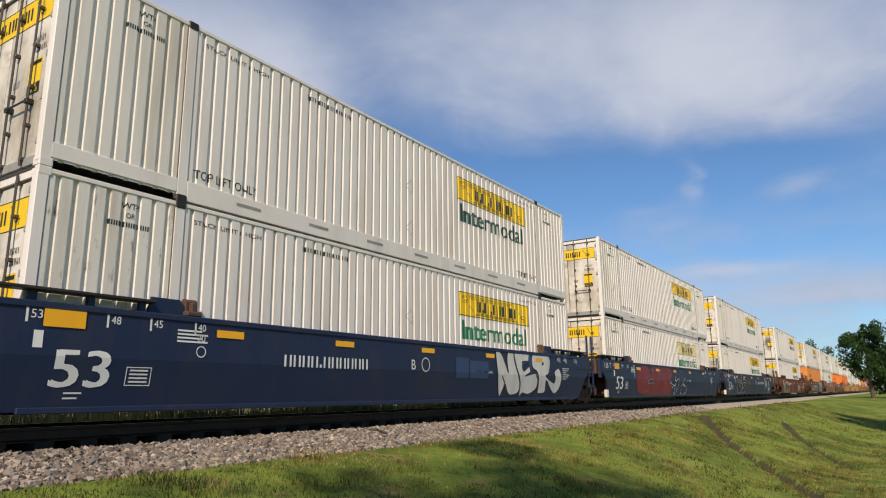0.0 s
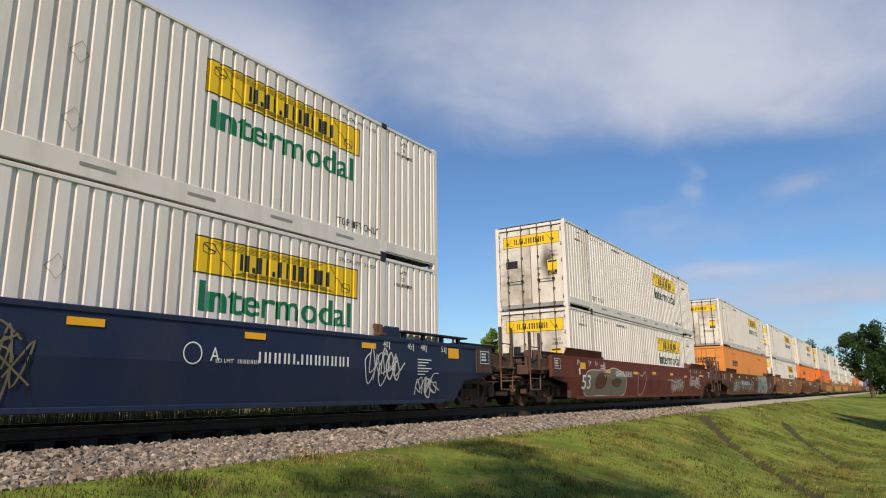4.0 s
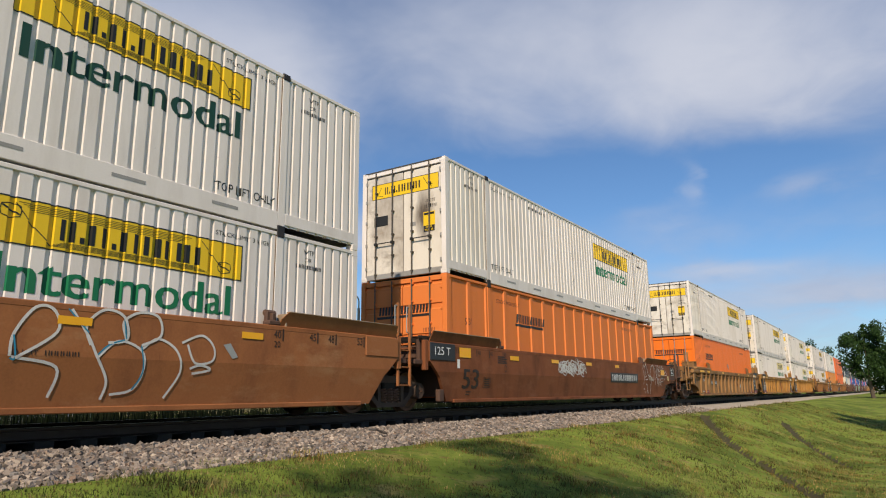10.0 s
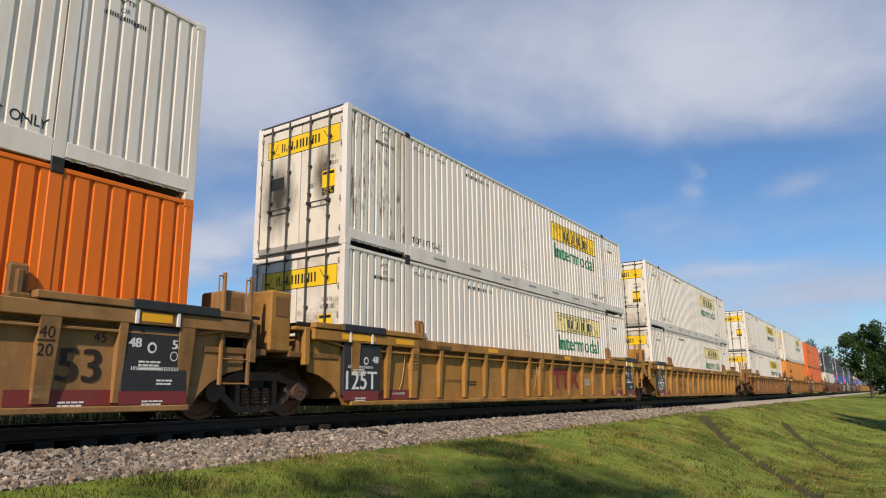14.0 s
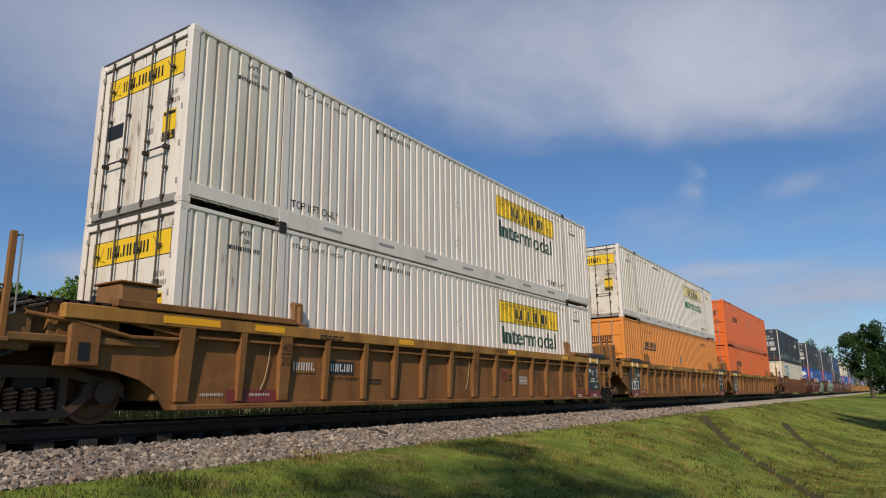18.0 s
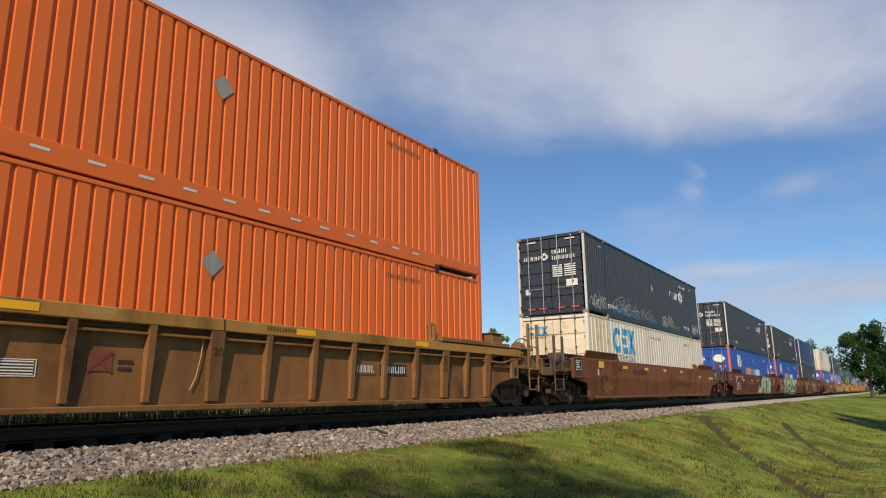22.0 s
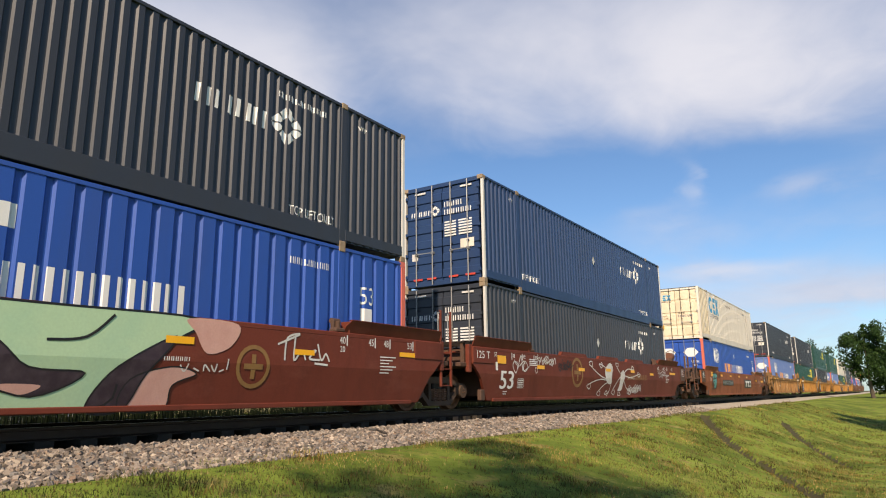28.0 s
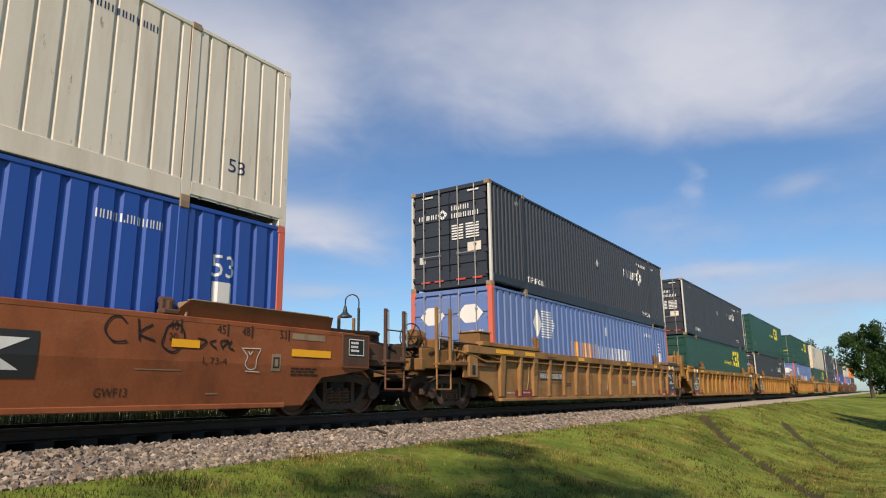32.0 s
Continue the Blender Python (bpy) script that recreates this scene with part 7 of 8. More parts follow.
def emblem_board(unit, y, z, w, h):
    """A dark board with a pale heavy emblem."""
    b = part("emblem_board", on_car(panel(w, h), y, z, SIDE, 0.006), INKPLATE, UNITS[unit])
    bm = bmesh.new()
    for q in ([(0.66, 0.84), (0.92, 0.84), (0.79, 0.52)], [(0.66, 0.16), (0.79, 0.48), (0.92, 0.16)]):
        bm.faces.new([bm.verts.new((p * w + v * 0.12, v * h, 0)) for p, v in q])
    for i in range(2):
        a = 0.10 + i * 0.28
        for p0, p1, q0, q1 in ((a, a + 0.26, 0.62, 0.84), (a + 0.08, a + 0.18, 0.16, 0.62)):
            bm.faces.new([bm.verts.new((p * w + q * 0.12, q * h, 0)) for p, q in ((p0, q0), (p1, q0), (p1, q1), (p0, q1))])
    part("emblem_bar", on_car(bm, y, z, SIDE, 0.010), INKW, b)


def ring(unit, y, z, r, mat, width):
    paint_line(unit, [(y + r * math.cos(a / 20 * 2 * math.pi), z + r * math.sin(a / 20 * 2 * math.pi)) for a in range(21)], mat, width, 0.008, True, False)


def unit_marks():
    # blue wagons
    paint_area(0, [(11.0, 1.37), (11.17, 1.4), (11.32, 1.31), (11.48, 1.1), (11.64, 0.87), (11.59, 1.2), (11.66, 1.4), (11.93, 1.45), (11.97, 1.21), (12.13, 0.91), (12.3, 0.61), (12.25, 0.4), (12.0, 0.33), (11.72, 0.35), (11.5, 0.6), (11.39, 0.45), (11.2, 0.35)], SPRAYW, INKGREY, 0.03, 0.005)
    paint_area(0, [(11.98, 1.39), (12.16, 1.45), (12.77, 1.45), (12.84, 1.24), (12.44, 1.12), (12.5, 0.94), (12.85, 1.07), (12.91, 0.93), (12.57, 0.81), (13.24, 0.89), (13.36, 0.71), (13.29, 0.49), (12.87, 0.34), (12.5, 0.37), (12.32, 0.29), (12.34, 0.63), (12.15, 0.93)], SPRAYW, INKGREY, 0.03, 0.007)
    paint_area(0, [(13.01, 1.26), (13.12, 1.42), (13.56, 1.45), (14.0, 1.45), (14.18, 1.25), (14.05, 0.91), (13.86, 0.83), (14.43, 0.64), (14.54, 0.78), (14.47, 0.95), (14.76, 1.06), (14.95, 0.85), (14.88, 0.55), (14.6, 0.36), (14.35, 0.41), (13.92, 0.72), (13.87, 0.41), (13.63, 0.36), (13.4, 0.39), (13.44, 0.71), (13.3, 0.96), (13.06, 1.04)], SPRAYW, INKGREY, 0.02, 0.009)
    paint_lines(0, [[(11.44, 1.43), (11.41, 1.24), (11.54, 1.03), (11.64, 0.87)], [(12.01, 1.43), (11.97, 1.25), (12.14, 0.95), (12.32, 0.65), (12.28, 0.34)], [(11.31, 0.8), (11.48, 0.6), (11.6, 0.36)], [(13.4, 0.39), (13.42, 0.67), (13.22, 0.86)]], INKGREY, 0.05, 0.013)
    paint_area(0, [(12.42, 1.19), (12.7, 1.22), (12.68, 1.16), (12.45, 1.11)], INKGREY, None, 0.02, 0.012)
    paint_area(0, [(12.8, 1.32), (12.98, 1.34), (13.0, 0.96), (12.89, 0.93)], PALEBLUE, None, 0.02, 0.012)
    paint_area(0, [(13.64, 1.19), (13.75, 1.22), (13.75, 1.14), (13.64, 1.12)], INKGREY, None, 0.02, 0.012)
    for y, w, h in ((9.15, 0.55, 0.46), (9.76, 0.86, 0.40)):
        part("paint_patch", on_car(panel(w, h), y, 0.72, SIDE, 0.004), PALEBLUE, UNITS[0])
    plain_number(0, 3.95, 0.82, 2.1, 0.19, INKW)
    write(UNITS[0], "stencil", "B", 7.45, 0.86, 0.2, 0.14, INKW, None, SIDE)
    ring(0, 7.95, 0.97, 0.14, INKW, 0.02)
    paint_area(1, [(2.78, 0.38), (2.54, 0.76), (2.7, 1.19), (3.55, 1.45), (3.75, 1.45), (3.98, 1.37), (4.3, 1.23), (4.55, 1.34), (4.92, 1.45), (5.52, 1.45), (6.24, 1.45), (6.92, 1.37), (7.23, 1.28), (7.48, 1.41), (7.58, 1.02), (7.25, 0.94), (7.44, 0.7), (7.45, 0.24), (5.25, 0.22), (3.89, 0.21)], SPRAYRED, None, 0.03, 0.005, soft=False)
    paint_area(1, [(4.31, 1.21), (4.53, 1.25), (4.58, 1.43), (4.66, 1.1), (4.48, 1.04)], CARBLUE, SPRAYTEAL, 0.012, 0.008)
    paint_area(1, [(4.03, 0.8), (4.36, 0.88), (4.74, 0.81), (4.79, 0.69), (4.47, 0.74), (4.17, 0.7)], CARBLUE, SPRAYW, 0.01, 0.008)
    paint_area(1, [(5.61, 1.01), (5.72, 1.14), (5.92, 1.2), (5.81, 1.02)], PALEBLUE, None, 0.02, 0.008)
    paint_area(1, [(7.05, 1.02), (7.24, 0.98), (7.37, 0.78), (7.26, 0.74)], CARBLUE, SPRAYW, 0.012, 0.008)
    paint_lines(1, [[(3.57, 0.82), (3.56, 0.76), (3.62, 0.72)], [(3.88, 0.98), (3.94, 0.9)], [(3.67, 0.35), (3.83, 0.45), (4.04, 0.39)], [(4.14, 0.75), (4.24, 0.7)], [(4.37, 0.84), (4.59, 0.85), (4.73, 0.81)], [(4.58, 1.44), (4.65, 1.12)], [(6.42, 0.82), (6.38, 0.75), (6.57, 0.7)], [(6.92, 1.43), (7.18, 1.28), (7.36, 1.38)], [(5.59, 0.31), (5.55, 0.22)], [(5.14, 1.41), (5.3, 1.41)]], SPRAYGREY, 0.018, 0.011)
    paint_lines(1, [[(7.3, 0.75), (7.66, 0.68), (7.98, 0.65), (8.28, 0.88), (8.68, 0.95), (8.73, 0.87), (8.51, 0.6), (8.34, 0.36), (8.11, 0.63), (7.97, 0.71)], [(7.93, 0.71), (7.96, 0.33), (7.9, 0.32)], [(7.74, 0.23), (7.9, 0.32), (8.07, 0.23)], [(7.5, 0.52), (7.75, 0.62), (7.94, 0.67)], [(9.13, 0.25), (9.06, 0.35), (9.18, 0.7), (9.74, 0.61), (9.41, 0.8), (9.81, 1.02)], [(9.02, 0.32), (9.16, 0.31)], [(10.09, 0.65), (10.05, 0.52), (9.92, 0.35), (9.38, 0.22)]], SPRAYW, 0.026, 0.011)
    paint_lines(1, [[(9.14, 1.35), (8.99, 1.05), (9.5, 1.07), (9.14, 1.35)], [(9.1, 1.05), (9.31, 0.8), (9.63, 0.71)]], SPRAYTEAL, 0.02, 0.011)
    paint_lines(1, [[(7.84, 0.97), (7.93, 1.15), (8.27, 1.17), (8.91, 1.11), (9.15, 0.99), (9.23, 0.8)], [(8.44, 1.43), (8.99, 1.4), (8.95, 1.24)]], SPRAYRED, 0.022, 0.011)
    paint_lines(1, [[(8.1, 1.03), (8.01, 0.99), (8.03, 0.85), (8.13, 0.88)]], INKW, 0.03, 0.011)
    paint_area(2, [(2.90, 1.04), (2.96, 1.30), (3.35, 1.40), (3.95, 1.40), (4.24, 1.11), (4.05, 0.92), (4.45, 0.80), (4.40, 0.5), (3.70, 0.24), (2.96, 0.40), (3.0, 0.8)], SPRAYK, SPRAYW, 0.035)
    paint_area(2, [(4.52, 0.86), (4.42, 1.2), (4.80, 1.40), (5.15, 1.36), (5.05, 1.1), (5.5, 1.12), (5.78, 0.92), (5.6, 0.5), (5.05, 0.25), (4.50, 0.34), (4.62, 0.6)], SPRAYK, SPRAYW, 0.035)
    paint_line(2, [(3.2, 1.1), (3.5, 1.12), (3.3, 0.92), (3.6, 0.72), (3.62, 1.1)], SPRAYW)
    paint_line(2, [(3.72, 1.1), (3.74, 0.66), (4.05, 0.72), (3.8, 0.9), (3.95, 1.08)], SPRAYW)
    paint_line(2, [(4.75, 0.82), (4.85, 1.12), (5.05, 1.12)], SPRAYW)
    paint_line(2, [(4.7, 0.6), (5.1, 0.66), (5.35, 0.9), (5.0, 0.95)], SPRAYW)
    for k in range(4):
        scrawl(2, 5.9, 0.36, 1.4, 0.9, 80 + k, SPRAYK if k % 2 else SPRAYOLIVE, 0.022, 8)
    plain_number(2, 10.8, 0.86, 2.1, 0.17, INKW)
    write(UNITS[2], "stencil", "A", 9.9, 0.86, 0.2, 0.16, INKW, None, SIDE)
    ring(2, 9.6, 0.96, 0.15, INKW, 0.02)
    scrawl(2, 13.4, 0.6, 1.0, 0.6, 88, SPRAYW, 0.03, 8)
    scrawl(2, 15.0, 0.35, 0.8, 0.4, 89, SPRAYW, 0.03, 7)
    # maroon single wagon
    paint_area(3, [(0.6, 0.30), (0.7, 1.0), (1.84, 1.10), (2.6, 1.12), (3.3, 1.2), (4.2, 1.05), (4.55, 0.80), (4.37, 0.30), (3.2, 0.24), (2.0, 0.27)], SPRAYOLIVE, SPRAYW, 0.03)
    paint_area(3, [(1.6, 0.9), (2.3, 1.0), (2.5, 0.8), (2.2, 0.55), (1.5, 0.55)], UMBER, SPRAYK, 0.03, 0.008)
    paint_area(3, [(3.0, 0.7), (3.5, 0.85), (4.0, 0.75), (3.6, 0.55)], UMBER, SPRAYK, 0.03, 0.008)
    paint_line(3, [(5.95, 1.12), (6.4, 0.98), (6.87, 1.14), (6.85, 0.7), (6.4, 0.28), (5.97, 0.34), (5.92, 0.8), (5.95, 1.12)], SPRAYW, 0.028)
    plain_number(3, 3.45, 0.92, 1.75, 0.20, INKW, 8)
    for k in range(2):
        scrawl(3, 10.6, 0.4, 1.9, 0.5, 90 + k, SPRAYW, 0.025, 8)
        scrawl(3, 13.8, 0.6, 1.9, 0.45, 92 + k, SPRAYW, 0.025, 8)
    # brown wagons
    paint_area(4, [(9.66, 1.37), (9.82, 1.44), (11.22, 1.45), (13.01, 1.44), (13.71, 1.28), (14.02, 0.66), (13.84, 0.31), (13.51, 0.2), (11.55, 0.2), (9.95, 0.2), (9.65, 0.24), (9.63, 0.61), (9.74, 0.99)], SPRAYK, None, 0.03, 0.005)
    paint_area(4, [(9.76, 1.33), (9.95, 1.44), (10.29, 1.39), (10.4, 0.96), (10.51, 0.62), (10.3, 0.34), (9.96, 0.22), (9.76, 0.39), (9.77, 0.82), (9.85, 1.08)], SPRAYSILVER, SPRAYW, 0.035, 0.008)
    paint_area(4, [(10.44, 1.28), (10.75, 1.43), (11.06, 1.34), (11.23, 0.99), (11.54, 0.44), (11.36, 0.23), (11.1, 0.33), (11.0, 0.6), (10.78, 0.55), (10.69, 0.26), (10.4, 0.25), (10.58, 0.62), (10.57, 1.0)], SPRAYSILVER, SPRAYW, 0.035, 0.0095)
    paint_area(4, [(11.2, 1.31), (11.75, 1.44), (11.99, 1.09), (12.04, 0.64), (11.83, 0.25), (11.53, 0.28), (11.75, 0.64), (11.46, 0.97)], SPRAYSILVER, SPRAYW, 0.035, 0.011)
    paint_area(4, [(12.01, 1.35), (12.44, 1.43), (12.6, 1.05), (12.76, 0.38), (12.52, 0.23), (12.17, 0.28), (12.28, 0.71), (12.05, 1.02)], SPRAYSILVER, SPRAYW, 0.035, 0.0125)
    paint_area(4, [(12.59, 1.33), (13.01, 1.41), (13.35, 1.0), (13.51, 0.66), (13.42, 0.23), (12.92, 0.23), (12.89, 0.65)], SPRAYSILVER, SPRAYW, 0.035, 0.014)
    paint_area(4, [(13.1, 1.37), (13.61, 1.3), (13.73, 0.95), (13.98, 0.59), (13.73, 0.25), (13.39, 0.3), (13.47, 0.73)], SPRAYSILVER, SPRAYW, 0.035, 0.0155)
    paint_area(4, [(9.97, 1.0), (10.08, 1.17), (10.17, 0.95), (10.11, 0.78)], SPRAYK, None, 0.02, 0.019)
    paint_area(4, [(10.76, 1.15), (10.87, 1.17), (10.92, 0.85), (10.73, 0.84)], SPRAYK, None, 0.02, 0.019)
    paint_area(4, [(13.03, 1.1), (13.14, 1.12), (13.13, 0.82), (13.04, 0.86)], SPRAYK, None, 0.02, 0.019)
    paint_area(4, [(10.07, 0.67), (10.38, 0.9), (10.46, 0.62), (10.2, 0.42)], SPRAYTEAL2, None, 0.02, 0.018, soft=False)
    paint_area(4, [(10.61, 0.45), (10.75, 0.74), (10.97, 0.68), (10.72, 0.59)], SPRAYTEAL2, None, 0.02, 0.018, soft=False)
    paint_area(4, [(11.03, 0.63), (11.3, 0.75), (11.41, 0.45)], SPRAYTEAL2, None, 0.02, 0.018, soft=False)
    paint_area(4, [(11.55, 0.39), (11.73, 0.67), (11.91, 0.7), (11.82, 0.42)], SPRAYTEAL2, None, 0.02, 0.018, soft=False)
    paint_area(4, [(12.2, 0.45), (12.4, 0.71), (12.6, 0.51)], SPRAYTEAL2, None, 0.02, 0.018, soft=False)
    paint_area(4, [(12.87, 0.72), (13.33, 0.66), (13.09, 0.45)], SPRAYTEAL2, None, 0.02, 0.018, soft=False)
    paint_lines(4, [[(10.02, 0.37), (10.32, 0.53)], [(10.1, 0.33), (10.41, 0.5)], [(10.47, 1.28), (10.65, 0.97)], [(10.55, 1.32), (10.73, 1.03)], [(11.1, 0.45), (11.43, 0.33)], [(11.22, 0.51), (11.51, 0.36)], [(12.33, 0.58), (12.67, 0.38)], [(12.97, 0.52), (13.35, 0.31)], [(13.12, 1.24), (13.47, 1.08)], [(9.82, 0.94), (9.8, 0.61)]], SPRAYK, 0.014, 0.02)
    paint_lines(4, [[(8.78, 1.3), (8.89, 1.1), (8.96, 1.29), (9.07, 1.12), (9.15, 1.33)], [(9.13, 1.2), (9.29, 1.26), (9.21, 1.1), (9.39, 1.13)]], SPRAYPINK2, 0.035, 0.011)
    paint_lines(4, [[(6.34, 0.45), (6.55, 0.53), (6.73, 0.61), (6.8, 0.94), (6.91, 1.08), (6.98, 0.78), (6.76, 0.45)], [(7.1, 1.11), (7.2, 1.21), (7.31, 1.13), (7.22, 1.01), (7.11, 1.09)], [(7.15, 1.01), (7.32, 0.62), (7.54, 0.45), (7.87, 0.49), (8.01, 0.82)], [(7.45, 0.96), (7.58, 1.1), (7.7, 0.85), (7.79, 0.67)]], SPRAYGREY, 0.022, 0.011)
    rng = random.Random(7)
    for mat in (SPRAYPINK, SPRAYRED):
        specks = bmesh.new()
        for k in range(10):
            y = rng.choice((rng.uniform(8.95, 9.75), rng.uniform(14.2, 15.0)))
            z, r = rng.uniform(0.3, 1.35), rng.uniform(0.04, 0.11)
            specks.faces.new([specks.verts.new((y + r * math.cos(a * 0.7854) * rng.uniform(0.7, 1.1), z + r * math.sin(a * 0.7854), 0)) for a in range(8)])
        part("paint_splash", on_car(specks, 0, 0, SIDE, 0.0042), mat, UNITS[4])
    scrawl(4, 15.1, 0.6, 0.7, 0.5, 94, SPRAYW, 0.03, 7)
    board(4, 3.25, 0.71, 3.2, 0.34)
    for k, (y, w) in enumerate(((1.0, 0.7), (1.6, 0.6), (2.2, 0.8), (3.4, 1.6), (5.0, 1.5), (6.6, 1.2))):
        scrawl(4, y, 0.36, w, 0.68, 100 + k, SPRAYW, 0.022, 6, True, 0.012)
    paint_line(5, [(3.1, 0.40), (3.1, 0.95), (3.3, 1.2), (3.7, 1.24), (3.85, 1.05), (3.89, 0.69), (3.5, 0.56), (3.1, 0.44)], SPRAYW, 0.035)
    paint_line(5, [(3.15, 0.72), (3.9, 0.86)], SPRAYW, 0.03)
    for k in range(3):
        paint_line(5, [(3.3 + 0.18 * k, 0.5 + 0.05 * k), (3.32 + 0.18 * k, 0.74 + 0.04 * k)], SPRAYW, 0.028)
    paint_area(5, [(-0.97, 1.06), (0.02, 1.06), (0.02, 0.62), (-0.18, 0.30), (-0.28, 0.26), (-0.60, 0.72)], INKPLATE, None, 0.02, 0.005, soft=False)
    emblem_board(5, 6.70, 0.70, 2.4, 0.56)
    paint_lines(5, [[(10.02, 0.82), (10.04, 1.08), (10.24, 1.39), (10.45, 1.38), (10.51, 1.12), (10.08, 0.8)], [(10.04, 0.81), (10.55, 0.71), (10.51, 0.36)], [(10.66, 1.41), (10.89, 1.1), (11.02, 0.86), (11.19, 0.56), (11.15, 0.33)], [(10.93, 0.99), (10.86, 1.23), (11.07, 1.44), (11.34, 1.37), (11.4, 1.09), (11.15, 1.03)], [(11.39, 1.09), (11.34, 1.31), (11.56, 1.45), (11.83, 1.41), (11.88, 1.16), (11.61, 1.02)]], SPRAYW, 0.035, 0.011)
    paint_lines(5, [[(11.04, 0.85), (11.29, 1.06), (11.62, 0.95), (11.67, 0.68), (11.55, 0.45), (11.26, 0.39)], [(11.63, 0.98), (11.85, 1.12), (12.14, 0.98), (12.23, 0.69), (12.03, 0.34)], [(12.22, 1.09), (12.54, 1.21), (12.75, 1.06), (12.74, 0.86), (12.45, 0.82), (12.31, 1.07)], [(12.38, 0.74), (12.55, 0.79), (12.72, 0.73), (12.42, 0.67)]], SPRAYW, 0.033, 0.011)
    paint_lines(5, [[(10.04, 1.06), (10.08, 0.8), (10.02, 0.8)], [(11.02, 0.86), (11.16, 1.0), (11.37, 1.08)], [(11.34, 1.37), (11.39, 1.09)], [(11.61, 1.02), (11.67, 0.68), (11.55, 0.45)], [(10.62, 1.41), (10.89, 1.14)]], SPRAYBLUE, 0.02, 0.014)
    paint_area(5, [(12.92, 1.1), (13.05, 1.13), (13.2, 0.93), (13.1, 0.9)], SPRAYGREY, None, 0.02, 0.01, soft=False)
    write(UNITS[5], "stencil", "C", 4.46, 0.80, 0.22, 0.2, BROWNBLACK, None, SIDE)
    scrawl(5, 4.0, 1.12, 1.6, 0.2, 118, BROWNBLACK, 0.02, 9)
    part("paint_patch", on_car(panel(0.44, 0.09), 1.32, 0.86, SIDE, 0.0045), TANRUST, UNITS[5])
    board(6, 10.02, 0.71, 3.0, 0.34)
    for k in range(3):
        scrawl(6, 5.6, 0.90, 1.95, 0.42, 120 + k, SPRAYW, 0.03, 10)
    paint_lines(6, [[(13.69, 1.25), (13.79, 1.4), (13.9, 1.39), (13.97, 1.21), (14.05, 0.98)], [(13.99, 1.35), (14.08, 1.45), (14.2, 1.33), (14.32, 1.05), (14.43, 1.02)], [(13.74, 1.22), (13.82, 0.99), (13.75, 0.68)], [(13.92, 0.94), (14.17, 0.99)], [(13.97, 0.84), (14.23, 0.87)], [(14.4, 0.96), (14.64, 0.98), (14.73, 0.85), (14.68, 0.59), (14.7, 0.31)], [(14.56, 1.05), (14.73, 1.27), (14.91, 1.42), (15.1, 1.38), (15.15, 1.14), (15.05, 0.9), (14.92, 0.8), (14.77, 0.91), (14.52, 1.06)]], SPRAYW, 0.026)
    paint_lines(6, [[(15.17, 1.44), (15.31, 1.23), (15.54, 0.98), (15.49, 1.45)], [(15.83, 1.34), (15.7, 1.45), (15.64, 1.38), (15.8, 1.19), (15.99, 1.22), (15.95, 1.07), (15.81, 1.02), (15.7, 1.16), (15.86, 1.32)], [(16.01, 1.45), (16.14, 1.23), (16.25, 1.39), (16.39, 1.45)], [(16.16, 1.23), (16.52, 1.37)], [(14.03, 0.67), (14.19, 0.65), (14.25, 0.51), (14.25, 0.3)], [(13.79, 0.48), (13.92, 0.49), (14.03, 0.32)], [(14.24, 0.37), (14.33, 0.44), (14.42, 0.32)]], SPRAYW, 0.026)
    paint_lines(6, [[(15.28, 0.77), (15.36, 0.94), (15.52, 0.94), (15.58, 0.8), (15.52, 0.64)], [(15.25, 0.79), (15.39, 0.62)], [(15.6, 0.7), (15.61, 0.93), (15.71, 0.87), (15.71, 0.6)], [(15.75, 0.89), (16.01, 0.65), (15.98, 0.96)], [(16.05, 0.82), (16.18, 0.95), (16.37, 0.92), (16.3, 0.81), (16.08, 0.78), (16.19, 0.61)], [(16.55, 0.99), (16.56, 0.84)], [(16.59, 1.1), (16.84, 1.21), (16.93, 1.08), (16.65, 1.04)]], SPRAYW, 0.026)
    # stencils at the far end
    write(UNITS[6], "stencil", "L 200-9", 16.68, 0.83, 0.09, 0.36, BROWNBLACK, None, SIDE)
    part("sticker", on_car(panel(0.15, 0.2), 17.09, 0.83, SIDE), PALESIGN, UNITS[6])
    part("notice_bar", on_car(text_rows(2, 0.45, 0.12), 16.72, 0.60, SIDE), BROWNBLACK, UNITS[6])
    part("stencil_frame", on_car(outline(0.24, 0.25, 0.025), 16.26, 0.53, SIDE), BROWNBLACK, UNITS[6])
    part("paint_patch", on_car(panel(0.55, 0.13), 14.41, 0.82, SIDE), TANRUST, UNITS[6])
    part("shelf_bracket", box(1.51, 1.56, 16.04, 16.60, 1.01, 1.055, 0.008), TANRUST, UNITS[6])
    # yellow wagons
    for i, y in ((7, 2.42), (10, 2.22), (12, 11.26), (18, 2.42)):
        board(i, y, 0.73, 0.56, 0.22, INKPLATE if i in (7, 18) else TRAIN[i][5], INKW, 4, False)
        board(i, y + 0.70, 0.73, 0.86, 0.22, INKPLATE, INKW, 6, False)
    scrawl(7, 0.5, 0.9, 0.6, 0.15, 130, SPRAYW, 0.012, 7, False)
    # single brown wagon under the charcoal container
    for k in range(2):
        scrawl(13, 5.7 + 1.5 * k, 0.32, 1.4, 0.24, 140 + k, OCHRE, 0.016, 5)
        scrawl(13, 0.5, 0.35, 1.0, 0.4, 142 + k, YELLOW, 0.03, 5)
    plain_number(13, 3.75, 1.02, 1.7, 0.2, BROWNBLACK, 9)
    ring(13, 9.8, 0.78, 0.2, BROWNBLACK, 0.05)
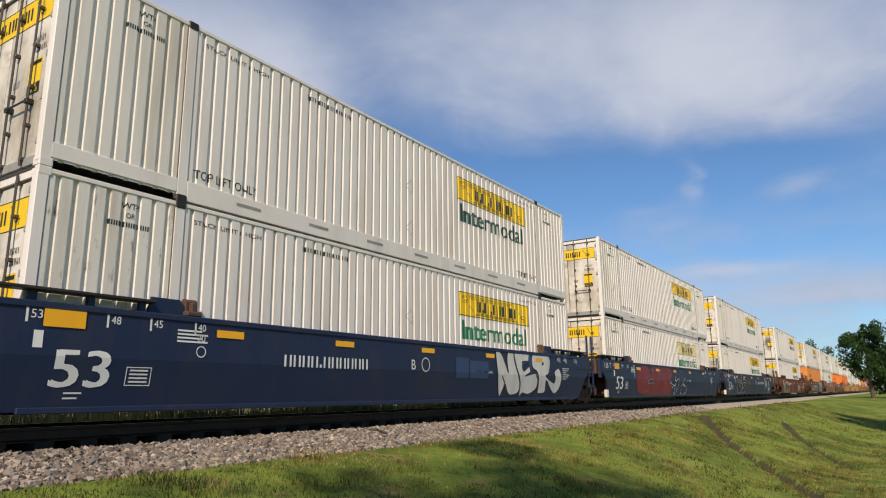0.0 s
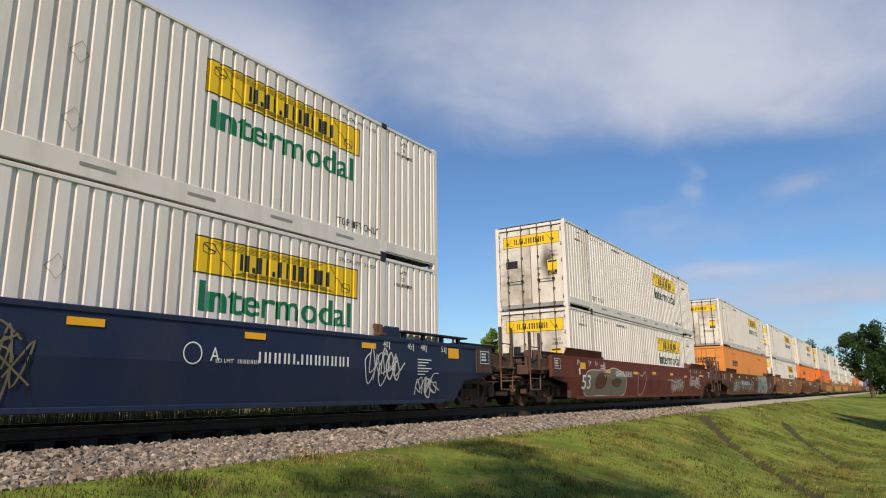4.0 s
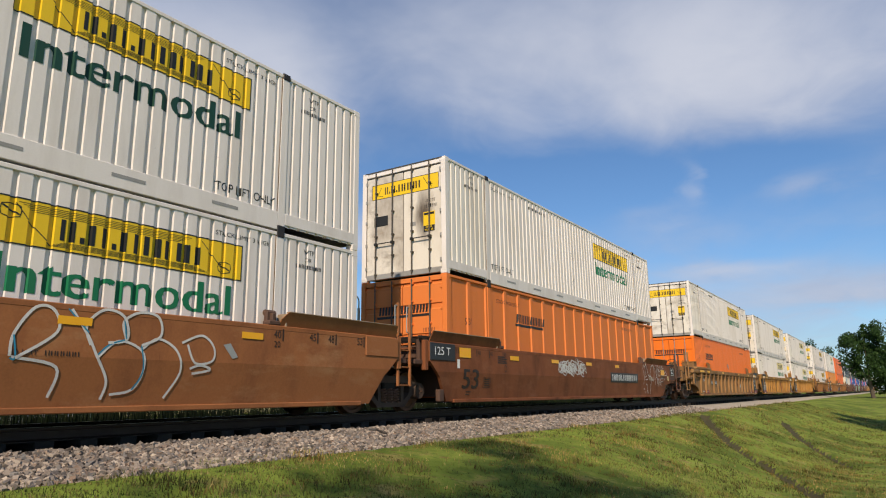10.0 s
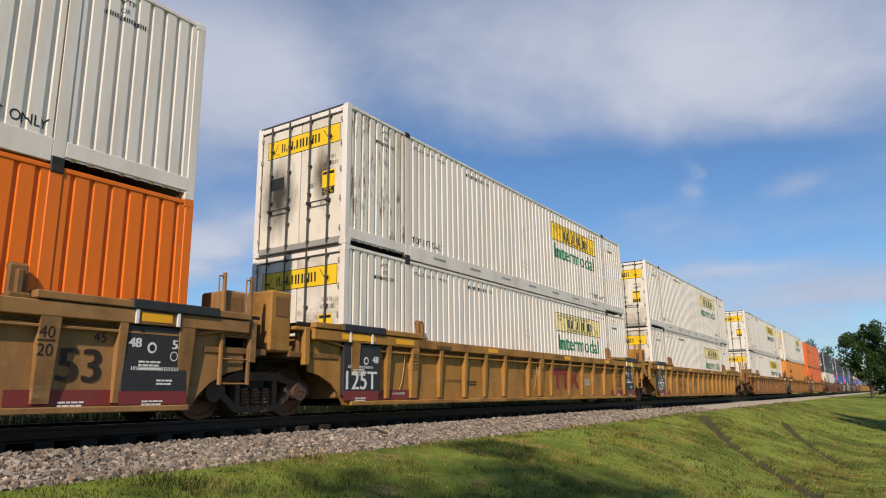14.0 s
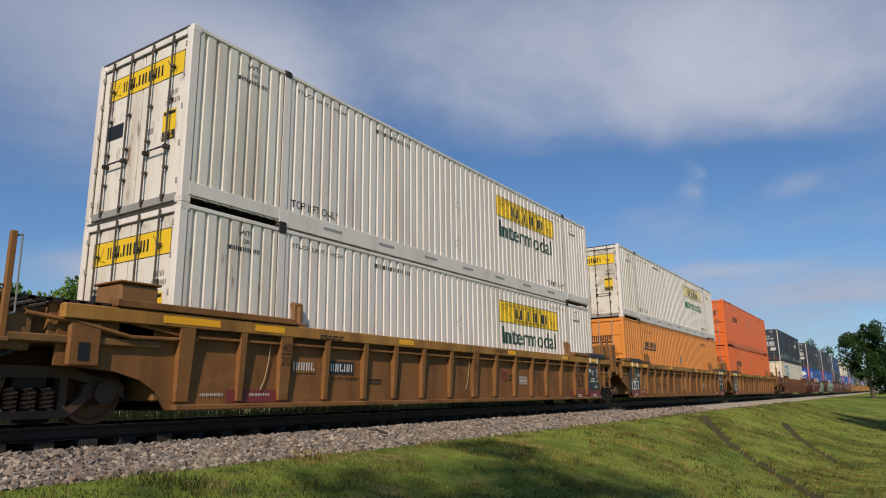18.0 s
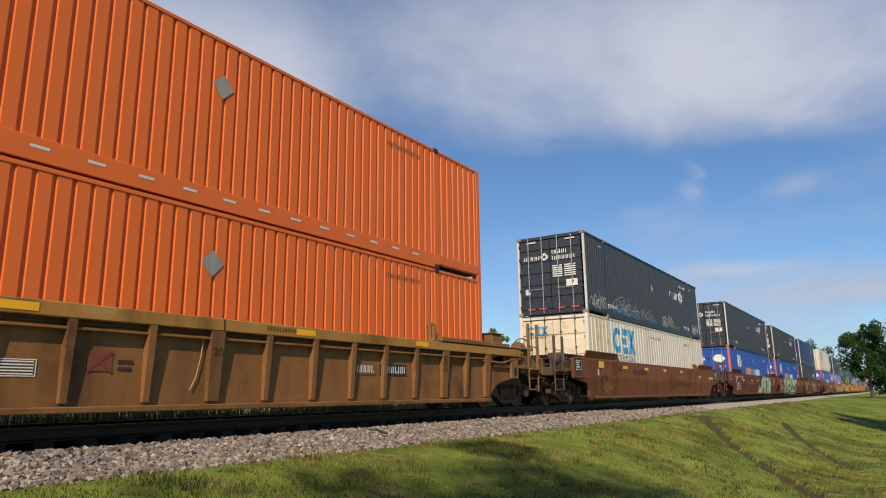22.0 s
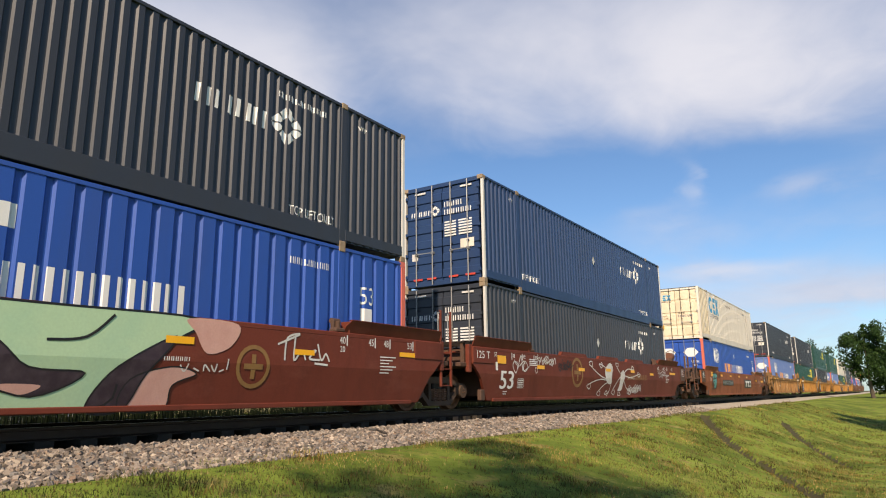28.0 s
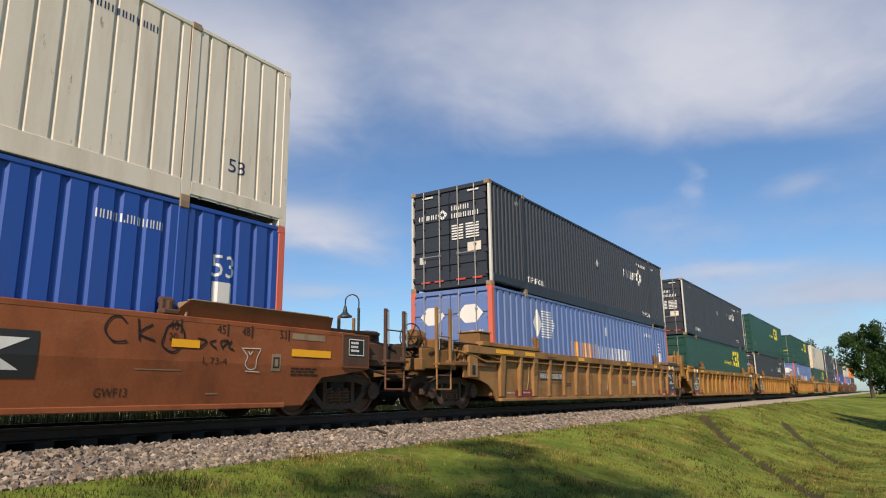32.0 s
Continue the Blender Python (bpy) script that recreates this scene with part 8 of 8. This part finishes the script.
    part("emblem_bar", on_car(bars([0.8] * 16, 0.16, 2.3, 0.25, 0.05), 10.1, 0.62, SIDE, 0.006), BROWNBLACK, UNITS[13])
    # maroon wagons
    plain_number(14, 3.65, 0.76, 2.7, 0.22, GOLD)
    paint_area(14, [(7.93, 0.26), (8.2, 0.52), (8.59, 0.82), (9.05, 0.46), (9.19, 0.25)], SPRAYPINK2, SPRAYK, 0.05, 0.006)
    paint_area(14, [(9.1, 0.24), (9.64, 1.12), (10.64, 1.44), (11.56, 1.39), (11.55, 0.22), (10.84, 0.22), (10.6, 0.6), (10.17, 0.56), (9.97, 0.23)], SPRAYMINT, SPRAYK, 0.05, 0.008)
    paint_area(14, [(11.14, 1.38), (13.49, 1.36), (13.5, 1.12), (12.79, 1.12), (12.99, 0.22), (12.14, 0.23), (12.05, 1.1), (11.2, 1.1)], SPRAYMINT, SPRAYK, 0.05, 0.01)
    paint_area(14, [(12.77, 1.0), (13.78, 1.27), (13.89, 0.9), (13.83, 0.24), (12.99, 0.22)], SPRAYMINT, SPRAYK, 0.05, 0.012)
    paint_area(14, [(10.26, 0.85), (10.59, 1.09), (10.7, 0.85)], SPRAYPLUM, None, 0.02, 0.014)
    paint_area(14, [(8.5, 0.29), (8.93, 0.63), (9.49, 0.49), (9.37, 0.25)], SPRAYW, SPRAYK, 0.02, 0.014)
    paint_area(15, [(2.26, 1.44), (2.94, 1.45), (5.14, 1.45), (8.64, 1.45), (10.89, 1.45), (10.55, 1.11), (9.85, 0.66), (9.42, 0.2), (6.51, 0.22), (3.91, 0.2), (2.45, 0.2)], SPRAYMINT, SPRAYK, 0.03, 0.005)
    paint_area(15, [(2.83, 0.2), (2.85, 0.43), (3.18, 0.57), (3.58, 0.4), (4.2, 0.47), (4.81, 0.35), (5.5, 0.5), (6.61, 0.52), (6.55, 0.24), (3.91, 0.21)], SPRAYAQUA, None, 0.02, 0.007)
    paint_area(15, [(3.48, 1.0), (3.65, 1.33), (3.89, 1.41), (3.87, 1.12), (3.77, 1.01)], SPRAYPLUM, SPRAYK, 0.022, 0.009)
    paint_area(15, [(3.36, 0.47), (3.58, 0.75), (4.2, 0.92), (4.04, 0.58), (3.87, 0.45), (3.55, 0.4)], SPRAYPLUM, SPRAYK, 0.022, 0.0094)
    paint_area(15, [(4.51, 0.74), (4.71, 0.92), (4.91, 0.92), (4.79, 0.75), (4.99, 0.68), (4.74, 0.5), (4.55, 0.47)], SPRAYPLUM, SPRAYK, 0.022, 0.0098)
    paint_area(15, [(5.21, 0.74), (5.42, 0.99), (5.71, 0.82), (5.59, 0.72)], SPRAYPLUM, SPRAYK, 0.022, 0.0102)
    paint_area(15, [(5.67, 0.96), (6.08, 1.2), (6.25, 1.05), (6.03, 0.84)], SPRAYPLUM, SPRAYK, 0.022, 0.0106)
    paint_area(15, [(7.07, 1.02), (7.33, 1.35), (7.69, 1.41), (7.51, 1.14)], SPRAYPLUM, SPRAYK, 0.022, 0.011)
    paint_area(15, [(6.9, 0.82), (7.28, 0.86), (7.4, 0.5), (7.05, 0.44)], SPRAYPLUM, SPRAYK, 0.022, 0.0114)
    paint_area(15, [(7.7, 0.86), (8.25, 1.02), (8.68, 0.71), (9.35, 0.65), (8.75, 0.37), (8.02, 0.62)], SPRAYPLUM, SPRAYK, 0.022, 0.0118)
    paint_area(15, [(9.42, 0.2), (9.67, 0.66), (10.23, 1.03), (10.59, 1.16), (10.17, 0.66), (9.9, 0.2)], SPRAYPLUM, SPRAYK, 0.022, 0.0122)
    paint_area(15, [(5.0, 0.22), (5.1, 0.37), (5.37, 0.41), (5.31, 0.21)], SPRAYPLUM, SPRAYK, 0.022, 0.0126)
    paint_area(15, [(5.49, 0.21), (5.82, 0.51), (6.05, 0.45), (5.95, 0.21)], SPRAYPLUM, SPRAYK, 0.022, 0.013)
    paint_area(15, [(4.21, 1.44), (4.61, 1.45), (4.9, 1.43), (4.62, 1.32), (4.4, 1.35)], SPRAYPLUM, SPRAYK, 0.022, 0.0134)
    paint_area(15, [(3.77, 0.71), (3.96, 0.83), (4.09, 0.76), (3.94, 0.56), (3.79, 0.58)], SPRAYPINK2, SPRAYK, 0.015, 0.016)
    paint_area(15, [(8.4, 0.51), (8.85, 0.5), (8.69, 0.4), (8.49, 0.42)], SPRAYPINK2, None, 0.015, 0.016)
    paint_lines(15, [[(2.75, 1.18), (2.99, 1.02), (3.33, 0.97), (3.91, 1.06), (4.15, 1.2), (4.46, 1.23)], [(2.95, 1.0), (2.83, 0.69), (3.13, 0.86), (3.27, 0.78), (3.5, 0.99)], [(4.62, 0.49), (5.22, 0.65), (6.11, 0.82)], [(5.97, 0.2), (6.44, 0.7), (6.86, 0.8)], [(8.84, 1.03), (9.31, 1.09), (9.65, 1.39)]], SPRAYK, 0.035, 0.017)
    paint_lines(15, [[(2.48, 0.8), (2.58, 1.16), (2.75, 0.99), (2.79, 0.2)], [(5.14, 1.45), (5.34, 1.27), (5.65, 1.45)], [(6.0, 1.37), (6.37, 1.2), (6.59, 1.42)], [(4.4, 0.22), (4.47, 0.4), (4.79, 0.45), (4.92, 0.37)], [(3.06, 0.57), (3.24, 0.45), (3.24, 0.24)], [(7.42, 0.45), (7.83, 0.2)]], SPRAYK, 0.03, 0.017)
    paint_area(15, [(2.32, 0.94), (2.59, 1.12), (2.75, 0.97), (2.79, 0.2), (2.45, 0.2)], SPRAYPINK2, SPRAYK, 0.03, 0.01)
    paint_area(15, [(2.26, 1.43), (2.9, 1.45), (2.79, 1.18), (2.57, 1.28)], SPRAYPINK2, SPRAYK, 0.03, 0.009)
    paint_area(15, [(9.86, 0.2), (9.95, 0.58), (10.53, 0.76), (10.94, 0.67), (10.58, 0.51), (10.49, 0.2)], SPRAYPINK2, SPRAYK, 0.02, 0.012)
    paint_area(15, [(10.75, 1.44), (11.62, 1.42), (11.51, 1.09), (11.09, 0.96), (10.88, 1.24)], SPRAYPINK2, None, 0.02, 0.012)
    paint_lines(15, [[(12.43, 1.17), (12.91, 1.36), (12.63, 1.28), (12.58, 0.92)], [(12.81, 1.32), (12.79, 0.93), (12.96, 1.09), (13.05, 0.94)], [(13.12, 1.05), (13.3, 1.11), (13.14, 0.97), (13.39, 0.95)], [(13.34, 1.22), (13.43, 0.95), (13.54, 1.06), (13.63, 0.93)], [(13.27, 0.89), (13.59, 0.87)]], SPRAYW, 0.035, 0.011)
    paint_lines(15, [[(10.66, 0.79), (10.73, 0.7), (10.79, 0.81)], [(10.88, 0.75), (10.97, 0.71)], [(11.05, 0.71), (11.06, 0.8), (11.16, 0.71)], [(11.17, 0.8), (11.24, 0.71), (11.27, 0.82)], [(11.32, 0.71), (11.4, 0.74)], [(11.47, 0.9), (11.45, 0.74)]], SPRAYW, 0.022, 0.011)
    for u, y, z, r in ((15, 11.95, 0.80, 0.30), (16, 5.27, 0.98, 0.41)):
        ring(u, y, z, r, GOLD, r * 0.22)
        for a, b, c, e in ((-0.62, 0.62, -0.14, 0.14), (-0.14, 0.14, -0.62, -0.16), (-0.14, 0.14, 0.16, 0.62)):
            part("emblem_patch", on_car(area([(y + a * r, z + c * r), (y + b * r, z + c * r), (y + b * r, z + e * r), (y + a * r, z + e * r)]), 0, 0, SIDE, 0.008), GOLD, UNITS[u])
    plain_number(16, 9.98, 0.82, 2.4, 0.2, GOLD)
    for a, b in ((7.2, 9.2), (10.1, 12.1), (4.1, 6.2)):
        part("side_guard", plate([(a, 1.46), (a + 0.12, 1.58), (b - 0.12, 1.58), (b, 1.46)], 1.40, 1.50), MAROON, UNITS[16])
    # pale curling tendrils
    for k, (y0, z0, y1, z1, turn) in enumerate(((8.1, 0.75, 6.3, 0.6, 1), (8.1, 0.8, 6.5, 1.25, -1), (8.2, 0.7, 7.2, 0.36, 1), (8.2, 0.8, 7.4, 1.3, 1), (8.3, 0.7, 7.9, 0.3, -1), (9.4, 0.95, 8.6, 0.4, 1), (9.5, 1.0, 9.0, 1.32, -1), (9.5, 0.95, 10.6, 1.2, 1), (9.5, 0.9, 10.3, 0.4, -1), (9.4, 1.0, 11.3, 1.05, -1), (9.3, 0.9, 9.2, 0.3, 1))):
        pts = [(y0, z0), ((y0 + y1) / 2, (z0 + z1) / 2 + 0.12 * turn)]
        r = 0.17
        for a in range(7):
            t = a * 0.9 * turn + (3.1 if y1 < y0 else 0.0)
            pts.append((y1 + r * math.cos(t), min(max(z1 + r * math.sin(t), 0.26), 1.38)))
            r *= 0.80
        paint_line(16, pts, SPRAYW, 0.034)
    paint_area(16, [(7.9, 0.7), (7.7, 1.05), (8.0, 1.3), (8.3, 1.36), (8.5, 1.2), (8.35, 0.9), (8.3, 0.66)], SPRAYW, None, 0.02)
    paint_area(16, [(9.15, 0.6), (9.3, 1.0), (9.6, 1.15), (9.75, 0.95), (9.55, 0.7), (9.4, 0.45), (9.0, 0.42)], SPRAYW, None, 0.02)
    for k in range(2):
        scrawl(16, 10.1, 0.34, 1.4, 0.25, 180 + k, SPRAYW, 0.024, 10)
    tag(UNITS[16], SIDE, 2.42, 1.12, 1.15, 0.28, 6, 186, SPRAYW, 0.03, 0.0, True)
    tag(UNITS[16], SIDE, 1.0, 0.88, 0.75, 0.34, 3, 187, SPRAYW, 0.03)
    tag(UNITS[16], SIDE, 3.9, 1.05, 0.9, 0.24, 5, 188, SPRAYK, 0.03)
    scrawl(16, 14.0, 1.0, 1.0, 0.25, 189, SPRAYW, 0.02, 9)
    # brown single wagon under the cream container
    paint_area(17, [(0.61, 1.01), (0.67, 0.78), (0.82, 0.6), (1.06, 0.51), (1.29, 0.61), (1.42, 0.81), (1.44, 1.09), (1.05, 1.04)], SPRAYTEAL2, SPRAYK, 0.04, 0.006)
    paint_area(17, [(0.52, 1.05), (0.61, 1.25), (0.77, 1.32), (1.07, 1.38), (1.42, 1.34), (1.71, 1.21), (1.52, 1.13), (1.05, 1.08), (0.96, 1.18), (0.9, 1.04), (0.79, 1.12), (0.71, 1.02)], SPRAYTEAL2, SPRAYK, 0.035, 0.01)
    paint_lines(17, [[(0.61, 1.27), (0.68, 1.45), (0.94, 1.45), (1.25, 1.45), (1.46, 1.45), (1.45, 1.34)], [(1.45, 1.34), (1.75, 1.4), (1.84, 1.24), (1.7, 1.0), (1.46, 0.93)]], SPRAYK, 0.03, 0.011)
    board(17, 3.0, 0.71, 3.1, 0.31, INKPLATE, SPRAYGREY)
    emblem_board(17, 9.72, 0.58, 2.5, 0.54)
    scrawl(17, 0.2, 1.3, 1.0, 0.06, 190, SPRAYK, 0.02, 9)
    paint_lines(17, [[(13.28, 1.3), (13.18, 1.38), (13.06, 1.35), (12.99, 1.2), (13.11, 1.06), (13.3, 1.07)], [(13.44, 1.37), (13.47, 1.08)], [(13.65, 1.31), (13.46, 1.18), (13.69, 1.1)], [(13.83, 1.16), (13.89, 1.31), (14.08, 1.33), (14.15, 1.12), (13.99, 0.96), (13.81, 1.04), (13.83, 1.17)], [(14.37, 1.17), (14.52, 1.14), (14.41, 1.04)], [(14.69, 1.16), (14.58, 1.12), (14.7, 1.04)], [(14.81, 1.07), (14.91, 1.16), (14.77, 1.15), (14.81, 1.04)], [(14.97, 1.17), (14.92, 1.07), (15.01, 1.04)]], SPRAYK, 0.024)
    part("stencil", on_car(text_mesh("GWF13", 0.11, 0.44), 12.96, 0.36, SIDE), BROWNBLACK, UNITS[17])
    part("notice_panel", on_car(panel(0.78, 0.10), 16.2, 1.27, SIDE), TANRUST, UNITS[17])
    part("notice_bar", on_car(text_rows(3, 0.74, 0.05), 16.2, 0.78, SIDE), BROWNBLACK, UNITS[17])
    sticker = part("sticker", on_car(panel(0.20, 0.27), 15.77, 0.74, SIDE), TANRUST, UNITS[17])
    part("stencil_frame", on_car(outline(0.13, 0.17, 0.025), 15.805, 0.79, SIDE, 0.006), BROWNBLACK, sticker)
    paint_lines(17, [[(15.16, 1.07), (15.54, 1.08)], [(15.18, 1.06), (15.28, 0.95), (15.24, 0.84), (15.32, 0.76), (15.44, 0.78), (15.46, 0.92), (15.53, 1.06)], [(15.30, 1.03), (15.33, 0.98), (15.37, 1.03)], [(15.26, 0.73), (15.54, 0.72)]], SPRAYW, 0.014)
    part("scratch", on_car(panel(0.70, 0.012), 13.45, 0.71, SIDE), TANRUST, UNITS[17])
    part("weld_bead", on_car(panel(0.22, 0.02), 14.60, 0.385, SIDE), TANRUST, UNITS[17])
    write(UNITS[17], "stencil", "L 73-4", 14.48, 0.82, 0.09, 0.42, BROWNBLACK, None, SIDE)
    for u in range(18, len(TRAIN)):
        if TRAIN[u][4] == "smooth":
            scrawl(u, 6.0, 0.4, 3.0, 0.6, 200 + u, SPRAYW, 0.04, 9)
    # sprayed lines on the charcoal container and its siblings
    box_ob = BOXES[13, HIGH]
    rng = random.Random(33)
    for y, w, h, n, mat in ((0.25, 1.55, 0.40, 5, SPRAYW), (2.6, 1.6, 0.60, 3, SPRAYGREY), (3.4, 1.9, 0.55, 4, SPRAYGREY), (2.6, 1.5, 0.2, 7, SPRAYBLUE), (4.3, 0.5, 0.2, 3, SPRAYBLUE), (5.2, 2.3, 0.50, 5, SPRAYGREY), (6.9, 1.2, 0.2, 8, SPRAYTEAL), (9.0, 1.9, 0.45, 6, SPRAYW), (10.7, 1.3, 0.16, 9, SPRAYLIME), (14.4, 1.2, 0.42, 6, SPRAYW)):
        tag(box_ob, HALF + 0.004, y, 0.24, w, h, n, rng.randrange(999), mat, 0.03)
    # darker or bleached lettering on some white containers
    for i, z, ink in ((0, HIGH, INKD), (3, HIGH, INKD), (3, LOW, INKD), (5, HIGH, INKD), (10, HIGH, INKD), (10, LOW, INKD)):
        for o in BOXES[i, z].children:
            if o.name.startswith("lettering"):
                o.material_slots[0].link = "OBJECT"
                o.material_slots[0].material = ink
    # wagons that have bleached or gathered more dust than others of their kind
    for u, mat in ((5, TAWNY), (7, DUSTY), (17, RUSSET), (18, DUSTY)):
        for o in UNITS[u].children:
            if o.type == "MESH" and o.data.materials and o.data.materials[0] == TRAIN[u][5]:
                o.material_slots[0].link = "OBJECT"
                o.material_slots[0].material = mat
    # smoke and scuffs on single doors: first the left leaf, then the right
    for i, z, leaf, mat in ((2, HIGH, 0, SOOTY), (3, HIGH, 1, STAINED), (5, HIGH, 0, SCUFFED), (5, LOW, 0, SCUFFED), (6, HIGH, 1, STAINED), (8, HIGH, 0, SOOTY), (8, HIGH, 1, STAINED), (8, LOW, 0, SCUFFED), (10, LOW, 0, SCUFFED), (10, HIGH, 1, STREAKED), (10, HIGH, 0, STREAKED)):
        door = [o for o in BOXES[i, z].children if o.name.split(".")[0] == "door"][leaf]
        door.material_slots[0].link = "OBJECT"
        door.material_slots[0].material = mat
    for i, z in ((1, LOW), (8, LOW), (9, LOW), (9, HIGH), (11, HIGH)):
        for o in BOXES[i, z].children:
            if o.name.startswith("sign_panel"):
                o.material_slots[0].link = "OBJECT"
                o.material_slots[0].material = PALESIGN


unit_marks()

def motions():
    """The train rolls past at a steady pace, towards the camera and by it, and its wheels turn."""
    for ob, y, z in MOVERS:
        walk(ob, [(t, pose(XC, y - s, z)) for t, s in GONE])
    first = WHEELS[0]
    ts, ss = [t for t, _ in GONE], [s for _, s in GONE]
    n = 960
    walk(first, [(t, pose(0, 0, 0, degrees_of(float(np.interp(t, ts, ss))))) for t in [32.0 * i / n for i in range(n + 1)]])
    for w in WHEELS[1:]:
        w.rotation_mode = "QUATERNION"
        keys = w.animation_data_create()
        keys.action = first.animation_data.action
        keys.action_slot = first.animation_data.action_slot


def degrees_of(gone):
    return (gone / 0.425 * 180 / math.pi) % 360.0


motions()
